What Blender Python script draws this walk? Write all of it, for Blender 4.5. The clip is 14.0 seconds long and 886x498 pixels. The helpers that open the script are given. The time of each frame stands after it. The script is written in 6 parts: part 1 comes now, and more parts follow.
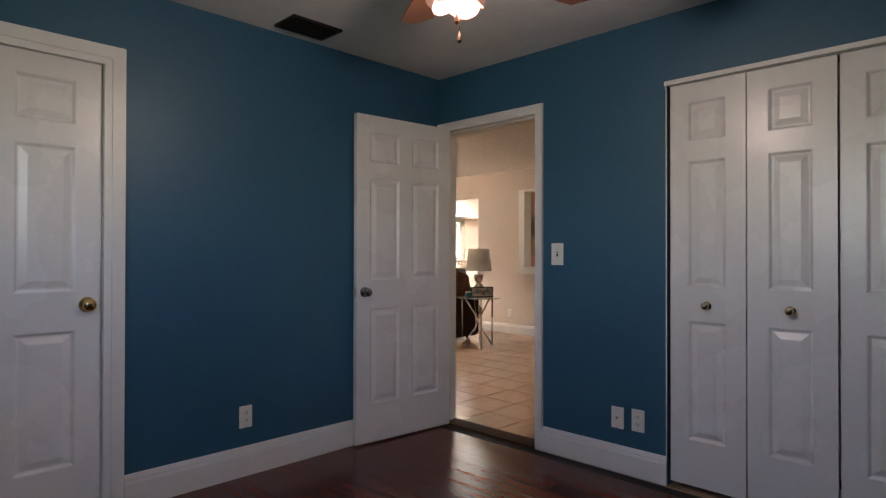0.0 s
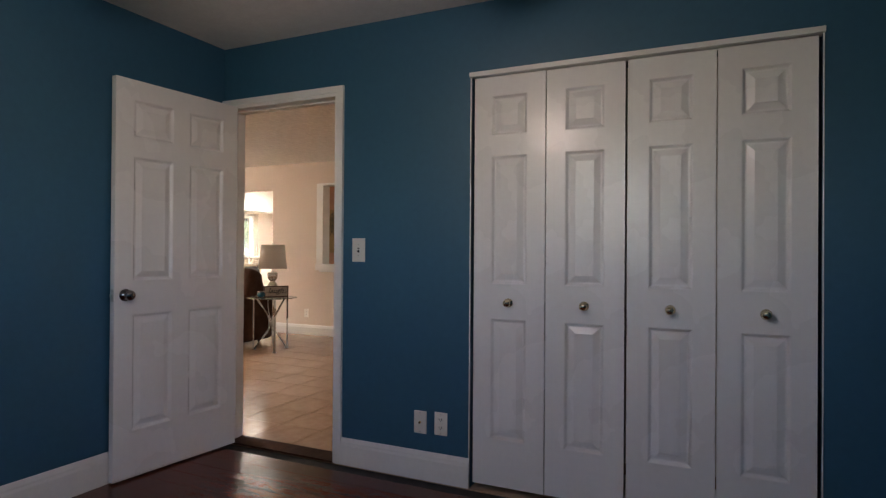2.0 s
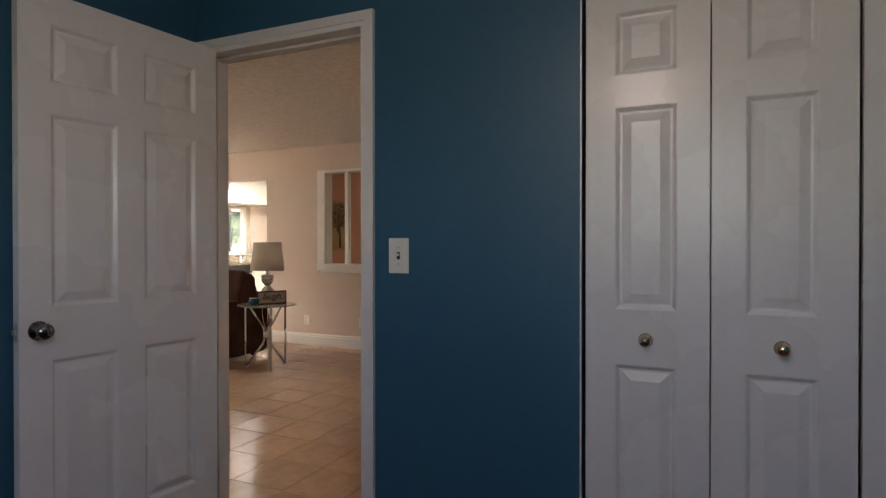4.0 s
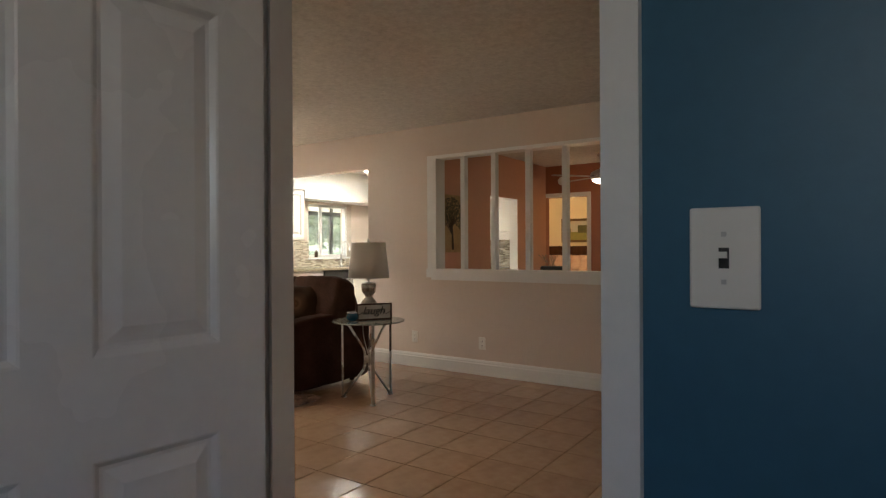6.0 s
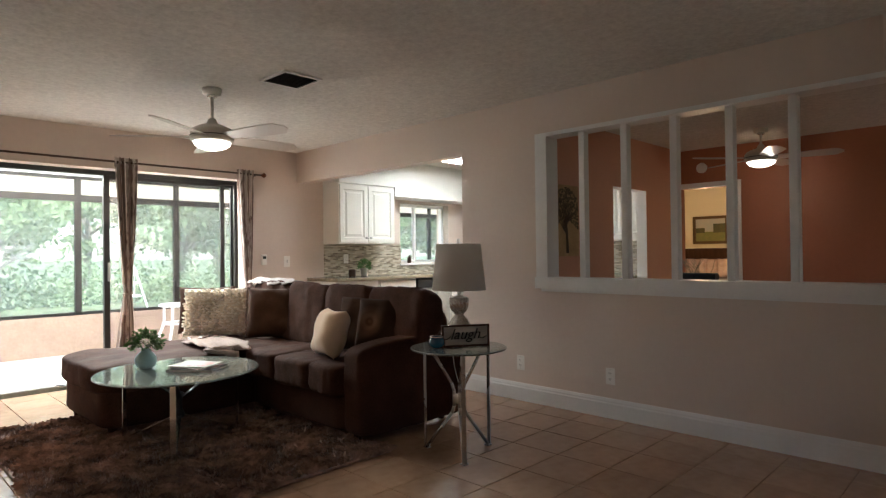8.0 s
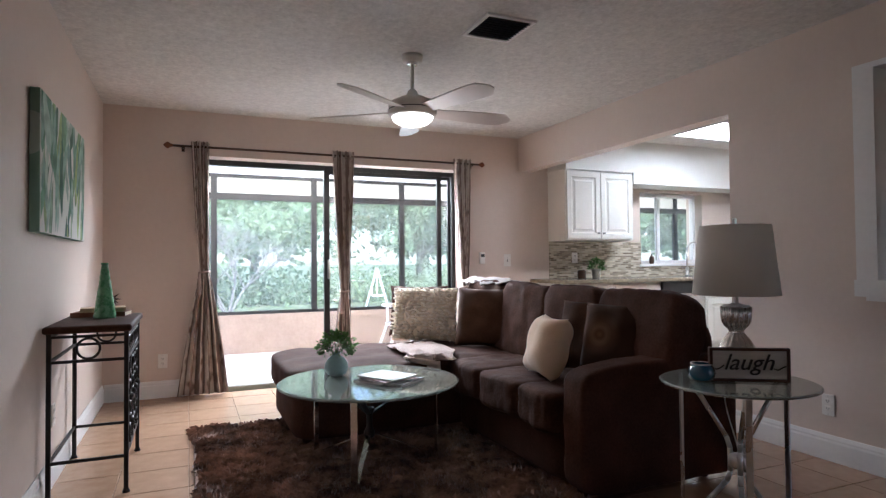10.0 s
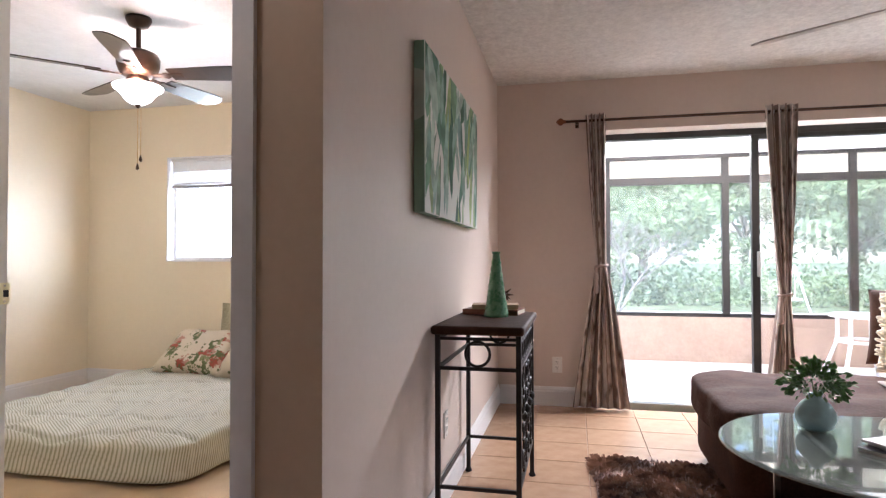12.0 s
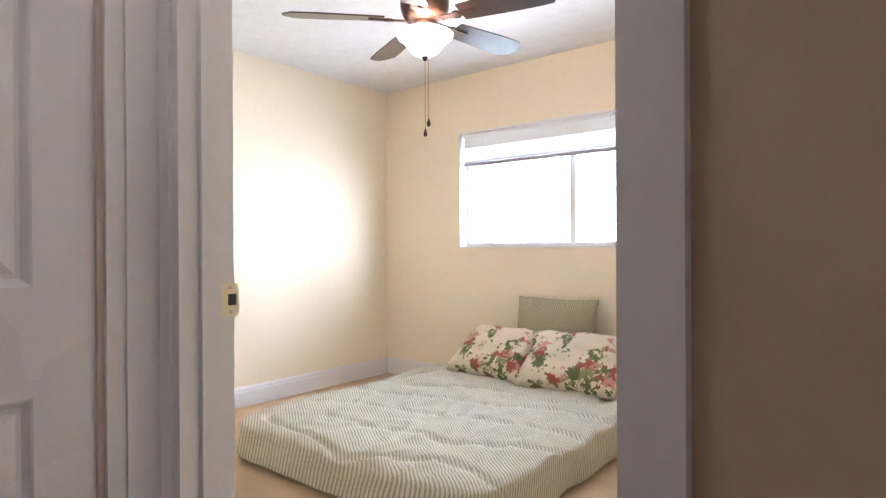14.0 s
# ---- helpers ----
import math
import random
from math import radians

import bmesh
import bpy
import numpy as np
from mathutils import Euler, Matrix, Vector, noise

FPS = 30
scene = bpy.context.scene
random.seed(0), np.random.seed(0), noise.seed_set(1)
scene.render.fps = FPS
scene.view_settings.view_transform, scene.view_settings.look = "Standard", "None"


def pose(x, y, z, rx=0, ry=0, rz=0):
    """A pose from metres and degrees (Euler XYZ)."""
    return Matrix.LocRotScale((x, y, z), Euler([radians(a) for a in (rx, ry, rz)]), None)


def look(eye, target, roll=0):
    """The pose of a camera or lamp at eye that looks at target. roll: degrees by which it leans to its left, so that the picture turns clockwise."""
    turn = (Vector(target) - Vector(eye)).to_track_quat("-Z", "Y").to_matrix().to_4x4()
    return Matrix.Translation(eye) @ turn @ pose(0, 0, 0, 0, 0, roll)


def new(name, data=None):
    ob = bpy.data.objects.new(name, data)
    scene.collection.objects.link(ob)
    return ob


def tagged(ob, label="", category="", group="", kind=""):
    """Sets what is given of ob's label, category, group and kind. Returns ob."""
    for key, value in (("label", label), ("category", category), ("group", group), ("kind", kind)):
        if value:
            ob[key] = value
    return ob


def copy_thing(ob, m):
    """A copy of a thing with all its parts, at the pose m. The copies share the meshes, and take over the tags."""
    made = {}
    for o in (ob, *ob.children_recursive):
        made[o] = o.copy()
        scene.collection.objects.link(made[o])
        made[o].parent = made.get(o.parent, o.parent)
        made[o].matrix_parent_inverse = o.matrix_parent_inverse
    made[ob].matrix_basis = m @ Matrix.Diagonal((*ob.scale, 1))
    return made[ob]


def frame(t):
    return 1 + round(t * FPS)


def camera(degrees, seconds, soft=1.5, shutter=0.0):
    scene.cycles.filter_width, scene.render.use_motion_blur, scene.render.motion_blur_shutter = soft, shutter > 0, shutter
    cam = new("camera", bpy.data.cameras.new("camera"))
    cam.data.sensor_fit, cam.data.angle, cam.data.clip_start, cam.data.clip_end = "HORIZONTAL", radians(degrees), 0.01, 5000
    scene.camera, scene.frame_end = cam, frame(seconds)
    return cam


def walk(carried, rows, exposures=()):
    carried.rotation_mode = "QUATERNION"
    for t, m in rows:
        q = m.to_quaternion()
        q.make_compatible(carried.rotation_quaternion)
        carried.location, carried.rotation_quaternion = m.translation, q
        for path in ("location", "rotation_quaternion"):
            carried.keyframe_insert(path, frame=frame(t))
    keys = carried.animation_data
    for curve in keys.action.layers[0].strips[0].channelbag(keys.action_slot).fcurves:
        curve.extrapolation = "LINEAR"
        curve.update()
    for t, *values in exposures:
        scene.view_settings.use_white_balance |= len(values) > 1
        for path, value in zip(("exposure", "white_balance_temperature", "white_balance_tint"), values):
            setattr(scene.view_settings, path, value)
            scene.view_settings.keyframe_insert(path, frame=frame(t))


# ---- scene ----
cam = camera(73.5, 14.0, soft=1.3)
PATH = [
    (0, (0.315, 0.051, 1.174), (-1.089, 1.475, 1.189), 0.1),
    (0.5, (0.323, 0.082, 1.167), (-0.93, 1.641, 1.185), 0.2),
    (1, (0.303, 0.123, 1.159), (-0.799, 1.791, 1.178), 0.3),
    (1.5, (0.244, 0.188, 1.155), (-0.725, 1.938, 1.174), 0.3),
    (2, (0.138, 0.288, 1.164), (-0.717, 2.096, 1.174), 0.4),
    (2.2, (0.074, 0.357, 1.168), (-0.747, 2.181, 1.174), 0.4),
    (4.3, (-0.731, 1.274, 1.213), (-1.576, 3.087, 1.197), -0.2),
    (4.5, (-0.816, 1.383, 1.206), (-1.697, 3.179, 1.194), -0.0),
    (5, (-1.056, 1.641, 1.197), (-2.018, 3.394, 1.188), -0.1),
    (5.5, (-1.285, 1.913, 1.188), (-2.338, 3.614, 1.184), -0.2),
    (6, (-1.521, 2.18, 1.185), (-2.645, 3.834, 1.183), -0.3),
    (6.5, (-1.763, 2.432, 1.212), (-2.956, 4.037, 1.204), -0.2),
    (7, (-1.946, 2.667, 1.210), (-3.190, 4.233, 1.206), -0.3),
    (9.3, (-2.667, 3.615, 1.109), (-4.357, 4.684, 1.151), -0.7),
    (9.5, (-2.752, 3.658, 1.104), (-4.488, 4.65, 1.147), -0.6),
    (10, (-2.961, 3.76, 1.094), (-4.798, 4.549, 1.139), -0.5),
    (10.5, (-3.19, 3.834, 1.088), (-5.108, 4.398, 1.133), -0.4),
    (11, (-3.427, 3.844, 1.074), (-5.408, 4.111, 1.123), -0.2),
    (11.5, (-3.673, 3.79, 1.081), (-5.671, 3.708, 1.122), -0.1),
    (12, (-3.922, 3.699, 1.063), (-5.874, 3.265, 1.105), -0.1),
    (12.5, (-4.147, 3.593, 1.041), (-5.998, 2.837, 1.079), 0.0),
    (13, (-4.346, 3.462, 1.036), (-6.072, 2.452, 1.067), -0.1),
    (13.5, (-4.524, 3.294, 1.059), (-6.138, 2.113, 1.072), 0.1),
    (14, (-4.695, 3.109, 1.066), (-6.246, 1.847, 1.063), -0.3),
]
EXPOSURES = [(0.0, 3.3, 7250, 14), (2.2, 3.3, 7250, 14), (4.5, 2.88, 7100, 12), (7.2, 2.36, 6450, 4), (9.5, 2.12, 5280, 11), (11.0, 2.2, 5400, 13), (12.0, 2.3, 5600, 16), (14.0, 2.55, 5400, 15)]
walk(cam, [(t, look(eye, target, roll)) for t, eye, target, roll in PATH], EXPOSURES)

# ---- daylight ----
world = bpy.data.worlds.new("sky")
scene.world = world
world.use_nodes = True
wn = world.node_tree.nodes
sky = wn.new("ShaderNodeTexSky")
sky.sky_type = "NISHITA"
sky.sun_disc = False
sky.sun_elevation = radians(58)
sky.sun_rotation = radians(100)
world.node_tree.links.new(sky.outputs["Color"], wn["Background"].inputs["Color"])
wn["Background"].inputs["Strength"].default_value = 0.15

sun = new("sun", bpy.data.lights.new("sun", "SUN"))
sun.data.energy, sun.data.angle, sun.data.color = 5.0, radians(0.6), (1.0, 0.95, 0.87)
sun.matrix_world = look((12.0, 2.0, 20.0), (0.0, 4.0, 0.0))


def area_lamp(name, eye, target, w, h, watts, colour):
    la = bpy.data.lights.new(name, "AREA")
    la.shape, la.size, la.size_y, la.energy, la.color = "RECTANGLE", w, h, watts, colour
    ob = new(name, la)
    ob.matrix_world = look(eye, target)
    return ob


def bulb(name, place, watts, colour, radius=0.05):
    la = bpy.data.lights.new(name, "POINT")
    la.energy, la.color, la.shadow_soft_size = watts, colour, radius
    ob = new(name, la)
    ob.location = place
    return ob


# stand-in lamps for sky light at the openings, and the lamps of the fans
# fill in the unseen opening behind the view, added for the blue room
area_lamp("unseen_opening_fill_blue", (-0.9, -0.46, 1.70), (-0.9, 3.0, 1.5), 1.0, 0.6, 0.18, (0.92, 0.90, 1.0))
area_lamp("window_light_back", (-8.80, 1.18, 1.50), (-5.2, 1.3, 1.42), 1.7, 0.85, 12.5, (0.95, 0.97, 1.0))
area_lamp("patio_sky_light", (-9.15, 5.1, 2.22), (-5.2, 5.0, 0.9), 2.3, 0.24, 60.0, (1.0, 0.97, 0.90))
# fill in an unseen opening, added to light the dining room
area_lamp("unseen_opening_fill_dining", (1.46, 9.0, 1.5), (-3.0, 8.6, 1.0), 1.6, 1.1, 0.25, (1.0, 0.95, 0.9))
bulb("fan_bulb_blue", (-0.98, 1.43, 2.03), 1.9, (1.0, 0.85, 0.83))
bulb("fan_bulb_living", (-6.43, 5.05, 1.90), 0.8, (1.0, 0.86, 0.7))
bulb("fan_bulb_back", (-6.62, 1.44, 2.045), 2.6, (1.0, 0.66, 0.50), 0.02)
bulb("fan_bulb_back_two", (-6.78, 1.32, 2.045), 2.6, (1.0, 0.66, 0.50), 0.02)
area_lamp("window_light_patio_side", (-9.7, 3.3, 1.75), (-7.3, -0.48, 0.95), 1.6, 1.4, 36.0, (0.92, 0.96, 1.0))
# fill lamp added to brighten the hall recess, no known source
bulb("hall_fill_bulb", (-4.75, 2.55, 2.24), 1.0, (1.0, 0.84, 0.70), 0.06)
bulb("fan_bulb_dining", (-4.15, 9.75, 1.97), 0.55, (1.0, 0.70, 0.45))
# warm fill added to light the far bedroom, without a fixture
bulb("far_bedroom_fill", (-5.6, 12.2, 1.7), 9.0, (1.0, 0.66, 0.36))

# ---- materials ----
def mat(name, col, rough=0.6, metal=0.0, col2=None, scale=3.0, fine=60.0, bump=0.0, bscale=120.0, spec=0.5, coat=0.0, sheen=0.0, per_piece=0.0, stretch=None):
    """A surface with two scales of colour variation and fine relief, in metres."""
    m = bpy.data.materials.new(name)
    m.use_nodes = True
    nt = m.node_tree
    n, l = nt.nodes, nt.links
    p = n["Principled BSDF"]
    p.inputs["Roughness"].default_value = rough
    p.inputs["Metallic"].default_value = metal
    p.inputs["Specular IOR Level"].default_value = spec
    p.inputs["Coat Weight"].default_value = coat
    p.inputs["Sheen Weight"].default_value = sheen
    co = n.new("ShaderNodeTexCoord")
    src = co.outputs["Object"]
    if stretch:
        mp = n.new("ShaderNodeMapping")
        mp.inputs["Scale"].default_value = stretch
        l.new(src, mp.inputs["Vector"])
        src = mp.outputs["Vector"]
    big = n.new("ShaderNodeTexNoise")
    big.inputs["Scale"].default_value, big.inputs["Detail"].default_value = scale, 4.0
    small = n.new("ShaderNodeTexNoise")
    small.inputs["Scale"].default_value, small.inputs["Detail"].default_value = fine, 3.0
    l.new(src, big.inputs["Vector"])
    l.new(src, small.inputs["Vector"])
    c2 = col2 or tuple(c * 0.9 for c in col)
    mixa = n.new("ShaderNodeMix")
    mixa.data_type = "RGBA"
    mixa.inputs["A"].default_value, mixa.inputs["B"].default_value = (*col, 1), (*c2, 1)
    add = n.new("ShaderNodeMath")
    add.operation = "MULTIPLY_ADD"
    add.inputs[1].default_value = 0.45
    l.new(small.outputs["Fac"], add.inputs[0])
    half = n.new("ShaderNodeMath")
    half.operation = "MULTIPLY"
    half.inputs[1].default_value = 0.55
    l.new(big.outputs["Fac"], half.inputs[0])
    l.new(half.outputs[0], add.inputs[2])
    ramp = n.new("ShaderNodeMapRange")
    ramp.inputs["From Min"].default_value, ramp.inputs["From Max"].default_value = 0.33, 0.67
    l.new(add.outputs[0], ramp.inputs["Value"])
    l.new(ramp.outputs["Result"], mixa.inputs["Factor"])
    out = mixa.outputs["Result"]
    if per_piece:
        info = n.new("ShaderNodeObjectInfo")
        mr = n.new("ShaderNodeMapRange")
        mr.inputs["To Min"].default_value, mr.inputs["To Max"].default_value = 1.0 - per_piece, 1.0 + per_piece
        l.new(info.outputs["Random"], mr.inputs["Value"])
        hsv = n.new("ShaderNodeHueSaturation")
        l.new(mr.outputs["Result"], hsv.inputs["Value"])
        l.new(out, hsv.inputs["Color"])
        out = hsv.outputs["Color"]
    l.new(out, p.inputs["Base Color"])
    rr = n.new("ShaderNodeMapRange")
    rr.inputs["To Min"].default_value, rr.inputs["To Max"].default_value = max(0.0, rough - 0.06), min(1.0, rough + 0.06)
    l.new(big.outputs["Fac"], rr.inputs["Value"])
    l.new(rr.outputs["Result"], p.inputs["Roughness"])
    if bump:
        bn = n.new("ShaderNodeTexNoise")
        bn.inputs["Scale"].default_value, bn.inputs["Detail"].default_value = bscale, 5.0
        l.new(src, bn.inputs["Vector"])
        b = n.new("ShaderNodeBump")
        b.inputs["Strength"].default_value, b.inputs["Distance"].default_value = bump, 0.004
        l.new(bn.outputs["Fac"], b.inputs["Height"])
        l.new(b.outputs["Normal"], p.inputs["Normal"])
    return m


def glow(name, col, strength):
    m = bpy.data.materials.new(name)
    m.use_nodes = True
    p = m.node_tree.nodes["Principled BSDF"]
    p.inputs["Base Color"].default_value = (*col, 1)
    p.inputs["Emission Color"].default_value = (*col, 1)
    p.inputs["Emission Strength"].default_value = strength
    p.inputs["Roughness"].default_value = 0.3
    return m


def glass(name, tint=(1, 1, 1), rough=0.0):
    m = bpy.data.materials.new(name)
    m.use_nodes = True
    p = m.node_tree.nodes["Principled BSDF"]
    p.inputs["Base Color"].default_value = (*tint, 1)
    p.inputs["Transmission Weight"].default_value = 1.0
    p.inputs["Roughness"].default_value = rough
    p.inputs["IOR"].default_value = 1.45
    return m


def sheer(name, col, through_it):
    """A thin sheet that lets light through diffusely."""
    m = bpy.data.materials.new(name)
    m.use_nodes = True
    n, l = m.node_tree.nodes, m.node_tree.links
    p = n["Principled BSDF"]
    p.inputs["Base Color"].default_value = (*col, 1)
    p.inputs["Roughness"].default_value = 0.8
    t = n.new("ShaderNodeBsdfTranslucent")
    t.inputs["Color"].default_value = (*col, 1)
    mx = n.new("ShaderNodeMixShader")
    mx.inputs["Fac"].default_value = through_it
    l.new(p.outputs[0], mx.inputs[1])
    l.new(t.outputs[0], mx.inputs[2])
    l.new(mx.outputs[0], n["Material Output"].inputs["Surface"])
    return m


M_BLUE = mat("blue_wall_paint", (0.030, 0.118, 0.200), 0.45, col2=(0.025, 0.102, 0.176), scale=1.3, fine=30, bump=0.12, bscale=70)
M_PEACH = mat("beige_wall_paint", (0.66, 0.555, 0.485), 0.42, col2=(0.625, 0.52, 0.45), scale=1.2, fine=30, bump=0.12, bscale=70)
# beige wall facing the hall, warm light on it put into the colour
M_WARMLIT = mat("beige_wall_in_warm_light", (0.60, 0.46, 0.33), 0.34, col2=(0.55, 0.42, 0.30), scale=1.2, fine=30, bump=0.12, bscale=70)
M_YELLOW = mat("pale_yellow_wall_paint", (0.86, 0.77, 0.59), 0.55, col2=(0.83, 0.74, 0.56), scale=1.2, fine=30, bump=0.1, bscale=70)
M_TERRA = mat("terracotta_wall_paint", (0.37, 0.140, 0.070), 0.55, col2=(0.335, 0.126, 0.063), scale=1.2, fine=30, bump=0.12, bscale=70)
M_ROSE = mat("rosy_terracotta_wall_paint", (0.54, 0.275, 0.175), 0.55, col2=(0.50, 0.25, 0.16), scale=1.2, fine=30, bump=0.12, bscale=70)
M_KITCHEN = mat("kitchen_wall_paint", (0.78, 0.76, 0.71), 0.5, col2=(0.74, 0.72, 0.67), bump=0.08)
M_CEIL = mat("textured_ceiling_paint", (0.74, 0.72, 0.68), 0.9, col2=(0.55, 0.53, 0.50), scale=22, fine=55, bump=1.0, bscale=24)
M_CEIL_SMOOTH = mat("lightly_textured_ceiling_paint", (0.80, 0.79, 0.77), 0.9, col2=(0.72, 0.71, 0.69), scale=14, fine=60, bump=0.5, bscale=30)
M_WHITE = mat("white_gloss_paint", (0.80, 0.79, 0.79), 0.27, col2=(0.76, 0.75, 0.755), scale=2.0, fine=40, bump=0.05, bscale=40)
M_TRIM = mat("white_trim_paint", (0.80, 0.79, 0.78), 0.38, col2=(0.75, 0.74, 0.73), scale=3.0, fine=40, bump=0.05, bscale=40)
M_PLATE = mat("ivory_plastic", (0.80, 0.77, 0.72), 0.35, col2=(0.78, 0.75, 0.70))
M_DARK = mat("dark_slot", (0.02, 0.02, 0.02), 0.6)
M_STEEL = mat("brushed_nickel", (0.62, 0.60, 0.57), 0.28, 1.0, col2=(0.52, 0.50, 0.48), fine=90)
M_BRASS = mat("polished_brass", (0.78, 0.55, 0.24), 0.18, 1.0, col2=(0.70, 0.48, 0.20))
M_CHROME = mat("chrome", (0.75, 0.75, 0.75), 0.08, 1.0, col2=(0.70, 0.70, 0.70))
M_BRONZE = mat("dark_bronze", (0.055, 0.035, 0.025), 0.35, 0.7, col2=(0.09, 0.05, 0.03), fine=30)
M_IRON = mat("black_iron", (0.02, 0.019, 0.018), 0.45, 0.6, col2=(0.035, 0.03, 0.027), fine=50, bump=0.3, bscale=60)
M_ALU = mat("dark_bronze_aluminium", (0.035, 0.033, 0.032), 0.45, 0.4, col2=(0.05, 0.047, 0.045))
M_PLANK = mat("dark_red_laminate", (0.120, 0.026, 0.012), 0.24, col2=(0.070, 0.015, 0.008), scale=2.2, fine=26, bump=0.03, bscale=40, per_piece=0.18, spec=0.3, stretch=(1.0, 9.0, 1.0))
M_TILE = mat("terracotta_beige_floor_tile", (0.50, 0.325, 0.21), 0.22, col2=(0.36, 0.215, 0.13), scale=3.2, fine=15, bump=0.10, bscale=30, per_piece=0.05)
M_GROUT = mat("grout", (0.40, 0.27, 0.185), 0.9, col2=(0.33, 0.22, 0.15), scale=5)
M_CARPET = mat("tan_carpet", (0.62, 0.46, 0.29), 0.95, col2=(0.52, 0.38, 0.23), scale=6, fine=220, bump=0.8, bscale=260)
M_GLASS = glass("clear_glass")
M_BOWL = glow("lit_frosted_glass", (1.0, 0.93, 0.82), 1.1)
M_PANEL = glow("lit_ceiling_panel", (0.98, 0.98, 0.95), 7.0)
M_SHADE = sheer("linen_lampshade", (0.82, 0.78, 0.72), 0.3)
M_SOFA = mat("dark_brown_microfibre", (0.084, 0.036, 0.022), 0.85, col2=(0.042, 0.017, 0.010), scale=7, fine=90, bump=0.5, bscale=60, spec=0.15)
M_SOFA2 = mat("brown_velvet_cushion", (0.085, 0.038, 0.019), 0.85, col2=(0.045, 0.020, 0.010), scale=8, fine=120, bump=0.25, bscale=160, spec=0.2)
M_CREAM = mat("cream_plush", (0.88, 0.64, 0.46), 0.95, col2=(0.80, 0.60, 0.42), scale=12, fine=150, bump=0.6, bscale=140, sheen=0.3)
M_THROW = mat("taupe_throw_fabric", (0.46, 0.36, 0.315), 0.9, col2=(0.37, 0.285, 0.245), scale=15, fine=200, bump=0.4, bscale=200)
M_RUG = mat("brown_shag", (0.52, 0.31, 0.215), 0.9, col2=(0.065, 0.036, 0.026), scale=4, fine=16, sheen=0.3)
M_TOPWOOD = mat("dark_walnut_top", (0.075, 0.032, 0.017), 0.6, col2=(0.040, 0.017, 0.010), scale=4, fine=30, bump=0.15, spec=0.14, stretch=(9.0, 1.0, 1.0))
M_CAB = mat("white_cabinet_paint", (0.78, 0.76, 0.70), 0.4, col2=(0.74, 0.72, 0.66), scale=4)
M_GRANITE = mat("speckled_granite", (0.42, 0.36, 0.25), 0.2, col2=(0.15, 0.12, 0.09), scale=30, fine=160)
M_FANWHITE = mat("white_fan_enamel", (0.78, 0.74, 0.67), 0.35, col2=(0.74, 0.70, 0.63))
M_BLADE = mat("pale_fan_blade", (0.58, 0.52, 0.48), 0.3, col2=(0.54, 0.48, 0.44), coat=0.5)
M_BLADE2 = mat("dark_walnut_blade", (0.05, 0.03, 0.022), 0.3, col2=(0.03, 0.018, 0.013), coat=0.5, stretch=(1.0, 8.0, 1.0))
M_STUCCO = mat("pink_stucco", (0.46, 0.35, 0.29), 0.9, col2=(0.38, 0.285, 0.235), scale=6, fine=30, bump=1.0, bscale=25)
M_PATIO = mat("pale_patio_concrete", (0.66, 0.63, 0.60), 0.8, col2=(0.58, 0.55, 0.52), scale=2, fine=30, bump=0.2)
M_ROOF = sheer("translucent_patio_roof", (0.90, 0.87, 0.82), 0.6)
M_GRASS = mat("lawn", (0.10, 0.13, 0.06), 0.9, col2=(0.07, 0.10, 0.045), scale=0.8, fine=20, bump=0.6, bscale=60)
M_LEAF = sheer("garden_leaf", (0.24, 0.33, 0.17), 0.5)
M_SCREEN = sheer("fine_insect_screen", (0.55, 0.57, 0.54), 0.5)
_n, _l = M_SCREEN.node_tree.nodes, M_SCREEN.node_tree.links
_tr, _mx = _n.new("ShaderNodeBsdfTransparent"), _n.new("ShaderNodeMixShader")
_mx.inputs["Fac"].default_value = 0.24
_l.new(_tr.outputs[0], _mx.inputs[1])
_l.new(_n["Material Output"].inputs["Surface"].links[0].from_socket, _mx.inputs[2])
_l.new(_mx.outputs[0], _n["Material Output"].inputs["Surface"])
M_BARK = mat("grey_bark", (0.34, 0.30, 0.26), 0.9, col2=(0.22, 0.19, 0.16), bump=0.8, bscale=30)
M_SWING = mat("white_swing_paint", (0.8, 0.8, 0.8), 0.5)
M_SIDING = mat("stucco_outside", (0.62, 0.55, 0.48), 0.9, col2=(0.56, 0.49, 0.42), bump=0.6, bscale=30)


# ---- builders ----
def thing(name, at, label, category, group="", kind="", rz=0.0):
    ob = new(name)
    ob.empty_display_size = 0.1
    ob.matrix_world = pose(*at, 0, 0, rz)
    return tagged(ob, label, category, group, kind)


def mesh_of(name, bm, material, smooth=False):
    me = bpy.data.meshes.new(name)
    bm.normal_update()
    bm.to_mesh(me)
    bm.free()
    for m in material if isinstance(material, (list, tuple)) else [material]:
        me.materials.append(m)
    if smooth:
        me.shade_smooth()
    return me


def part(name, bm, material, parent=None, label="", smooth=False):
    ob = new(name, mesh_of(name, bm, material, smooth))
    if parent is not None:
        ob.parent = parent
    if label:
        ob["label"] = label
    return ob


def solid(name, bm, material, label, category, kind="structure", smooth=False, group=""):
    return tagged(part(name, bm, material, None, "", smooth), label, category, group, kind)


def box(bm, x0, x1, y0, y1, z0, z1, mi=0):
    v = [bm.verts.new((x, y, z)) for z in (z0, z1) for y in (y0, y1) for x in (x0, x1)]
    for q in ((0, 2, 3, 1), (4, 5, 7, 6), (0, 1, 5, 4), (2, 6, 7, 3), (0, 4, 6, 2), (1, 3, 7, 5)):
        bm.faces.new([v[i] for i in q]).material_index = mi
    return v


def boxes(*rows):
    bm = bmesh.new()
    for r in rows:
        box(bm, *r)
    return bm


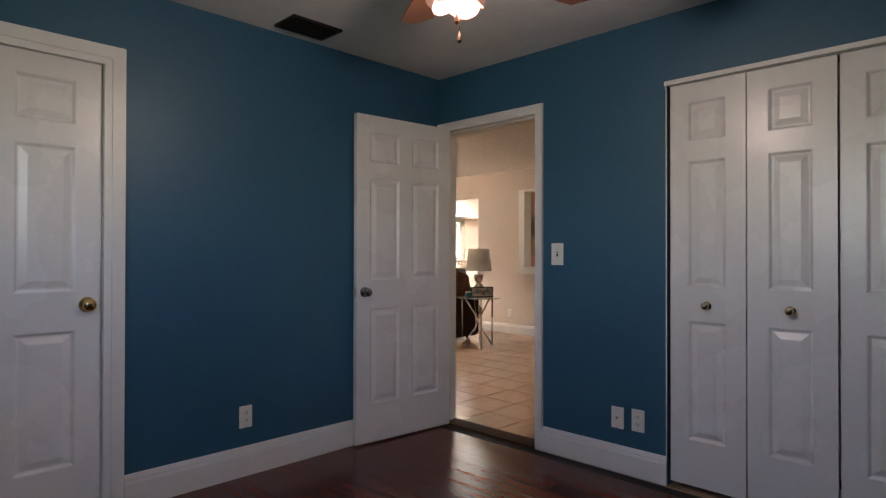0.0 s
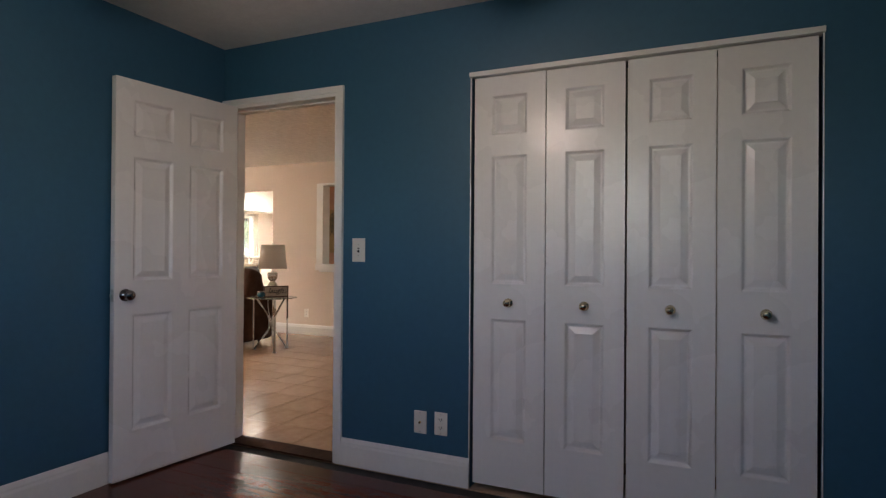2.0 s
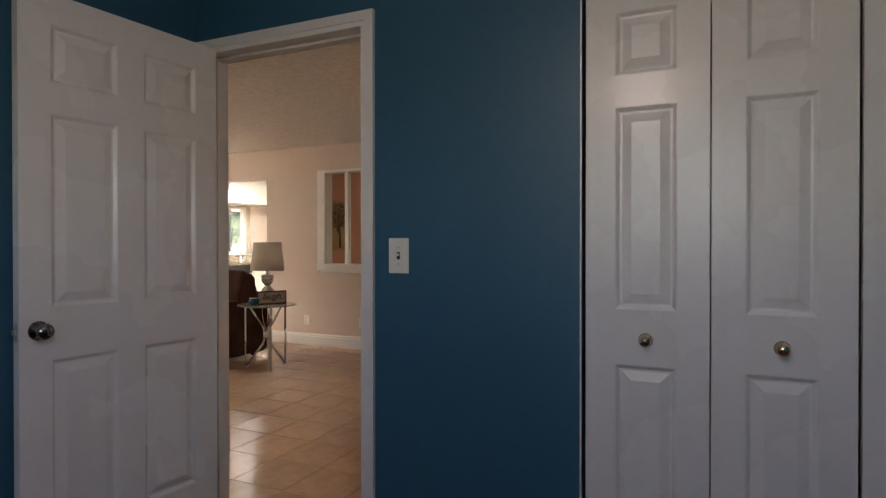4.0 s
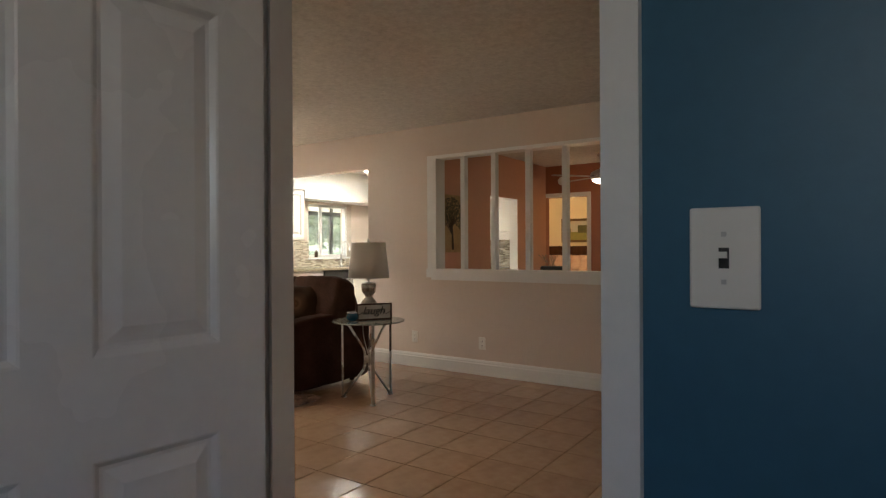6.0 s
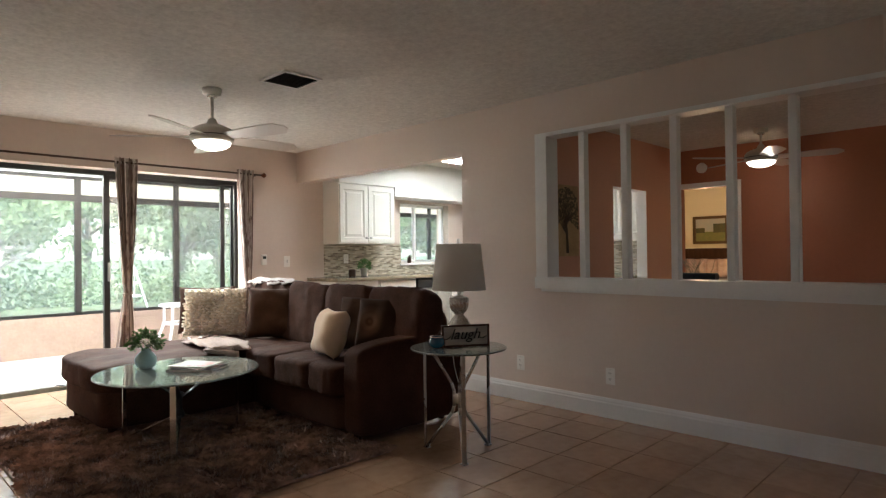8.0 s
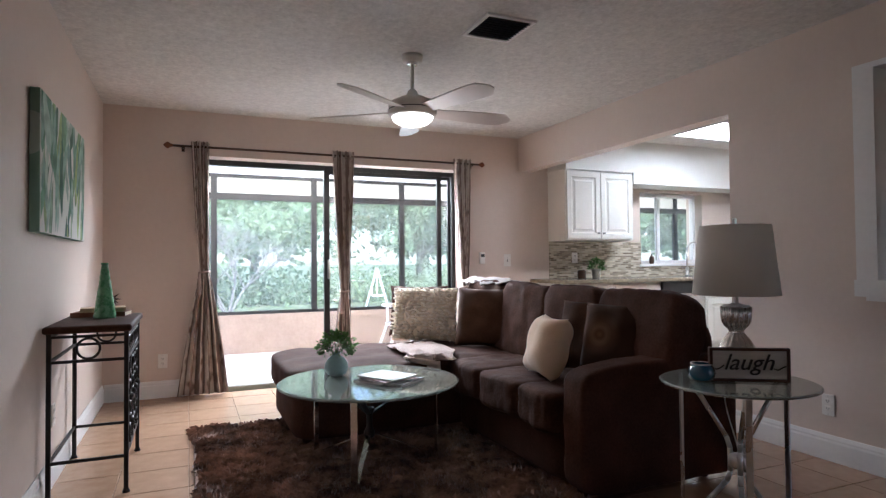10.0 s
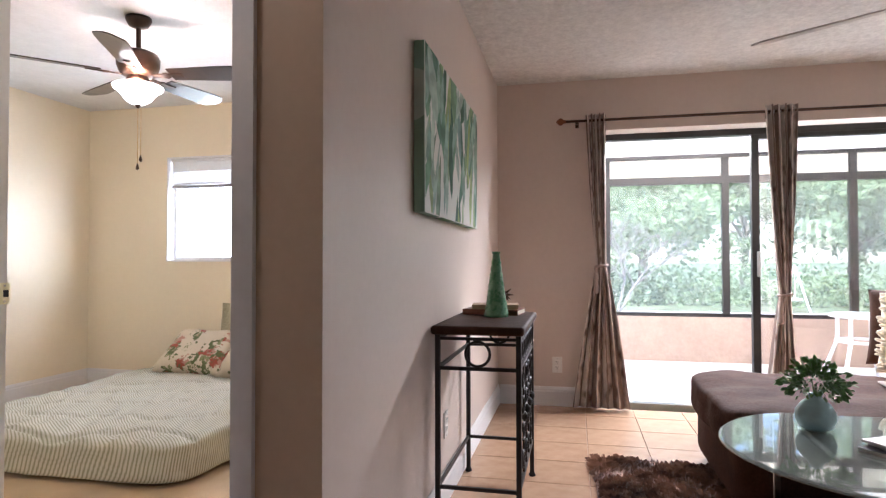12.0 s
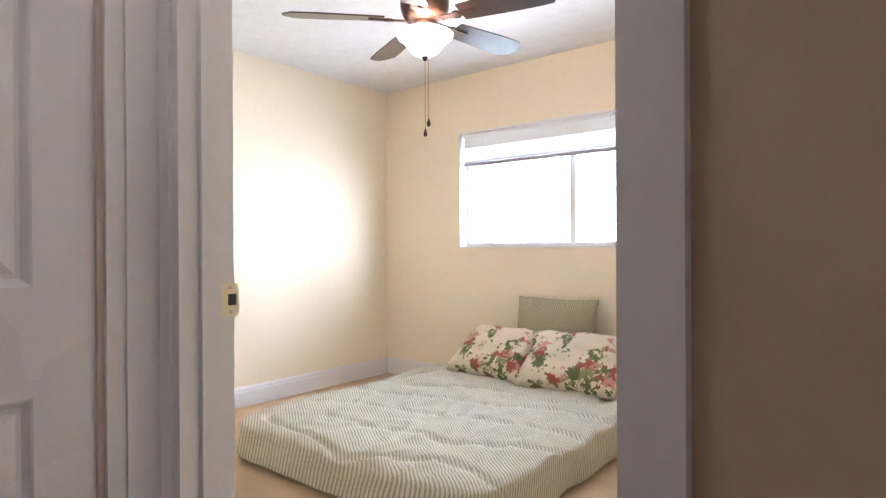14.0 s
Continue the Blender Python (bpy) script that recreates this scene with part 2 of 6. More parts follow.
def soft_box(x0, x1, y0, y1, z0, z1, r=0.01, seg=2):
    bm = boxes((x0, x1, y0, y1, z0, z1))
    bmesh.ops.bevel(bm, geom=bm.edges[:], offset=r, segments=seg, profile=0.5, affect="EDGES", clamp_overlap=True)
    return bm


def turned(profile, seg=28, bm=None, at=(0, 0, 0), flutes=0, depth=0.0):
    """A solid of revolution from rows of (radius, z)."""
    bm = bm or bmesh.new()
    rings = []
    for r, z in profile:
        ring = []
        for i in range(seg):
            a = 2 * math.pi * i / seg
            rr = r * (1 + depth * abs(math.cos(a * flutes / 2))) if flutes else r
            ring.append(bm.verts.new((at[0] + rr * math.cos(a), at[1] + rr * math.sin(a), at[2] + z)))
        rings.append(ring)
    for a, b in zip(rings, rings[1:]):
        for i in range(seg):
            bm.faces.new((a[i], a[(i + 1) % seg], b[(i + 1) % seg], b[i]))
    bm.faces.new(rings[0][::-1])
    bm.faces.new(rings[-1])
    return bm


def rod(bm, a, b, r, seg=10, r2=None):
    """A round bar from a to b."""
    a, b = Vector(a), Vector(b)
    q = (b - a).to_track_quat("Z", "Y")
    r2 = r if r2 is None else r2
    lo, hi = [], []
    for i in range(seg):
        c = Vector((math.cos(2 * math.pi * i / seg), math.sin(2 * math.pi * i / seg), 0))
        lo.append(bm.verts.new(a + q @ (c * r)))
        hi.append(bm.verts.new(b + q @ (c * r2)))
    for i in range(seg):
        bm.faces.new((lo[i], lo[(i + 1) % seg], hi[(i + 1) % seg], hi[i]))
    bm.faces.new(lo[::-1])
    bm.faces.new(hi)
    return bm


def bars(rows, r, seg=10):
    bm = bmesh.new()
    for a, b in rows:
        rod(bm, a, b, r, seg)
    return bm


def ring_bar(centre, radius, r, axis="y", seg=28, tube=8, arc=1.0, start=0.0):
    bm = bmesh.new()
    rings = []
    steps = seg + (0 if arc == 1.0 else 1)
    for i in range(steps):
        a = start + 2 * math.pi * arc * i / seg
        ring = []
        for j in range(tube):
            b = 2 * math.pi * j / tube
            u, w, h = (radius + r * math.cos(b)) * math.cos(a), (radius + r * math.cos(b)) * math.sin(a), r * math.sin(b)
            p = {"y": (u, h, w), "x": (h, u, w), "z": (u, w, h)}[axis]
            ring.append(bm.verts.new(Vector(centre) + Vector(p)))
        rings.append(ring)
    pairs = list(zip(rings, rings[1:])) + ([(rings[-1], rings[0])] if arc == 1.0 else [])
    for a, b in pairs:
        for j in range(tube):
            bm.faces.new((a[j], b[j], b[(j + 1) % tube], a[(j + 1) % tube]))
    bmesh.ops.recalc_face_normals(bm, faces=bm.faces[:])
    return bm


def cushion(sx, sy, sz, p=5.0, n=12, rough=0.0, seed=0, at=(0, 0, 0)):
    """A padded block: a cube blown out to a rounded one, with slight folds."""
    bm = bmesh.new()
    bmesh.ops.create_cube(bm, size=2.0)
    bmesh.ops.subdivide_edges(bm, edges=bm.edges[:], cuts=n, use_grid_fill=True)
    for v in bm.verts:
        d = (abs(v.co.x) ** p + abs(v.co.y) ** p + abs(v.co.z) ** p) ** (1 / p)
        c = v.co / d
        w = Vector((c.x * sx / 2, c.y * sy / 2, c.z * sz / 2))
        if rough:
            k = noise.noise(w * 6 + Vector((seed * 3.1, 0, seed))) + 0.5 * noise.noise(w * 15 + Vector((0, seed, 0)))
            w += c.normalized() * rough * k
        v.co = w + Vector(at)
    return bm


def pillow(w, h, t, n=20, rough=0.006, seed=0, pinch=0.06):
    """A throw pillow standing in the xz plane, its thickness along y, resting on z = 0."""
    bm = bmesh.new()
    grid = {}
    for s in (1, -1):
        for i in range(n + 1):
            for j in range(n + 1):
                u, v = 2 * i / n - 1, 2 * j / n - 1
                edge = i in (0, n) or j in (0, n)
                if s == -1 and edge:
                    grid[s, i, j] = grid[1, i, j]
                    continue
                puff = (max(0.0, 1 - u ** 4) * max(0.0, 1 - v ** 4)) ** 0.55
                x = u * w / 2 * (1 - pinch * (1 - v * v))
                z = v * h / 2 * (1 - pinch * (1 - u * u))
                k = noise.noise(Vector((x * 9 + seed, z * 9, s))) * rough * 1.5
                grid[s, i, j] = bm.verts.new((x, s * t / 2 * puff + k, z + h / 2))
        for i in range(n):
            for j in range(n):
                q = [grid[s, i, j], grid[s, i + 1, j], grid[s, i + 1, j + 1], grid[s, i, j + 1]]
                bm.faces.new(q if s == -1 else q[::-1])
    bmesh.ops.recalc_face_normals(bm, faces=bm.faces[:])
    return bm


def wall(name, axis, c0, c1, a0, a1, openings, m_lo, m_hi, label, z1=2.395, kind="structure"):
    """A wall across an axis, from c0 to c1 thick, from a0 to a1 long; openings are rows of (a, b, z0, z1)."""
    bm = bmesh.new()

    def bit(a, b, lo, hi):
        if b - a < 1e-4 or hi - lo < 1e-4:
            return
        if axis == "y":
            box(bm, a, b, c0, c1, lo, hi)
        else:
            box(bm, c0, c1, a, b, lo, hi)

    at = a0
    for a, b, lo, hi in sorted(openings):
        bit(at, a, 0, z1)
        bit(a, b, 0, lo)
        bit(a, b, hi, z1)
        at = b
    bit(at, a1, 0, z1)
    bm.normal_update()
    k = 1 if axis == "y" else 0
    for f in bm.faces:
        f.material_index = 1 if f.normal[k] > 0.5 else 0
    return solid(name, bm, [m_lo, m_hi], label, "wall", kind)


def casing(name, axis, face, side, a, b, top, parent=None, w=0.06, t=0.016, legs=(True, True)):
    """Door trim on a wall's face; side is the way that it stands out."""
    bm = bmesh.new()
    f0, f1, f2 = face, face + side * t, face + side * t * 0.6
    rows = []
    if legs[0]:
        rows += [(a - w, a - w * 0.35, f1, 0, top + w), (a - w * 0.35, a, f2, 0, top)]
    if legs[1]:
        rows += [(b + w * 0.35, b + w, f1, 0, top + w), (b, b + w * 0.35, f2, 0, top)]
    la, lb = (a - w * 0.35 if legs[0] else a), (b + w * 0.35 if legs[1] else b)
    rows += [(la, lb, f1, top + w * 0.35, top + w), (la, lb, f2, top, top + w * 0.35)]
    for u, v, fa, z0, zz in rows:
        lo, hi = min(f0, fa), max(f0, fa)
        if axis == "y":
            box(bm, u, v, lo, hi, z0, zz)
        else:
            box(bm, lo, hi, u, v, z0, zz)
    return solid(name, bm, M_TRIM, "white painted wooden door casing", "trim")


def jamb(name, axis, c0, c1, a, b, top, stop=None, t=0.018):
    bm = bmesh.new()
    rows = [(a, a + t, 0, top - t), (b - t, b, 0, top - t), (a, b, top - t, top)]
    for u, v, z0, z1 in rows:
        if axis == "y":
            box(bm, u, v, c0, c1, z0, z1)
        else:
            box(bm, c0, c1, u, v, z0, z1)
    if stop:
        for u, v, z0, z1 in ((a + t, a + t + 0.01, 0, top - t), (b - t - 0.01, b - t, 0, top - t), (a + t + 0.01, b - t - 0.01, top - t - 0.01, top - t)):
            if axis == "y":
                box(bm, u, v, stop, stop + 0.035, z0, z1)
            else:
                box(bm, stop, stop + 0.035, u, v, z0, z1)
    return solid(name, bm, M_TRIM, "white painted door frame lining the opening", "trim")


def baseboard(axis, face, side, a, b, h=0.145, t=0.014, name="baseboard"):
    bm = bmesh.new()
    prof = ((0, 0), (t, 0), (t, h * 0.72), (t * 0.75, h * 0.80), (t * 0.75, h * 0.86), (t * 0.35, h), (0, h))
    ends = []
    for c in (a, b):
        ends.append([bm.verts.new((c, face + side * d, z) if axis == "y" else (face + side * d, c, z)) for d, z in prof])
    k = len(prof)
    for i in range(k):
        bm.faces.new((ends[0][i], ends[0][(i + 1) % k], ends[1][(i + 1) % k], ends[1][i]))
    bm.faces.new(ends[0])
    bm.faces.new(ends[1][::-1])
    bmesh.ops.recalc_face_normals(bm, faces=bm.faces[:])
    return solid(name, bm, M_TRIM, "tall white moulded baseboard", "baseboard")


def panelled(w, h, t, cols, rows):
    """A moulded door leaf with sunk and raised panels on both faces; x from 0 to w, z from 0 to h, y from 0 to t."""
    bm = bmesh.new()
    xs, zs = [0.0], [0.0]
    for a, b in cols:
        xs += [a, b]
    for a, b in rows:
        zs += [a, b]
    xs.append(w)
    zs.append(h)
    for y, s in ((0.0, 1), (t, -1)):
        for i in range(len(xs) - 1):
            for j in range(len(zs) - 1):
                x0, x1, z0, z1 = xs[i], xs[i + 1], zs[j], zs[j + 1]
                loops = [(0.0, 0.0)]
                if i % 2 and j % 2:
                    loops += [(0.004, 0.002), (0.013, 0.011), (0.020, 0.0115), (0.048, 0.0015)]
                last = None
                for inset, sink in loops:
                    ring = [bm.verts.new((x, y + s * sink, z)) for x, z in ((x0 + inset, z0 + inset), (x1 - inset, z0 + inset), (x1 - inset, z1 - inset), (x0 + inset, z1 - inset))]
                    if last:
                        for k in range(4):
                            bm.faces.new((last[k], last[(k + 1) % 4], ring[(k + 1) % 4], ring[k]))
                    last = ring
                bm.faces.new(last)
    for x in (0.0, w):
        bm.faces.new([bm.verts.new(c) for c in ((x, 0, 0), (x, t, 0), (x, t, h), (x, 0, h))])
    for z in (0.0, h):
        bm.faces.new([bm.verts.new(c) for c in ((0, 0, z), (w, 0, z), (w, t, z), (0, t, z))])
    bmesh.ops.remove_doubles(bm, verts=bm.verts[:], dist=1e-5)
    bmesh.ops.recalc_face_normals(bm, faces=bm.faces[:])
    return bm


SIX = (((0.10, 0.325), (0.425, 0.65)), ((0.235, 0.825), (0.995, 1.625), (1.725, 1.915)))


def knob(bm, at, way, r=0.027):
    """A round door knob with its rose, standing out from at along way."""
    tmp = turned(((0.0, 0), (r * 1.15, 0), (r * 1.15, 0.006), (r * 0.45, 0.010), (r * 0.40, 0.03), (r * 0.8, 0.038), (r, 0.05), (r * 0.85, 0.063), (r * 0.4, 0.07), (0.001, 0.071)), 20)
    tmp.transform(Matrix.Diagonal((1, 1, min(1.0, r / 0.027 * 0.85), 1)))
    q = Vector(way).to_track_quat("Z", "Y").to_matrix().to_4x4()
    tmp.transform(Matrix.Translation(at) @ q)
    me = bpy.data.meshes.new("tmp")
    tmp.to_mesh(me)
    tmp.free()
    bm.from_mesh(me)
    bpy.data.meshes.remove(me)
    return bm

# ---- the shell ----
H = 2.395
# floors
solid("floor_blue_room", boxes((-2.76, 1.1, -0.6, 3.0, -0.12, -0.012)), M_DARK, "underlay below a dark red laminate floor", "floor")
solid("floor_tiled", boxes((-8.39, 1.62, 3.0, 10.52, -0.12, -0.006), (-5.2, -2.76, 1.9, 3.0, -0.12, -0.006)), M_GROUT, "pale grout bed of the tiled floor", "floor")
solid("floor_back_bedroom", boxes((-8.345, -5.2, -0.5, 3.0, -0.12, 0.0)), M_CARPET, "plain tan carpet", "floor")
solid("floor_far_bedroom", boxes((-8.0, -2.0, 10.52, 15.2, -0.12, 0.0)), M_CARPET, "tan carpet of the far bedroom", "floor")
# ceilings
solid("ceiling_blue_room", boxes((-2.76, 1.1, -0.6, 3.1, H, H + 0.1)), M_CEIL_SMOOTH, "white textured ceiling", "ceiling")
solid("ceiling_living_room", boxes((-8.6, 1.62, 3.1, 10.52, H, H + 0.1)), M_CEIL, "white knock-down textured ceiling", "ceiling")
solid("ceiling_back_bedroom", boxes((-8.6, -2.76, -0.7, 3.1, H, H + 0.1)), M_CEIL_SMOOTH, "white textured ceiling", "ceiling")
solid("ceiling_far_bedroom", boxes((-8.0, -2.0, 10.52, 15.2, H, H + 0.1)), M_CEIL, "white ceiling of the far bedroom", "ceiling")

# walls: blue bedroom
wall("wall_blue_north", "y", 3.0, 3.13, -2.76, 1.1, [(-2.610, -1.787, 0, 2.04), (-0.992, 0.485, 0, 2.035)], M_BLUE, M_PEACH, "blue painted wall with a doorway and a closet")
wall("wall_blue_west", "x", -2.76, -2.635, -0.6, 3.0, [(0.098, 0.894, 0, 2.04)], M_PEACH, M_BLUE, "blue painted wall with a closed door")
# opening never in view, added to let light into the blue room
wall("wall_blue_south", "y", -0.6, -0.48, -2.635, 0.95, [(-1.45, -0.35, 1.35, 2.05)], M_SIDING, M_BLUE, "blue painted wall with an added window opening out of view")
wall("wall_blue_east", "x", 0.95, 1.1, -0.6, 3.0, [], M_BLUE, M_SIDING, "plain blue painted wall")
# closets behind their doors
solid("closet_back", boxes((-1.05, 0.55, 3.70, 3.78, 0, H), (-1.06, -0.995, 3.13, 3.70, 0, H), (0.49, 0.55, 3.13, 3.70, 0, H)), M_PEACH, "plain painted closet walls", "wall")
solid("closet_back_west", boxes((-3.5, -2.76, 0.05, 0.10, 0, H), (-3.5, -2.76, 0.90, 0.95, 0, H), (-3.56, -3.5, 0.05, 0.95, 0, H)), M_PEACH, "plain painted closet walls", "wall")
# hall recess
wall("wall_hall_south", "y", 1.94, 2.06, -5.2, -2.76, [(-5.09, -3.57, 0, 2.03)], M_PEACH, M_PEACH, "beige painted wall with a closet")
solid("hall_closet_back", boxes((-5.2, -3.5, 1.40, 1.46, 0, H), (-3.55, -3.5, 1.46, 1.93, 0, H)), M_PEACH, "plain painted closet walls", "wall")
# back bedroom
wall("wall_back_east", "x", -5.285, -5.2, -0.5, 3.0, [(2.112, 2.918, 0, 2.04)], M_YELLOW, M_WARMLIT, "painted wall with an open doorway")
wl = wall("wall_living_south", "y", 3.0, 3.13, -8.39, -5.2, [], M_YELLOW, M_PEACH, "beige painted living room wall, its end coloured tan for warm light")
# end face takes the colour with the hall's warm light in it
wl.data.materials.append(M_WARMLIT)
for f in wl.data.polygons:
    if f.normal.x > 0.5:
        f.material_index = 2
wall("wall_back_south", "y", -0.62, -0.48, -8.6, -5.2, [], M_SIDING, M_YELLOW, "pale yellow painted wall")
wall("wall_back_west", "x", -8.56, -8.345, -0.48, 3.0, [(0.30, 2.05, 1.065, 1.955)], M_SIDING, M_YELLOW, "pale yellow painted wall with a window")
# living room and kitchen
wall("wall_living_west", "x", -8.64, -8.39, 3.0, 10.2, [(3.86, 6.30, 0, 2.02), (8.59, 9.555, 1.055, 1.895)], M_SIDING, M_PEACH, "beige painted outer wall with a sliding door", )
solid("wall_pass_through", boxes((-5.734, -4.90, 6.965, 7.085, 0, H), (-4.90, -2.74, 6.965, 7.085, 0, 0.90), (-4.90, -2.74, 6.965, 7.085, 2.09, H), (-8.39, -5.734, 6.965, 7.085, 2.035, H)), M_PEACH, "beige half wall with an open pass-through above", "wall")
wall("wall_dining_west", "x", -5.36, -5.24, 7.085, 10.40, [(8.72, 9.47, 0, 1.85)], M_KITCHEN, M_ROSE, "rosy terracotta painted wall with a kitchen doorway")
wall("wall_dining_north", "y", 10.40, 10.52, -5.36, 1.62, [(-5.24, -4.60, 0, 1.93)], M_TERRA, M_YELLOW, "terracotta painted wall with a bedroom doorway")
# opening out of view, added for the dining room's fill lamp
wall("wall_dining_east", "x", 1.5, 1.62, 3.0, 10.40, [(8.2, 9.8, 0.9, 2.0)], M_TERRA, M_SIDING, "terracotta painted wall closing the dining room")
wall("wall_kitchen_north", "y", 10.05, 10.2, -8.39, -5.36, [], M_KITCHEN, M_SIDING, "white painted kitchen wall")
wall("wall_living_stub", "y", 3.0, 3.13, 1.1, 1.5, [], M_SIDING, M_PEACH, "beige painted wall end")
wall("wall_far_north", "y", 14.2, 14.3, -8.0, -2.0, [], M_YELLOW, M_SIDING, "warm painted far bedroom wall")
wall("wall_far_west", "x", -8.1, -8.0, 10.52, 14.3, [], M_SIDING, M_YELLOW, "warm painted far bedroom wall")
wall("wall_far_east", "x", -2.1, -2.0, 10.52, 14.3, [], M_YELLOW, M_SIDING, "warm painted far bedroom wall")
wall("wall_far_south", "y", 10.40, 10.52, -8.0, -5.36, [], M_SIDING, M_YELLOW, "warm painted far bedroom wall")

# trim
casing("casing_blue_door", "y", 3.0, -1, -2.592, -1.805, 2.02, w=0.055)
casing("casing_blue_door_outside", "y", 3.13, 1, -2.600, -1.805, 2.02, w=0.055)
jamb("jamb_blue_door", "y", 3.0, 3.13, -2.610, -1.787, 2.04, 3.06)
casing("casing_closet_door", "x", -2.635, 1, 0.116, 0.876, 2.02, w=0.085, t=0.018)
jamb("jamb_closet_door", "x", -2.76, -2.635, 0.098, 0.894, 2.04)
casing("casing_back_door", "x", -5.2, 1, 2.13, 2.90, 2.02, w=0.06)
casing("casing_back_door_inside", "x", -5.285, -1, 2.13, 2.90, 2.02, w=0.06, t=0.014)
jamb("jamb_back_door", "x", -5.285, -5.2, 2.112, 2.918, 2.04, -5.262)
casing("casing_hall_closet", "y", 2.06, 1, -5.10, -3.57, 2.02, w=0.085)
casing("casing_far_door", "y", 10.40, -1, -5.235, -4.60, 1.93, w=0.06, legs=(False, True))
baseboard("y", 3.0, -1, -1.75, -0.992)
baseboard("y", 3.0, -1, 0.485, 0.95)
baseboard("x", -2.635, 1, 0.965, 2.985, 0.156)
baseboard("x", -2.635, 1, -0.48, 0.03)
baseboard("y", 3.13, 1, -8.39, -5.2, 0.14)
baseboard("x", -8.39, 1, 3.145, 3.86, 0.14)
baseboard("x", -8.39, 1, 6.30, 6.95, 0.14)
baseboard("y", 6.965, -1, -5.72, -2.74, 0.14)
baseboard("x", -2.74, 1, 6.952, 7.085, 0.14)
baseboard("x", -5.734, -1, 6.965, 7.085, 0.14)
baseboard("y", 10.40, -1, -4.54, 1.5, 0.14)
baseboard("x", -5.24, 1, 7.09, 8.72, 0.14)
baseboard("x", -5.2, 1, 2.965, 3.13, 0.14)
baseboard("y", -0.48, 1, -8.33, -5.285, 0.135)
baseboard("x", -8.345, 1, -0.48, 3.0, 0.135)
baseboard("y", 3.13, 1, -1.75, 1.5, 0.14)
# closet header track and jambs
solid("closet_trim", boxes((-1.0, 0.493, 2.985, 3.05, 2.028, 2.050), (-0.997, -0.992, 2.995, 3.0, 0, 2.028), (0.485, 0.490, 2.995, 3.0, 0, 2.028)), M_TRIM, "thin white closet door trim", "trim")
# pass-through frame
solid("pass_through_sill", boxes((-4.945, -2.675, 6.925, 7.125, 0.90, 0.985), (-4.90, -2.70, 6.945, 7.105, 0.878, 0.90)), M_TRIM, "white painted sill of the pass-through", "trim")
solid("pass_through_frame", boxes((-4.945, -4.84, 6.945, 7.10, 0.985, 2.065), (-4.945, -2.715, 6.945, 7.10, 2.065, 2.095)), M_TRIM, "white painted frame of the pass-through", "trim")
for i, px in enumerate((-4.558, -4.222, -3.871, -3.521, -3.173)):
    ob = part("baluster", soft_box(px - 0.024, px + 0.024, 6.985, 7.05, 0.985, 2.065, 0.003, 1), M_TRIM)
    tagged(ob, "slim white painted square baluster in the pass-through", "baluster", "balusters of the pass-through")
solid("door_sill", boxes((-2.592, -1.805, 3.0, 3.13, -0.012, 0.004)), M_TOPWOOD, "dark wooden floor transition strip", "trim")
# outside ground
solid("ground", boxes((-400, 400, -400, 400, -0.30, -0.14)), M_GRASS, "green lawn reaching into the distance", "ground")
solid("roof_slab", boxes((-8.7, 1.7, -0.7, 15.2, H + 0.1, H + 0.2)), M_SIDING, "flat roof over the house", "roof")

# ---- blue bedroom ----
def plate(at, axis, side, kind_of):
    """A switch or socket plate on a wall. at: its centre on the wall's face."""
    th = thing("light_switch" if kind_of == "switch" else "wall_outlet", at, {"switch": "ivory plastic toggle light switch plate on the wall", "outlet": "ivory plastic double power outlet near the floor", "cable": "ivory plastic cable socket plate near the floor"}[kind_of], "switch" if kind_of == "switch" else "outlet",
               rz={("y", -1): 0, ("y", 1): 180, ("x", 1): 90, ("x", -1): -90}[axis, side])
    hw, hh = (0.041, 0.064) if kind_of == "switch" else (0.036, 0.058)
    part("plate", soft_box(-hw, hw, -0.006, 0, -hh, hh, 0.003, 2), M_PLATE, th)
    for z in (-1, 1):
        part("screw", boxes((-0.003, 0.003, -0.0075, -0.006, z * 0.030 - 0.003 if kind_of == "switch" else z * 0.048 - 0.003, z * 0.030 + 0.003 if kind_of == "switch" else z * 0.048 + 0.003)), M_STEEL, th)
    if kind_of == "switch":
        part("slot", boxes((-0.006, 0.006, -0.007, -0.006, -0.013, 0.013)), M_DARK, th, "dark toggle slot")
        bm = boxes((-0.004, 0.004, -0.02, -0.006, 0.0, 0.008))
        part("toggle", bm, M_PLATE, th)
    elif kind_of == "outlet":
        for z in (-0.020, 0.020):
            soc = part("socket", soft_box(-0.017, 0.017, -0.009, -0.005, z - 0.014, z + 0.014, 0.004, 2), M_PLATE, th)
            part("pin_slots", boxes((-0.008, -0.005, -0.0095, -0.009, z - 0.002, z + 0.008), (0.005, 0.008, -0.0095, -0.009, z - 0.002, z + 0.008), (-0.002, 0.002, -0.0095, -0.009, z - 0.009, z - 0.005)), M_DARK, soc)
    else:
        bm = turned(((0.006, 0), (0.006, 0.010), (0.003, 0.010), (0.003, 0.014)), 10)
        bm.transform(Matrix.Rotation(radians(90), 4, "X"))
        bm.transform(Matrix.Translation((0, -0.005, 0)))
        part("connector", bm, M_BRASS, th)
    return th


def hinge(parent, at):
    part("hinge", bars([((at[0], at[1], at[2] - 0.045), (at[0], at[1], at[2] + 0.045))], 0.006, 8), M_STEEL, parent)


M_PULL = mat("polished_brass_pull", (0.80, 0.70, 0.50), 0.10, 1.0, col2=(0.70, 0.58, 0.38))
M_NICKEL = mat("dark_polished_nickel", (0.34, 0.33, 0.33), 0.12, 1.0, col2=(0.26, 0.25, 0.25))

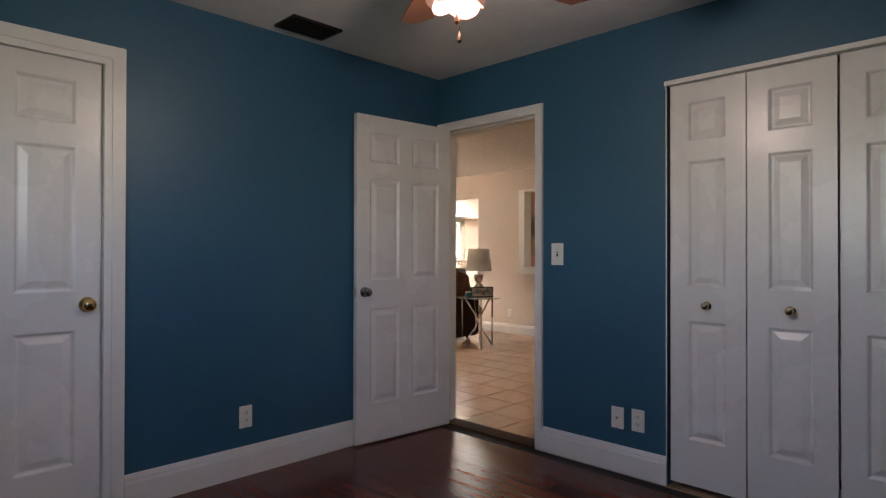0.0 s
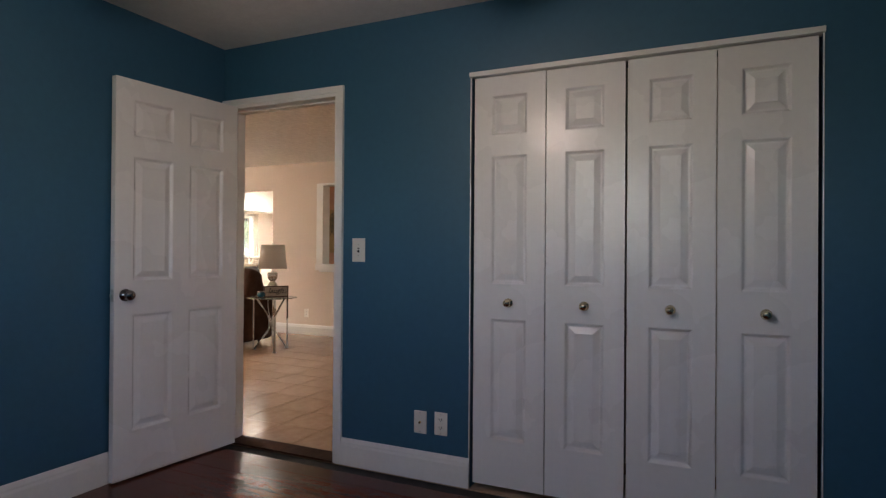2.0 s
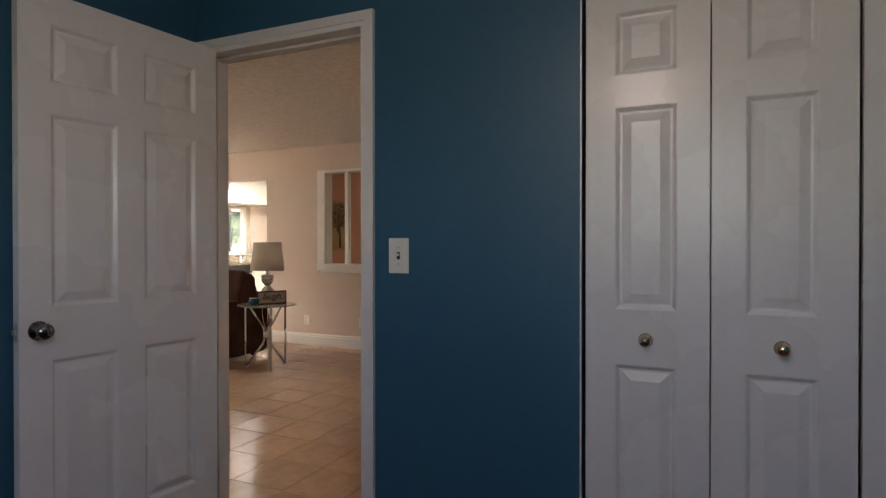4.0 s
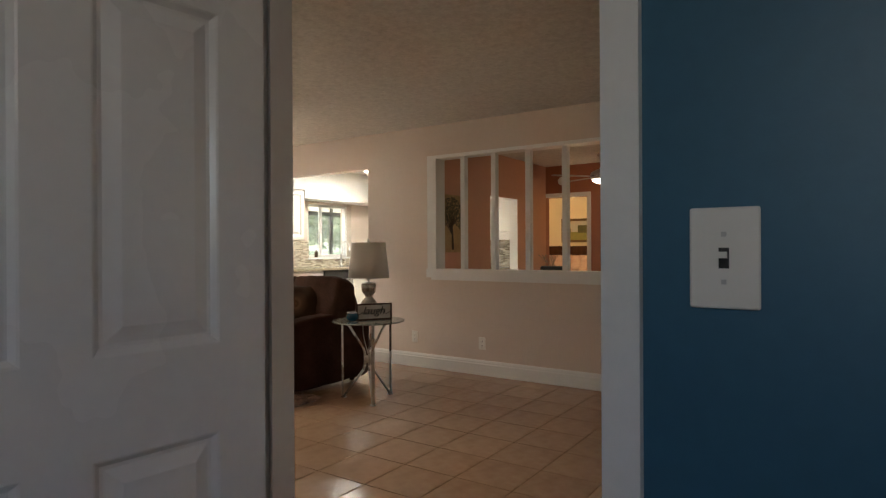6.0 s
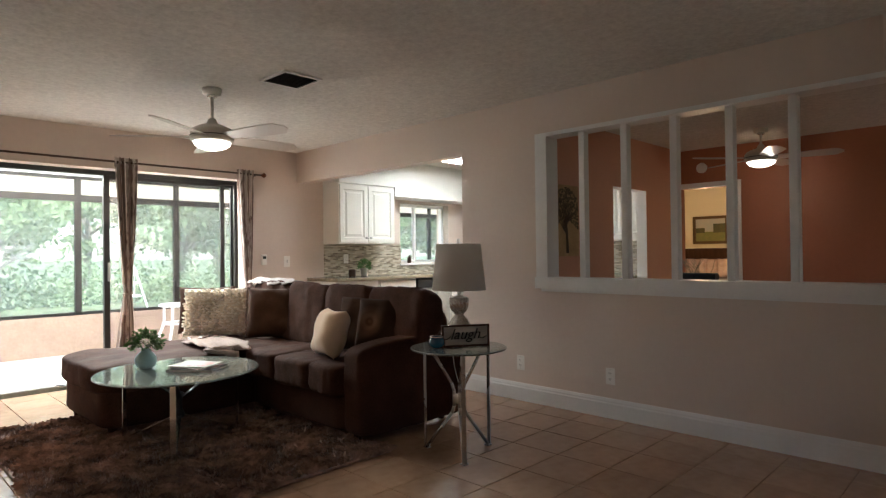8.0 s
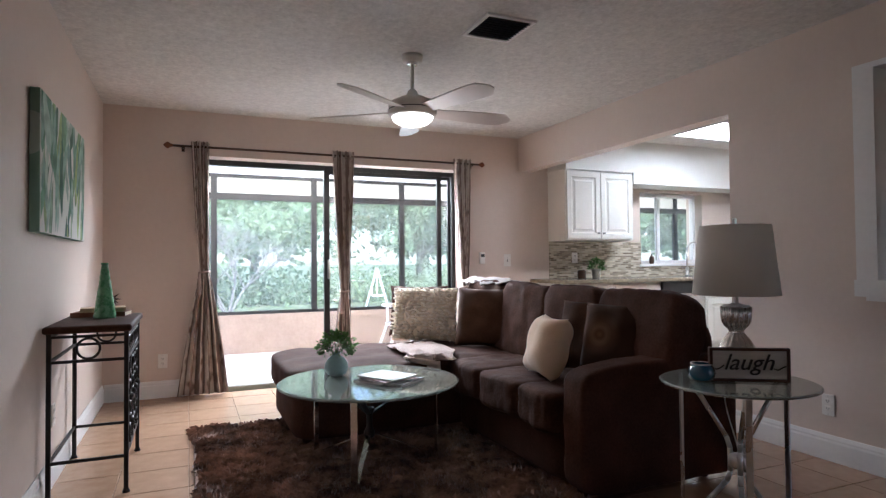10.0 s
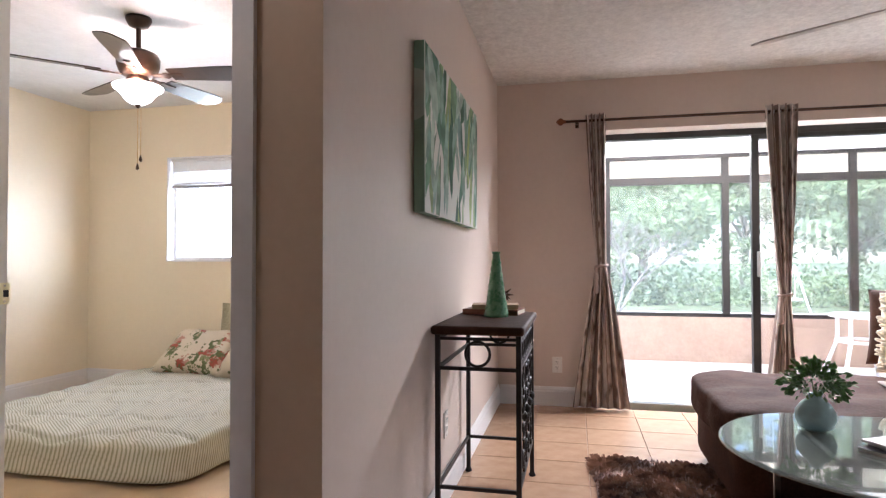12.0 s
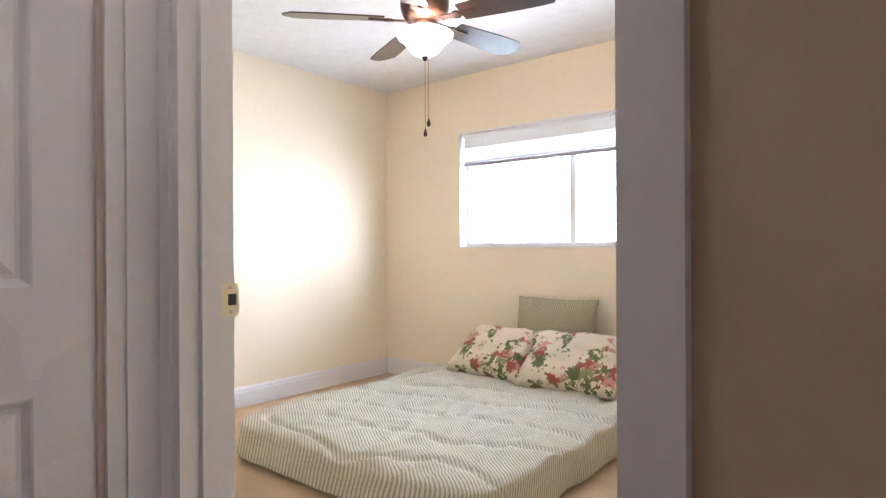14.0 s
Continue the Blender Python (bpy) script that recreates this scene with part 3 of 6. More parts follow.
# the open door, swung back beside the west wall
door = thing("door_1", (-2.545, 2.985, 0.012), "white six-panel interior door standing wide open", "door", kind="structure", rz=-95.0)
part("leaf", panelled(0.745, 2.015, 0.035, *SIX), M_WHITE, door)
bm = bmesh.new()
knob(bm, (0.690, 0.0, 0.925), (0, -1, 0))
knob(bm, (0.690, 0.035, 0.925), (0, 1, 0))
part("knob", bm, M_NICKEL, door, "dark polished nickel round door knob", smooth=True)
part("latch_plate", boxes((0.7445, 0.7465, 0.006, 0.029, 0.895, 0.955)), M_STEEL, door)
part("latch", boxes((0.745, 0.755, 0.011, 0.024, 0.917, 0.933)), M_STEEL, door)
for z in (0.22, 1.0, 1.80):
    hinge(door, (0.0, -0.006, z))

# the closed door in the west wall
door = thing("door_2", (-2.655, 0.872, 0.01), "closed white six-panel closet door in its frame", "door", kind="structure", rz=-90.0)
part("leaf", panelled(0.752, 2.01, 0.035, *SIX), M_WHITE, door)
door.matrix_world = pose(-2.655, 0.872, 0.01, 0, 0, -90.0) @ Matrix.Translation((0, -0.035, 0))
bm = bmesh.new()
knob(bm, (0.056, 0.035, 0.935), (0, 1, 0), 0.029)
part("knob", bm, M_BRASS, door, "polished brass round door knob", smooth=True)

# bifold closet doors
ROWS3 = ((0.225, 0.815), (0.985, 1.610), (1.710, 1.905))


def bifold(x, y, w, rz, label, brass):
    th = thing("bifold_door", (x, y, 0.025), label, "closet door", "bifold closet doors")
    part("leaf", panelled(w - 0.004, 2.0, 0.030, ((0.09, w - 0.094),), ROWS3), M_WHITE, th)
    bm = bmesh.new()
    knob(bm, (w / 2, 0.0, 0.895), (0, -1, 0), 0.019)
    part("knob", bm, M_BRASS if brass else M_PULL, th, "small round metal pull knob", smooth=True)
    th.matrix_world = pose(x, y, 0.025, 0, 0, rz)
    return th


for k in range(4):
    bifold(-0.983 + 0.3635 * k + (0.006 if k > 1 else 0.0), 3.018 + (0.004 if k in (1, 2) else 0.0), 0.3635, 0.0, "white moulded bifold closet door leaf, closed", False)
solid("closet_track", boxes((-0.984, 0.477, 3.05, 3.06, 2.0, 2.03)), M_DARK, "dark metal track above the closet doors", "trim")
for k in range(4):
    bifold(-3.575 - 0.381 * k, 2.05, 0.378, 180.0, "white moulded hall closet door leaf, closed", True)

plate((-1.648, 3.0, 1.171), "y", -1, "switch")
plate((-1.265, 3.0, 0.291), "y", -1, "cable")
plate((-1.148, 3.0, 0.296), "y", -1, "outlet")
plate((-2.635, 1.557, 0.310), "x", 1, "outlet")


def vent(at, sx, sy, n, label, rim):
    """A ceiling register: rim, dark throat and slats."""
    th = thing("ceiling_vent", at, label, "air vent")
    hx, hy = sx / 2, sy / 2
    part("backing", boxes((-hx + 0.02, hx - 0.02, -hy + 0.02, hy - 0.02, -0.004, -0.001)), M_DARK, th)
    part("frame", boxes((-hx, hx, -hy, -hy + 0.022, -0.012, 0), (-hx, hx, hy - 0.022, hy, -0.012, 0), (-hx, -hx + 0.022, -hy + 0.022, hy - 0.022, -0.012, 0), (hx - 0.022, hx, -hy + 0.022, hy - 0.022, -0.012, 0)), rim, th)
    for k in range(n):
        x = -hx + 0.03 + (sx - 0.06) * (k + 0.5) / n
        bm = boxes((-0.010, 0.010, -hy + 0.022, hy - 0.022, -0.001, 0.001))
        bm.transform(Matrix.Translation((x, 0, -0.012)) @ Matrix.Rotation(radians(35), 4, "Y"))
        part("slat", bm, M_IRON if rim is M_IRON else M_ALU, th)
    return th


vent((-2.445, 1.815, H), 0.20, 0.30, 7, "dark metal ceiling air vent with louvres", M_IRON)


# ---- ceiling fans ----
def blade_mesh(r0, r1, w0, w1, t=0.006):
    """A paddle from r0 to r1 along x, round at the tip."""
    bm = bmesh.new()
    out = []
    n = 10
    for i in range(n + 1):
        u = i / n
        x = r0 + (r1 - r0) * u
        w = w0 + (w1 - w0) * min(1.0, u * 1.6)
        if u > 0.86:
            w *= math.sqrt(max(0.0, 1 - ((u - 0.86) / 0.14) ** 2)) * 0.75 + 0.25
        out.append((x, w / 2))
    loop = [(x, w) for x, w in out] + [(x, -w) for x, w in out[::-1]]
    lo = [bm.verts.new((x, y, -t / 2)) for x, y in loop]
    hi = [bm.verts.new((x, y, t / 2)) for x, y in loop]
    k = len(loop)
    bm.faces.new(lo)
    bm.faces.new(hi[::-1])
    for i in range(k):
        bm.faces.new((lo[i], hi[i], hi[(i + 1) % k], lo[(i + 1) % k]))
    bmesh.ops.recalc_face_normals(bm, faces=bm.faces[:])
    return bm


def blades(th, z, r0, r1, w0, w1, angles, material, tilt, bracket=None):
    for a in angles:
        bm = blade_mesh(r0, r1, w0, w1)
        m = Matrix.Translation((0, 0, z)) @ Matrix.Rotation(radians(a), 4, "Z") @ Matrix.Rotation(radians(tilt), 4, "X")
        bm.transform(m)
        b = part("blade", bm, material, th)
        if bracket:
            bb = boxes((r0 - 0.10, r0 + 0.07, -0.016, 0.016, -0.010, -0.004))
            rod(bb, (r0 - 0.02, 0, -0.012), (r0 - 0.02, 0, -0.002), 0.024, 12)
            bb.transform(m)
            part("blade_iron", bb, bracket, b)


def modern_fan(x, y, label, angles, drop=0.0):
    th = thing("ceiling_fan", (x, y, H), label, "ceiling fan")
    low = (0, 0, -drop)
    part("canopy", turned(((0.060, -0.045), (0.066, -0.02), (0.066, 0.0)), 28), M_FANWHITE, th, smooth=True)
    part("collar", turned(((0.02, -0.066), (0.034, -0.060), (0.034, -0.045)), 24), M_CHROME, th)
    part("downrod", bars([((0, 0, -0.17 - drop), (0, 0, -0.06))], 0.012, 14), M_FANWHITE, th, smooth=True)
    part("motor_housing", turned(((0.03, -0.335), (0.135, -0.333), (0.150, -0.322), (0.152, -0.300), (0.150, -0.262), (0.135, -0.240), (0.085, -0.215), (0.040, -0.200), (0.024, -0.165), (0.012, -0.160)), 40, at=low), M_FANWHITE, th, smooth=True)
    part("trim_ring", turned(((0.150, -0.297), (0.1545, -0.296), (0.1545, -0.291), (0.150, -0.290)), 40, at=low), M_ALU, th)
    bm = turned(((0.002, -0.392), (0.055, -0.388), (0.095, -0.376), (0.122, -0.356), (0.130, -0.336), (0.0, -0.334)), 36, at=low)
    part("light_bowl", bm, M_BOWL, th, "lit frosted glass light bowl", smooth=True)
    blades(th, -0.298 - drop, 0.13, 0.69, 0.10, 0.15, angles, M_BLADE, -14)
    return th


def classic_fan(x, y, label, angles, material, body, drop=0.0, tulips=False):
    th = thing("ceiling_fan", (x, y, H - drop), label, "ceiling fan")
    part("canopy", turned(((0.022, drop - 0.058), (0.050, drop - 0.045), (0.066, drop - 0.015), (0.066, drop)), 28), body, th, smooth=True)
    part("downrod", bars([((0, 0, -0.12), (0, 0, drop - 0.05))], 0.013, 14), body, th)
    part("motor_housing", turned(((0.05, -0.262), (0.085, -0.255), (0.098, -0.235), (0.108, -0.205), (0.110, -0.165), (0.098, -0.140), (0.060, -0.122), (0.018, -0.112)), 36), body, th, smooth=True)
    part("switch_cup", turned(((0.075, -0.31), (0.078, -0.295), (0.062, -0.285), (0.050, -0.262)), 30), body, th, smooth=True)
    blades(th, -0.252, 0.18, 0.62, 0.11, 0.145, angles, material, -12, body)
    if tulips:
        for k in range(4):
            a = radians(20 + 90 * k)
            q = Matrix.Rotation(a, 4, "Z") @ Matrix.Translation((0.10, 0, -0.315)) @ Matrix.Rotation(radians(35), 4, "Y")
            bm = turned(((0.018, 0.0), (0.030, -0.015), (0.052, -0.045), (0.058, -0.075), (0.050, -0.10), (0.060, -0.115), (0.054, -0.112), (0.03, -0.02)), 24, flutes=10, depth=0.05)
            bm.transform(q)
            tu = part("tulip_shade", bm, M_TULIP, th, "pink-tinted scalloped glass shade", smooth=True)
            tu.visible_shadow = False
    else:
        bm = turned(((0.004, -0.418), (0.03, -0.414), (0.062, -0.395), (0.082, -0.368), (0.098, -0.348), (0.122, -0.332), (0.128, -0.318), (0.120, -0.312), (0.0, -0.311)), 36)
        part("light_bowl", bm, M_BOWL2, th, "lit white frosted glass light bowl", smooth=True)
        part("finial", turned(((0.002, -0.436), (0.008, -0.432), (0.012, -0.424), (0.016, -0.418), (0.016, -0.414)), 16), body, th)
    for dx, ln in ((0.0, 0.335), (0.014, 0.29)) if not tulips else ((0.03, 0.10), (-0.02, 0.06)):
        z0 = -0.43
        ch = part("pull_chain", bars([((-0.6 * dx, 0.9 * dx, z0), (-0.6 * dx, 0.9 * dx, z0 - ln + 0.03))], 0.0015, 6), M_BRASS, th)
        part("pull_tassel", turned(((0.002, z0 - ln - 0.008), (0.009, z0 - ln), (0.008, z0 - ln + 0.010), (0.002, z0 - ln + 0.03)), 12, at=(-0.6 * dx, 0.9 * dx, 0)), body, ch)
    return th


M_TULIP = glow("pink_tinted_glass", (0.62, 0.34, 0.28), 0.05)
M_BOWL2 = glow("lit_white_glass", (1.0, 0.94, 0.86), 1.0)
classic_fan(-0.98, 1.43, "bronze ceiling fan with wooden blades and scalloped glass shades", (78, 150, 222, 294, 6), mat("reddish_fan_wood", (0.30, 0.12, 0.06), 0.35, col2=(0.22, 0.08, 0.04), stretch=(1, 8, 1)), M_BRONZE, tulips=True)

# ---- living room ----
modern_fan(-6.435, 5.052, "white five-blade ceiling fan with a lit glass bowl", (18, 90, 162, 234, 306), drop=0.055)
vent((-5.835, 5.34, H), 0.32, 0.30, 9, "white-rimmed ceiling return air vent with dark louvres", M_TRIM)

# sliding door
SD = thing("sliding_door", (-8.60, 3.86, 0.0), "dark bronze aluminium sliding glass patio door", "sliding door")
W, HT = 2.44, 2.02
part("outer_frame", boxes((-0.04, 0.04, 0.0, 0.035, 0, HT), (-0.04, 0.04, W - 0.035, W, 0, HT), (-0.04, 0.04, 0.035, W - 0.035, HT - 0.045, HT)), M_ALU, SD)
part("floor_track", boxes((-0.04, 0.04, 0.035, W - 0.035, -0.006, 0.008)), M_STEEL, SD, "pale metal floor track")
for name, a, b, x, e in (("fixed_panel", 1.09, W - 0.035, -0.02, 0.022), ("sliding_panel", 1.085, W - 0.15, 0.02, 0.045)):
    pn = part(name, boxes((x - 0.014, x + 0.014, a, a + 0.05, 0.02, HT - 0.045), (x - 0.014, x + 0.014, b - e, b, 0.02, HT - 0.045), (x - 0.014, x + 0.014, a + 0.05, b - e, 0.02, 0.07), (x - 0.014, x + 0.014, a + 0.05, b - e, HT - 0.075, HT - 0.045)), M_ALU, SD)
    g = part("pane", boxes((x - 0.002, x + 0.002, a + 0.05, b - e, 0.07, HT - 0.075)), M_GLASS, pn)
    g.visible_shadow = False
part("screen_stile", boxes((-0.06, -0.042, 1.33, 1.355, 0.02, HT - 0.045)), M_ALU, SD)
part("handle", soft_box(0.034, 0.055, 1.112, 1.135, 0.95, 1.13, 0.004, 2), M_STEEL, SD)

# curtain rod and curtains
CR = thing("curtain_rod", (-8.335, 3.60, 2.083), "thin dark bronze curtain rod with pointed finials", "curtain rod")
part("pole", bars([((0, 0.04, 0), (0, 2.87, 0))], 0.010, 14), M_BRONZE, CR, smooth=True)
for y, s in ((0.04, -1), (2.87, 1)):
    bm = turned(((0.010, 0.0), (0.014, 0.004), (0.012, 0.012), (0.026, 0.030), (0.028, 0.042), (0.012, 0.062), (0.002, 0.070)), 20)
    bm.transform(Matrix.Translation((0, y, 0)) @ Vector((0, s, 0)).to_track_quat("Z", "Y").to_matrix().to_4x4())
    part("finial", bm, mat("copper_finial", (0.20, 0.08, 0.04), 0.35, 0.6), CR, smooth=True)
for y in (0.12, 1.40, 2.80):
    part("bracket", boxes((-0.055, 0.0, y - 0.006, y + 0.006, -0.018, -0.010), (-0.055, -0.050, y - 0.012, y + 0.012, -0.04, 0.02)), M_BRONZE, CR)


def curtain_cloth():
    m = mat("ikat_curtain_fabric", (0.30, 0.22, 0.18), 0.9, col2=(0.55, 0.47, 0.41), scale=5, fine=90, bump=0.4, bscale=260)
    n, l = m.node_tree.nodes, m.node_tree.links
    p = n["Principled BSDF"]
    uv = n.new("ShaderNodeUVMap")
    wv = n.new("ShaderNodeTexWave")
    wv.bands_direction = "X"
    wv.inputs["Scale"].default_value, wv.inputs["Distortion"].default_value, wv.inputs["Detail"].default_value = 1.9, 1.2, 2.0
    mp = n.new("ShaderNodeMapping")
    mp.inputs["Scale"].default_value = (1.0, 3.2, 1.0)
    l.new(uv.outputs[0], mp.inputs["Vector"])
    l.new(mp.outputs[0], wv.inputs["Vector"])
    vo = n.new("ShaderNodeTexVoronoi")
    vo.inputs["Scale"].default_value = 3.0
    mp2 = n.new("ShaderNodeMapping")
    mp2.inputs["Scale"].default_value = (2.4, 4.6, 1.0)
    l.new(uv.outputs[0], mp2.inputs["Vector"])
    l.new(mp2.outputs[0], vo.inputs["Vector"])
    mul = n.new("ShaderNodeMath")
    mul.operation = "MULTIPLY"
    l.new(wv.outputs["Fac"], mul.inputs[0])
    l.new(vo.outputs["Distance"], mul.inputs[1])
    mr = n.new("ShaderNodeMapRange")
    mr.inputs["From Min"].default_value, mr.inputs["From Max"].default_value = 0.12, 0.34
    l.new(mul.outputs[0], mr.inputs["Value"])
    mx = n.new("ShaderNodeMix")
    mx.data_type = "RGBA"
    mx.inputs["A"].default_value, mx.inputs["B"].default_value = (0.23, 0.165, 0.135, 1), (0.62, 0.55, 0.49, 1)
    l.new(mr.outputs[0], mx.inputs["Factor"])
    l.new(mx.outputs["Result"], p.inputs["Base Color"])
    return m


M_CURTAIN = curtain_cloth()


def curtain(y_top, w_top, y_tie, z_tie, y_bot, w_bot, label, z_top=2.125, seed=0.0, tail=-1):
    """A grommet curtain drawn in by a tie-back, hanging from the rod to the floor."""
    th = thing("curtain", (-8.335, y_top, 0.0), label, "curtain", "curtains at the sliding door")
    bm = bmesh.new()
    uvl = bm.loops.layers.uv.new("UVMap")
    nu, nv, folds = 64, 44, 5
    grid, uvs = [], []
    for j in range(nv + 1):
        z = 0.012 + (z_top - 0.012) * j / nv
        if z > z_tie:
            k = ((z - z_tie) / (z_top - z_tie)) ** 0.75
            wd, cy = 0.065 + (w_top - 0.065) * k, y_tie + (y_top - y_tie) * k
        else:
            k = ((z_tie - z) / z_tie) ** 0.8
            wd, cy = 0.065 + (w_bot - 0.065) * k, y_tie + (y_bot - y_tie) * k
        row, ur = [], []
        for i in range(nu + 1):
            u = i / nu
            ph = 2 * math.pi * folds * u + 0.5 * math.sin(z * 2 + seed)
            amp = 0.042 * (0.55 + 0.45 * min(1.0, abs(z - z_tie) / 0.4)) * (0.85 + 0.3 * noise.noise(Vector((u * 4, z * 1.5, seed))))
            x = amp * math.sin(ph)
            y = cy - y_top + wd * (u - 0.5) + 0.006 * math.sin(2 * ph)
            row.append(bm.verts.new((x, y, z)))
            ur.append((u * 1.3, z / 1.3))
        grid.append(row)
        uvs.append(ur)
    for j in range(nv):
        for i in range(nu):
            f = bm.faces.new((grid[j][i], grid[j][i + 1], grid[j + 1][i + 1], grid[j + 1][i]))
            for lp, (a, b) in zip(f.loops, ((j, i), (j, i + 1), (j + 1, i + 1), (j + 1, i))):
                lp[uvl].uv = uvs[a][b]
    cl = part("cloth", bm, M_CURTAIN, th, smooth=True)
    so = cl.modifiers.new("thickness", "SOLIDIFY")
    so.thickness = 0.003
    bm = ring_bar((0, 0, 0), 0.042, 0.009, "z", 24, 8)
    bm.transform(Matrix.Translation((0.0, y_tie - y_top, z_tie)) @ Matrix.Rotation(radians(8), 4, "X"))
    tie = part("tie_back", bm, M_THROW, th, "cord tie-back", smooth=True)
    part("tassel", turned(((0.004, -0.20), (0.018, -0.19), (0.015, -0.06), (0.010, -0.04), (0.012, -0.02), (0.004, 0.0)), 12, at=(0.045, y_tie - y_top + tail * 0.04, z_tie)), M_THROW, tie)
    for k in range(folds):
        part("grommet", ring_bar((0, (k + 0.5) * w_top / folds - w_top / 2, 2.083), 0.018, 0.003, "y", 16, 6), M_STEEL, th)
    return th


curtain(3.855, 0.14, 3.885, 1.03, 3.87, 0.40, "taupe and ivory patterned curtain tied back, pooling near the floor", seed=1.0)
curtain(5.065, 0.205, 5.082, 0.835, 5.06, 0.22, "taupe and ivory patterned curtain tied back between the door panels", seed=4.0)
curtain(6.29, 0.20, 6.31, 0.85, 6.30, 0.26, "taupe and ivory patterned curtain beside the wall", seed=8.0, tail=1)

plate((-8.39, 3.567, 0.30), "x", 1, "outlet")
plate((-8.39, 6.82, 1.11), "x", 1, "switch")
plate((-4.335, 6.965, 0.295), "y", -1, "outlet")
plate((-5.12, 6.965, 0.30), "y", -1, "outlet")
plate((-6.52, 3.13, 0.34), "y", 1, "outlet")
plate((-3.48, 10.40, 0.29), "y", -1, "outlet")
plate((-3.37, 10.40, 0.29), "y", -1, "cable")
th = thing("wall_thermostat", (-8.39, 6.52, 1.135), "small white wall-mounted alarm keypad box", "keypad")
part("case", soft_box(0, 0.03, -0.03, 0.03, -0.06, 0.06, 0.006, 2), M_PLATE, th)
part("display", boxes((0.03, 0.032, -0.02, 0.02, 0.01, 0.04)), M_DARK, th)

# canvas painting
def leaf_paint():
    m = mat("watercolour_canvas", (0.16, 0.30, 0.22), 0.85, col2=(0.34, 0.47, 0.40), scale=5, fine=200, bump=0.4, bscale=500)
    n, l = m.node_tree.nodes, m.node_tree.links
    p = n["Principled BSDF"]
    co = n.new("ShaderNodeTexCoord")
    mp = n.new("ShaderNodeMapping")
    mp.inputs["Rotation"].default_value = (0, radians(14), 0)
    mp.inputs["Scale"].default_value = (7.0, 1.0, 2.0)
    l.new(co.outputs["Object"], mp.inputs["Vector"])
    vo = n.new("ShaderNodeTexVoronoi")
    vo.feature = "F1"
    vo.inputs["Scale"].default_value, vo.inputs["Randomness"].default_value = 1.5, 1.0
    ns = n.new("ShaderNodeTexNoise")
    ns.inputs["Scale"].default_value, ns.inputs["Detail"].default_value = 2.5, 4.0
    l.new(co.outputs["Object"], ns.inputs["Vector"])
    ad = n.new("ShaderNodeMix")
    ad.data_type = "VECTOR"
    ad.inputs["Factor"].default_value = 0.22
    l.new(mp.outputs[0], ad.inputs["A"])
    l.new(ns.outputs["Color"], ad.inputs["B"])
    l.new(ad.outputs["Result"], vo.inputs["Vector"])
    rp = n.new("ShaderNodeValToRGB")
    e = rp.color_ramp.elements
    e[0].position, e[0].color = 0.0, (0.045, 0.12, 0.09, 1)
    e[1].position, e[1].color = 1.0, (0.72, 0.70, 0.66, 1)
    for pos, col in ((0.25, (0.09, 0.22, 0.16, 1)), (0.42, (0.26, 0.40, 0.22, 1)), (0.58, (0.20, 0.33, 0.33, 1)), (0.74, (0.42, 0.52, 0.46, 1)), (0.82, (0.72, 0.70, 0.64, 1))):
        k = e.new(pos)
        k.color = col
    sep = n.new("ShaderNodeSeparateColor")
    l.new(vo.outputs["Color"], sep.inputs[0])
    l.new(sep.outputs[0], rp.inputs["Fac"])
    mx = n.new("ShaderNodeMix")
    mx.data_type, mx.blend_type = "RGBA", "MULTIPLY"
    mx.inputs["Factor"].default_value = 0.6
    l.new(rp.outputs["Color"], mx.inputs["A"])
    r2 = n.new("ShaderNodeMapRange")
    r2.inputs["From Min"].default_value, r2.inputs["From Max"].default_value = 0.3, 0.65
    r2.inputs["To Min"].default_value, r2.inputs["To Max"].default_value = 0.5, 1.3
    l.new(ns.outputs["Fac"], r2.inputs["Value"])
    l.new(r2.outputs[0], mx.inputs["B"])
    l.new(mx.outputs["Result"], p.inputs["Base Color"])
    return m


CV = thing("canvas_painting", (-6.565, 3.13, 1.24), "wide unframed canvas of green watercolour leaves on the wall", "painting")
cv = part("canvas", soft_box(-0.585, 0.585, 0.003, 0.045, 0, 0.625, 0.004, 2), [leaf_paint(), mat("primed_canvas", (0.74, 0.73, 0.68), 0.85, col2=(0.62, 0.65, 0.60), scale=6, fine=200, bump=0.4, bscale=500)], CV)
for f in cv.data.polygons:
    f.material_index = 1 if f.normal.y > 0.9 else 0

M_PAINTLEAF = bpy.data.materials.new("painted_leaf_colours")
M_PAINTLEAF.use_nodes = True
_n, _l = M_PAINTLEAF.node_tree.nodes, M_PAINTLEAF.node_tree.links
_g = _n.new("ShaderNodeNewGeometry")
_r = _n.new("ShaderNodeValToRGB")
_e = _r.color_ramp.elements
_e[0].position, _e[0].color = 0.0, (0.05, 0.125, 0.085, 1)
_e[1].position, _e[1].color = 1.0, (0.50, 0.60, 0.52, 1)
for _p, _c in ((0.14, (0.10, 0.21, 0.15, 1)), (0.30, (0.16, 0.30, 0.20, 1)), (0.44, (0.34, 0.43, 0.17, 1)), (0.56, (0.20, 0.32, 0.29, 1)), (0.72, (0.28, 0.42, 0.34, 1)), (0.86, (0.38, 0.49, 0.42, 1))):
    _e.new(_p).color = _c
_t = _n.new("ShaderNodeTexNoise")
_t.inputs["Scale"].default_value = 9.0
_m = _n.new("ShaderNodeMix")
_m.data_type, _m.blend_type = "RGBA", "MULTIPLY"
_m.inputs["Factor"].default_value = 0.55
_l.new(_g.outputs["Random Per Island"], _r.inputs["Fac"])
_l.new(_r.outputs["Color"], _m.inputs["A"])
_q = _n.new("ShaderNodeMapRange")
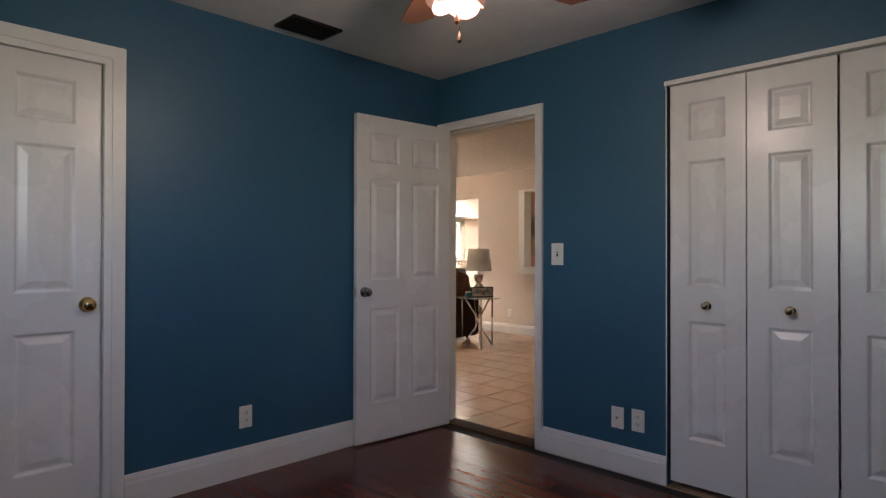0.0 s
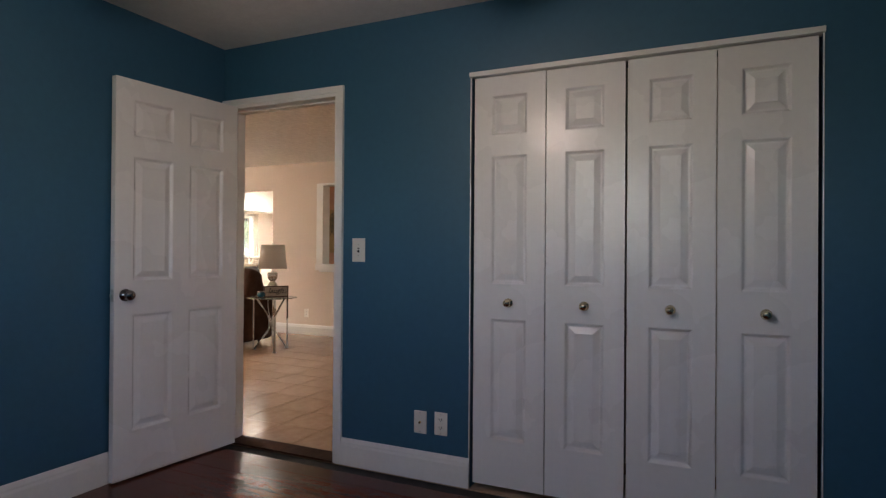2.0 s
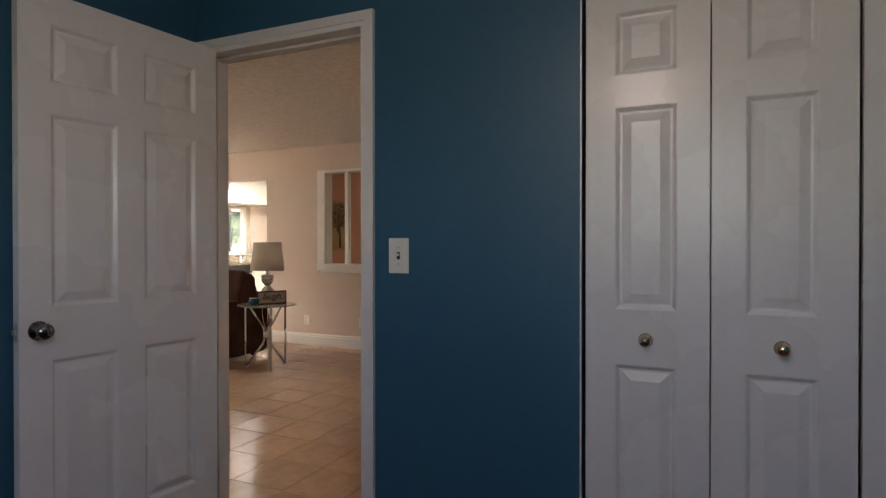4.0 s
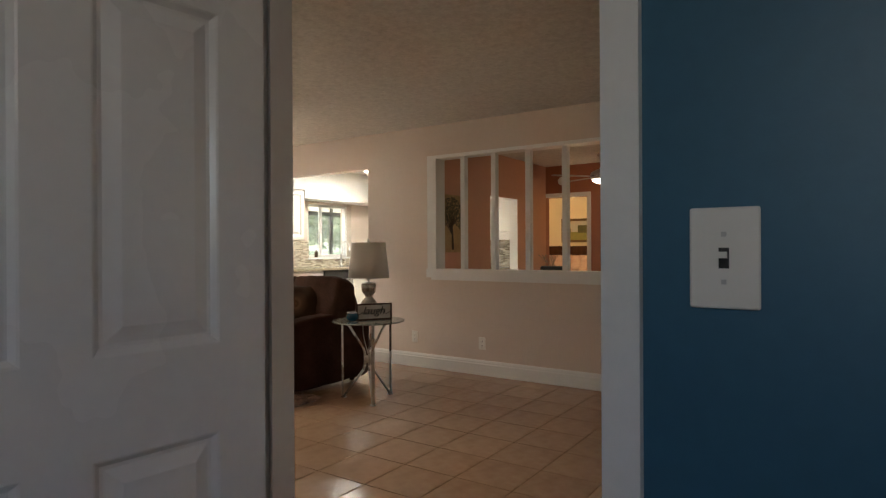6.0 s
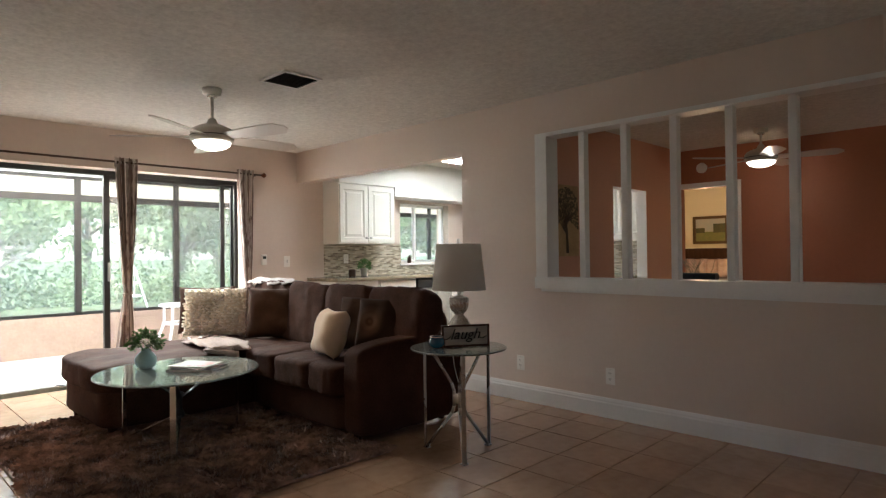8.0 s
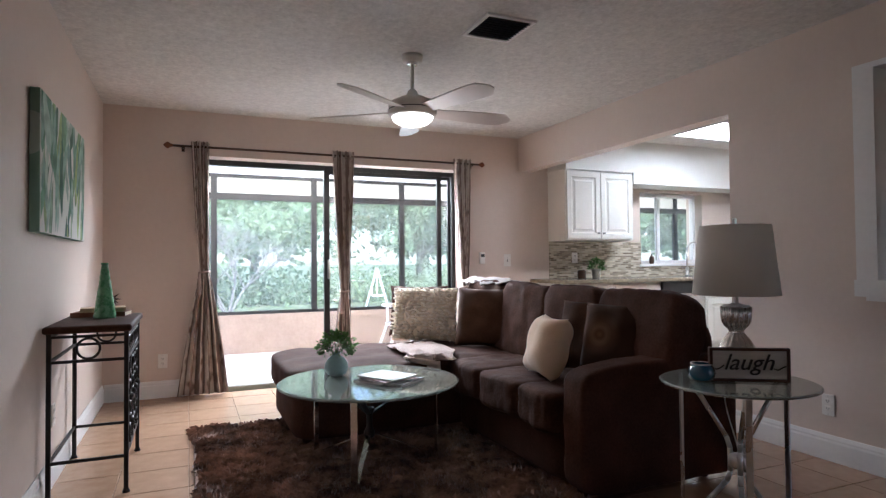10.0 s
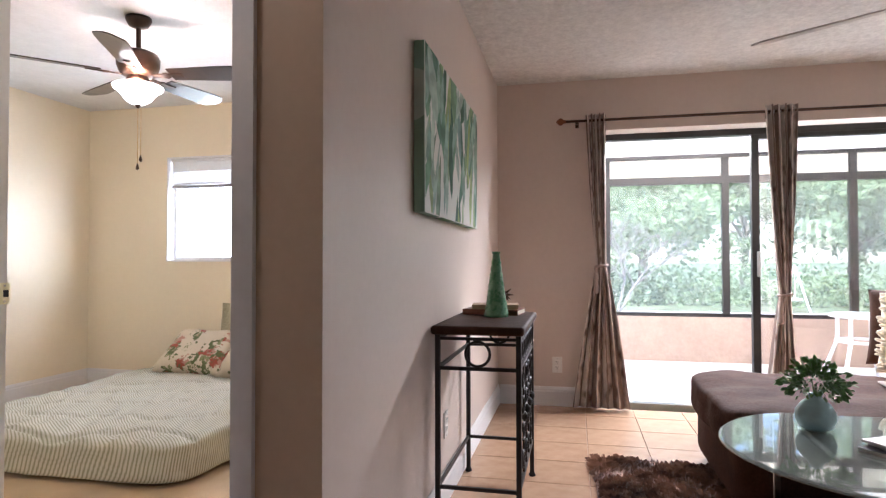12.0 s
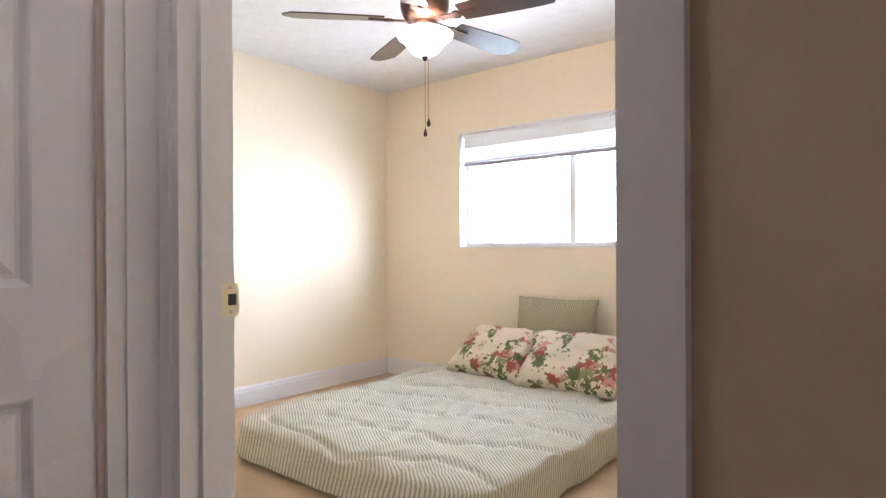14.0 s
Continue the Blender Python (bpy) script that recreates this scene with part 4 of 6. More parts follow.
_q.inputs["From Min"].default_value, _q.inputs["From Max"].default_value = 0.35, 0.65
_q.inputs["To Min"].default_value, _q.inputs["To Max"].default_value = 0.45, 1.35
_l.new(_t.outputs["Fac"], _q.inputs["Value"])
_l.new(_q.outputs[0], _m.inputs["B"])
_l.new(_m.outputs["Result"], _n["Principled BSDF"].inputs["Base Color"])
_n["Principled BSDF"].inputs["Roughness"].default_value = 0.85
rnd = random.Random(21)
verts, faces = [], []
for k in range(78):
    cz = 0.62 * rnd.random() ** 0.8
    cx, wide = rnd.uniform(-0.58, 0.58), 0.55 + 0.75 * cz / 0.62
    a, L, w = rnd.gauss(math.pi / 2 + 0.15, 0.30), rnd.uniform(0.20, 0.46), rnd.uniform(0.024, 0.058) * wide
    b0, n_ = len(verts), 9
    y = 0.0455 + 0.00001 * k
    up = [(u / n_, w * math.sin(math.pi * (u / n_) ** 0.8) * (1 + 0.15 * math.sin(u * 2.3 + k))) for u in range(n_ + 1)]
    loop = up + [(u, -v) for u, v in up[::-1][1:-1]]
    for u, v in loop:
        x, z = cx + (u - 0.5) * L * math.cos(a) - v * math.sin(a), cz + (u - 0.5) * L * math.sin(a) + v * math.cos(a)
        verts.append((max(-0.581, min(0.581, x)), y, max(0.004, min(0.621, z))))
    faces.append(tuple(range(b0, len(verts)))[::-1])
me = bpy.data.meshes.new("painted_leaves")
me.from_pydata(verts, [], faces)
me.materials.append(M_PAINTLEAF)
ob = new("painted_leaves", me)
ob.parent = CV
tagged(ob, "", "", "", "stuff")

# console table
CT = thing("console_table", (-6.57, 3.325, 0.0), "narrow console table of black wrought iron with a dark wooden top", "console table")
part("top", soft_box(-0.375, 0.375, -0.185, 0.185, 0.775, 0.81, 0.012, 3), M_TOPWOOD, CT)
for sx in (-1, 1):
    for sy in (-1, 1):
        lg = part("leg", soft_box(sx * 0.345 - 0.010, sx * 0.345 + 0.010, sy * 0.160 - 0.010, sy * 0.160 + 0.010, 0.012, 0.775, 0.002, 1), M_IRON, CT)
        part("foot", turned(((0.016, 0.0), (0.018, 0.006), (0.013, 0.016), (0.010, 0.02)), 12, at=(sx * 0.345, sy * 0.160, 0)), M_IRON, lg)
    for za, zb in ((0.635, 0.649), (0.753, 0.765), (0.168, 0.182)):
        part("side_rail", boxes((sx * 0.345 - 0.006, sx * 0.345 + 0.006, -0.15, 0.15, za, zb)), M_IRON, CT)
    part("ring_ornament", ring_bar((sx * 0.345, 0.0, 0.700), 0.048, 0.006, "x"), M_IRON, CT)
for sy in (-1, 1):
    for za, zb in ((0.635, 0.649), (0.753, 0.765), (0.168, 0.182)):
        part("long_rail", boxes((-0.335, 0.335, sy * 0.16 - 0.006, sy * 0.16 + 0.006, za, zb)), M_IRON, CT)
for k in range(5):
    x = -0.26 + 0.13 * k
    part("upright_bar", bars([((x, 0.16, 0.175), (x, 0.16, 0.64))], 0.005, 8), M_IRON, CT)
for k in range(8):
    x = -0.29 + 0.083 * k
    part("ring_ornament", ring_bar((x, 0.16, 0.700), 0.040, 0.005, "y", 20, 6), M_IRON, CT)
for k in range(4):
    x = -0.195 + 0.13 * k
    for z in (0.26, 0.37, 0.48, 0.585):
        s = 1 if (k + int(z * 100)) % 2 else -1
        part("scroll", ring_bar((x + s * 0.012, 0.165, z), 0.034, 0.005, "y", 18, 6, arc=0.8, start=k + z * 9), M_IRON, CT)
    bm = turned(((0.004, -0.02), (0.014, -0.008), (0.014, 0.008), (0.004, 0.02)), 10, at=(x, 0.17, 0.43))
    part("bud", bm, M_IRON, CT)

# green cone vase and books
BM_GREEN = mat("green_beaded_glass", (0.05, 0.20, 0.08), 0.28, col2=(0.15, 0.36, 0.17), scale=40, fine=130, bump=1.0, bscale=70, coat=0.4)
VS = thing("cone_vase", (-6.64, 3.345, 0.81), "tall cone-shaped green textured glass bottle on the console", "vase")
bm = turned([(0.0545 - 0.0395 * (k / 22) ** 1.0 + (0.0016 if k % 2 else 0), 0.285 * k / 22) for k in range(23)] + [(0.019, 0.288), (0.019, 0.298), (0.012, 0.298)], 36)
for v in bm.verts:
    v.co += Vector((v.co.x, v.co.y, 0)) * 0.10 * noise.noise(v.co * 75)
part("body", bm, BM_GREEN, VS, smooth=True)
for at, size, rz, col, lab in (((-6.80, 3.315, 0.81), (0.27, 0.17, 0.025), 82, (0.22, 0.07, 0.03), "closed brown leather-bound book lying flat"), ((-6.80, 3.32, 0.835), (0.22, 0.15, 0.022), 96, (0.42, 0.30, 0.18), "closed tan book lying on another book")):
    bk = thing("book", at, lab, "book", rz=rz)
    cm = mat("book_cover", col, 0.55, col2=tuple(c * 0.7 for c in col), scale=10)
    w, d, h = size
    part("cover", boxes((-w / 2, w / 2, -d / 2, d / 2, 0, 0.003), (-w / 2, w / 2, -d / 2, d / 2, h - 0.003, h), (-w / 2, w / 2, -d / 2, -d / 2 + 0.003, 0.003, h - 0.003)), cm, bk)
    part("paper_block", boxes((-w / 2 + 0.004, w / 2 - 0.004, -d / 2 + 0.003, d / 2 - 0.005, 0.003, h - 0.003)), mat("book_paper", (0.70, 0.62, 0.48), 0.9), bk)
ST = thing("star_ornament", (-6.82, 3.36, 0.857), "small dark metal spiked star ornament on the books", "ornament")
bm = bmesh.new()
for k in range(14):
    a, b = radians(k * 137.5), math.asin(2 * (k + 0.5) / 14 - 1)
    rod(bm, (0, 0, 0.045), (0.05 * math.cos(b) * math.cos(a), 0.05 * math.cos(b) * math.sin(a), 0.045 + 0.045 * math.sin(b)), 0.010, 6, 0.001)
part("spikes", bm, M_BRONZE, ST)

# sofa
SF = thing("sectional_sofa", (-6.30, 5.75, 0.0), "dark brown microfibre sectional sofa with a chaise", "sofa")


def pad(name, x0, x1, y0, y1, z0, z1, p=6.0, rough=0.010, seed=0, material=None, parent=None, n=14):
    bm = cushion(x1 - x0, y1 - y0, z1 - z0, p, n, rough, seed)
    if "cushion" in name:
        h = (y1 - y0) / 2
        for v in bm.verts:
            front = max(0.0, -v.co.y / h - 0.80) / 0.20
            v.co.y += 0.005 * front * noise.noise(Vector((v.co.x * 30, v.co.z * 14, seed)))
            v.co.z += 0.010 * noise.noise(Vector((v.co.x * 5, v.co.y * 4, seed + 9.0))) * (v.co.z > 0)
    bm.transform(Matrix.Translation(((x0 + x1) / 2, (y0 + y1) / 2, (z0 + z1) / 2)))
    return part(name, bm, material or M_SOFA, parent or SF, smooth=True)


pad("seat_base", -0.20, 1.00, -0.39, 0.44, 0.05, 0.33, 14, 0.004, 1)
pad("chaise_base", -1.12, -0.16, -1.42, 0.44, 0.05, 0.33, 14, 0.004, 2)
pad("chaise_cushion", -1.135, -0.15, -1.46, 0.20, 0.27, 0.475, 9, 0.010, 3, n=30)
for k, (a, b) in enumerate(((-0.16, 0.27), (0.27, 0.71), (0.71, 1.005))):
    pad("seat_cushion", a, b, -0.475, 0.20, 0.285, 0.485, 8, 0.012, 4 + k, n=26)
pad("back_frame", -1.14, 1.10, 0.20, 0.50, 0.08, 0.80, 10, 0.006, 8)
for k, (a, b) in enumerate(((-1.10, -0.50), (-0.50, 0.06), (0.06, 0.60), (0.60, 1.185))):
    bm = cushion(b - a + 0.02, 0.25, 0.51, 7.0, 24, 0.016, 10 + k)
    for v in bm.verts:
        rim = max(0.0, v.co.z / 0.25 - 0.6) / 0.4
        v.co.z += 0.012 * rim * noise.noise(Vector((v.co.x * 24, v.co.y * 8, k)))
        v.co.y += 0.010 * noise.noise(Vector((v.co.x * 11 + 4 * v.co.z, v.co.z * 5, k + 3.0)))
    bm.transform(Matrix.Translation(((a + b) / 2, 0.20, 0.680)) @ Matrix.Rotation(radians(-12), 4, "X"))
    part("back_cushion", bm, M_SOFA, SF, smooth=True)
bm = cushion(0.18, 0.94, 0.585, 10, 22, 0.006, 20)
for v in bm.verts:
    v.co.z -= 0.032 * max(0.0, -v.co.y / 0.47) ** 2 * max(0.0, v.co.z / 0.29)
bm.transform(Matrix.Translation((1.100, 0.065, 0.3375)))
part("armrest", bm, M_SOFA, SF, smooth=True)
for x, y in ((-1.06, -1.34), (-0.24, -1.34), (-1.06, 0.40), (1.06, 0.42), (1.06, -0.32), (0.0, -0.36)):
    part("foot", turned(((0.022, 0.0), (0.030, 0.06), (0.030, 0.075)), 12, at=(x, y, 0)), M_TOPWOOD, SF)


def throw_cushion(name, at, w, h, t, material, label, rz, lean, seed, cat_="cushion", pinch=0.06):
    th = thing(name, at, label, cat_, "cushions on the sofa")
    bm = pillow(w, h, t, 22, 0.014, seed, pinch)
    part("cover", bm, material, th, smooth=True)
    th.matrix_world = pose(*at, lean, 0, rz)
    return th


def ring_cloth():
    """Brown cloth with soft tan rings printed on it."""
    m = mat("ring_print_cloth", (0.055, 0.026, 0.014), 0.85, bump=0.3, bscale=160, spec=0.2)
    n, l = m.node_tree.nodes, m.node_tree.links
    co = n.new("ShaderNodeTexCoord")
    rp = n.new("ShaderNodeValToRGB")
    vd = n.new("ShaderNodeVectorMath")
    vd.operation = "DISTANCE"
    vd.inputs[1].default_value = (-0.06, -0.07, 0.21)
    l.new(co.outputs["Object"], vd.inputs[0])
    e = rp.color_ramp.elements
    e[0].position, e[0].color = 0.0, (0.24, 0.12, 0.06, 1)
    e[1].position, e[1].color = 0.12, (0.050, 0.024, 0.013, 1)
    for q, c in ((0.02, (0.13, 0.065, 0.034, 1)), (0.04, (0.22, 0.12, 0.07, 1)), (0.07, (0.11, 0.055, 0.03, 1))):
        e.new(q).color = c
    l.new(vd.outputs["Value"], rp.inputs["Fac"])
    l.new(rp.outputs["Color"], n["Principled BSDF"].inputs["Base Color"])
    return m


throw_cushion("throw_cushion", (-6.83, 5.74, 0.475), 0.47, 0.44, 0.15, M_SOFA2, "dark brown velvet throw cushion leaning on the sofa back", 44, -14, 3)
throw_cushion("throw_cushion", (-7.62, 5.52, 0.475), 0.50, 0.43, 0.13, M_SOFA, "dark brown sofa cushion behind the ruffled one", 55, -10, 7)
CC = throw_cushion("throw_cushion", (-5.44, 5.76, 0.490), 0.36, 0.40, 0.16, ring_cloth(), "dark brown throw cushion with a faint tan ring print", 32, -20, 5)
throw_cushion("throw_cushion", (-5.68, 5.77, 0.485), 0.38, 0.40, 0.16, M_SOFA2, "dark brown microfibre throw cushion", 25, -18, 6)
throw_cushion("plush_cushion", (-5.67, 5.47, 0.486), 0.33, 0.33, 0.19, M_CREAM, "plump cream plush cushion propped on the seat", -12, -18, 9, pinch=0.10)
RP = throw_cushion("ruffled_cushion", (-7.33, 5.46, 0.475), 0.53, 0.43, 0.13, mat("cream_cushion_ground", (0.90, 0.80, 0.66), 0.95), "cream cushion covered in fabric ruffles", 55, -14, 11)
rnd = random.Random(5)
bm = bmesh.new()
for r in range(17):
    for c in range(13):
        u, v = (c + rnd.uniform(0.1, 0.9)) / 13 * 2 - 1, (r + rnd.uniform(0.3, 0.7)) / 17 * 2 - 1
        puff = (max(0.0, 1 - u ** 4) * max(0.0, 1 - v ** 4)) ** 0.55
        at_ = Vector((u * 0.258, -0.062 * puff, v * 0.208 + 0.215))
        w, h, dp = rnd.uniform(0.014, 0.024), rnd.uniform(0.007, 0.011), rnd.uniform(0.020, 0.036)
        bob = cushion(2 * w, 2 * dp, 2 * h, 2.6, 2, 0.0)
        bob.transform(Matrix.Translation(at_) @ Matrix.Rotation(rnd.gauss(0, 0.35), 4, "Y") @ Matrix.Rotation(rnd.gauss(0, 0.3), 4, "Z"))
        vs = [bm.verts.new(q.co) for q in bob.verts]
        bob.verts.index_update()
        for f in bob.faces:
            bm.faces.new([vs[q.index] for q in f.verts])
        bob.free()
rf = part("ruffles", bm, sheer("ivory_ruffle_fabric", (0.97, 0.91, 0.82), 0.35), RP, "cream fabric ruffles", smooth=True)
tagged(rf, "cream fabric ruffles", "", "", "stuff")

# throws
def draped(name, label, pts, width, material, seed):
    """A blanket strip laid along a line of points, with rumples."""
    th = thing(name, pts[0], label, "blanket")
    bm = bmesh.new()
    n, m = 40, 18
    rows = []
    o = Vector(pts[0])
    for i in range(n + 1):
        f = i / n * (len(pts) - 1)
        k = min(int(f), len(pts) - 2)
        p = Vector(pts[k]).lerp(Vector(pts[k + 1]), f - k) - o
        d = (Vector(pts[k + 1]) - Vector(pts[k])).normalized()
        side = d.cross(Vector((0, 0, 1)))
        side = side.normalized() if side.length > 0.1 else Vector((1, 0, 0))
        row = []
        for j in range(m + 1):
            u = j / m - 0.5
            wv = 0.016 * noise.noise(Vector((i * 0.16, j * 0.45, seed))) + 0.010 * math.sin(j * 1.3 + i * 0.12 + seed)
            row.append(bm.verts.new(p + side * width * u * (1 + 0.15 * math.sin(i * 0.2)) + Vector((0, 0, 0.012 + abs(wv) * 1.3)) + d * 0.03 * math.sin(j * 0.9)))
        rows.append(row)
    for a, b in zip(rows, rows[1:]):
        for j in range(m):
            bm.faces.new((a[j], a[j + 1], b[j + 1], b[j]))
    ob = part("cloth", bm, material, th, smooth=True)
    so = ob.modifiers.new("thickness", "SOLIDIFY")
    so.thickness = 0.006
    return th


draped("throw_blanket", "taupe throw blanket draped over the chaise corner", [(-7.10, 5.26, 0.482), (-6.85, 5.26, 0.484), (-6.60, 5.22, 0.488), (-6.46, 5.17, 0.487), (-6.425, 5.15, 0.47), (-6.42, 5.14, 0.33)], 0.34, M_THROW, 2.0)
draped("throw_blanket", "white knitted blanket laid over the sofa back", [(-7.18, 5.86, 0.91), (-7.18, 5.98, 0.945), (-7.18, 6.20, 0.90), (-7.18, 6.27, 0.70)], 0.66, mat("white_knit", (0.52, 0.47, 0.45), 0.95, col2=(0.42, 0.38, 0.36), scale=20, fine=150, bump=0.8, bscale=120), 6.0)

# coffee table
TB = thing("coffee_table", (-6.05, 4.65, 0.035), "round glass coffee table on chromed crossing legs", "coffee table")
TOP = glass("pale_green_glass", (0.80, 0.88, 0.83), 0.015)
TOP.node_tree.nodes["Principled BSDF"].inputs["IOR"].default_value = 1.75
TOP.node_tree.nodes["Principled BSDF"].inputs["Transmission Weight"].default_value = 0.80
part("glass_top", turned(((0.472, 0.420), (0.479, 0.424), (0.479, 0.430), (0.472, 0.434)), 72), TOP, TB, "pale green glass top", smooth=False)
part("hub", turned(((0.022, 0.13), (0.03, 0.14), (0.03, 0.16), (0.016, 0.19), (0.016, 0.25), (0.03, 0.28), (0.022, 0.29)), 20), M_IRON, TB, smooth=True)
for k in range(3):
    a = radians(-26.5 + 120 * k)
    c, s_ = math.cos(a), math.sin(a)
    bm = soft_box(-0.016, 0.016, -0.003, 0.003, 0, 0.42, 0.001, 1)
    bm.transform(Matrix.Translation((0.395 * c, 0.395 * s_, 0)) @ Matrix.Rotation(a + math.pi / 2, 4, "Z"))
    part("leg", bm, M_CHROME, TB)
    for nm, z0, z1, r1, m_ in (("lower_arm", 0.15, 0.006, 0.34, M_CHROME), ("upper_arm", 0.26, 0.416, 0.30, M_IRON)):
        p0, p1 = Vector((0.02 * c, 0.02 * s_, z0)), Vector((r1 * c, r1 * s_, z1))
        bar = soft_box(-0.014, 0.014, -0.004, 0.004, 0, (p1 - p0).length, 0.001, 1)
        along = (p1 - p0).normalized()
        side = Vector((-s_, c, 0))
        bar.transform(Matrix.Translation(p0) @ Matrix((side, along.cross(side), along)).transposed().to_4x4())
        part(nm, bar, m_, TB)


def bush(parent, n, rx, rz, z0, size, material, seed, name="leaves"):
    """A tuft of many small leaves round a centre."""
    rnd = random.Random(seed)
    verts, faces = [], []
    for _ in range(n):
        a, b, r = rnd.uniform(0, 6.283), rnd.uniform(-0.5, 1.57), rnd.uniform(0.35, 1.0)
        c = Vector((rx * r * math.cos(a) * math.cos(b), rx * r * math.sin(a) * math.cos(b), z0 + rz * r * math.sin(b)))
        d = Vector((math.cos(a) * math.cos(b), math.sin(a) * math.cos(b), math.sin(b) + rnd.uniform(-0.4, 0.5))).normalized()
        s = d.cross(Vector((rnd.uniform(-1, 1), rnd.uniform(-1, 1), rnd.uniform(-1, 1)))).normalized()
        L, w = size * rnd.uniform(0.7, 1.3), size * rnd.uniform(0.25, 0.4)
        k = len(verts)
        verts += [tuple(c), tuple(c + d * L * 0.5 + s * w), tuple(c + d * L + Vector((0, 0, -0.15 * L))), tuple(c + d * L * 0.5 - s * w)]
        faces.append((k, k + 1, k + 2, k + 3))
    me = bpy.data.meshes.new(name)
    me.from_pydata(verts, [], faces)
    me.materials.append(material)
    ob = new(name, me)
    ob.parent = parent
    return ob


M_HOUSELEAF = mat("houseplant_leaf", (0.10, 0.22, 0.04), 0.5, col2=(0.04, 0.11, 0.02), scale=20, fine=60)
PV = thing("potted_plant", (-6.25, 4.52, 0.469), "small green plant in a pale aqua round vase", "plant")
part("vase", turned(((0.030, 0.0), (0.052, 0.012), (0.064, 0.040), (0.062, 0.068), (0.045, 0.095), (0.024, 0.112), (0.020, 0.122), (0.025, 0.128), (0.019, 0.126), (0.014, 0.11)), 32), mat("aqua_glazed_ceramic", (0.36, 0.52, 0.52), 0.3, col2=(0.30, 0.45, 0.46), coat=0.3), PV, smooth=True)
part("stems", bars([((0.0, 0.0, 0.10), (0.05 * math.cos(k), 0.05 * math.sin(k), 0.17)) for k in range(7)], 0.0025, 6), M_HOUSELEAF, PV)
bush(PV, 520, 0.11, 0.085, 0.160, 0.024, M_HOUSELEAF, 3)
for k, (at, sz, rz, col, lab) in enumerate((((-5.98, 4.74, 0.469), (0.30, 0.22, 0.012), 38, (0.10, 0.10, 0.11), "glossy magazine lying flat on the coffee table"), ((-5.99, 4.73, 0.481), (0.27, 0.20, 0.009), 16, (0.40, 0.20, 0.18), "glossy magazine on top of another"), ((-5.995, 4.735, 0.490), (0.26, 0.20, 0.008), 30, (0.50, 0.44, 0.40), "pale magazine with a pink cover picture"))):
    mg = thing("magazine", at, lab, "magazine", "magazines on the coffee table", rz=rz)
    w, d, h = sz
    part("paper_block", boxes((-w / 2, w / 2, -d / 2, d / 2, 0, h - 0.002)), mat("magazine_paper", (0.70, 0.68, 0.65), 0.6), mg)
    part("cover", boxes((-w / 2 - 0.001, w / 2 + 0.001, -d / 2 - 0.001, d / 2 + 0.001, h - 0.002, h)), mat("magazine_cover", col, 0.3, col2=tuple(c * 0.6 for c in col), scale=12, fine=40), mg)
    if k == 2:
        part("cover_picture", boxes((-0.02, 0.10, -0.07, 0.05, h, h + 0.0008)), mat("pink_print", (0.62, 0.09, 0.12), 0.3, col2=(0.7, 0.3, 0.3), scale=20), mg)

# rug
RG = thing("shag_rug", (-6.07, 4.62, 0.0), "dark brown mottled shag rug under the coffee table", "rug")
RX, RY = 1.13, 0.83
part("backing", soft_box(-RX, RX, -RY, RY, 0.0, 0.016, 0.006, 2), M_RUG, RG)
rnd = np.random.RandomState(3)
NT = 30000
px, py = rnd.uniform(-RX, RX, NT), rnd.uniform(-RY, RY, NT)
ang, ln = rnd.uniform(0, 6.283, NT), rnd.uniform(0.02, 0.05, NT)
flow = np.sin(px * 7.0) * 1.5 + np.cos(py * 8.0 + px * 3.0) * 1.6
dx, dy = np.cos(flow + ang * 0.25) * ln, np.sin(flow + ang * 0.25) * ln
wx, wy = -np.sin(ang) * 0.0045, np.cos(ang) * 0.0045
hz = rnd.uniform(0.022, 0.046, NT)
vv = np.stack([np.stack([px - wx, py - wy, np.full(NT, 0.008)], 1), np.stack([px + wx, py + wy, np.full(NT, 0.008)], 1), np.stack([px + dx * 0.55 + wx, py + dy * 0.55 + wy, hz], 1), np.stack([px + dx * 1.3, py + dy * 1.3, hz * 0.75], 1)], 1).reshape(-1, 3)
me = bpy.data.meshes.new("pile")
me.from_pydata(vv.tolist(), [], [(4 * k, 4 * k + 1, 4 * k + 2, 4 * k + 3) for k in range(NT)])
me.materials.append(M_RUG)
pl = new("pile", me)
pl.parent = RG
tagged(pl, "", "", "", "stuff")

# end table
ET = thing("end_table", (-4.64, 5.72, 0.0), "round glass side table on slim metal legs", "side table")
part("glass_top", turned(((0.278, 0.612), (0.285, 0.615), (0.285, 0.621), (0.278, 0.624)), 56), TOP, ET, "pale green glass top")
for k in range(3):
    a = radians(-40.6 + 120 * k)
    c, s_ = math.cos(a), math.sin(a)
    turn_ = Matrix.Rotation(a + math.pi / 2, 4, "Z")
    lg = soft_box(-0.012, 0.012, -0.004, 0.004, 0.0, 0.612, 0.0015, 1)
    lg.transform(Matrix.Translation((0.225 * c, 0.225 * s_, 0)) @ turn_)
    lg = part("leg", lg, M_STEEL, ET)
    part("foot", soft_box(0.215 * c - 0.018, 0.215 * c + 0.018, 0.215 * s_ - 0.018, 0.215 * s_ + 0.018, 0.0, 0.010, 0.003, 1), M_STEEL, lg)
    run = ((0.215, 0.008), (0.045, 0.23), (0.032, 0.27), (0.032, 0.36), (0.045, 0.40), (0.19, 0.610))
    part("brace", bars([((p * c, p * s_, z), (q * c, q * s_, w)) for (p, z), (q, w) in zip(run, run[1:])], 0.010, 8), M_STEEL, ET, smooth=True)
part("hub", turned(((0.030, 0.29), (0.036, 0.30), (0.036, 0.33), (0.030, 0.34)), 18), M_STEEL, ET, smooth=True)

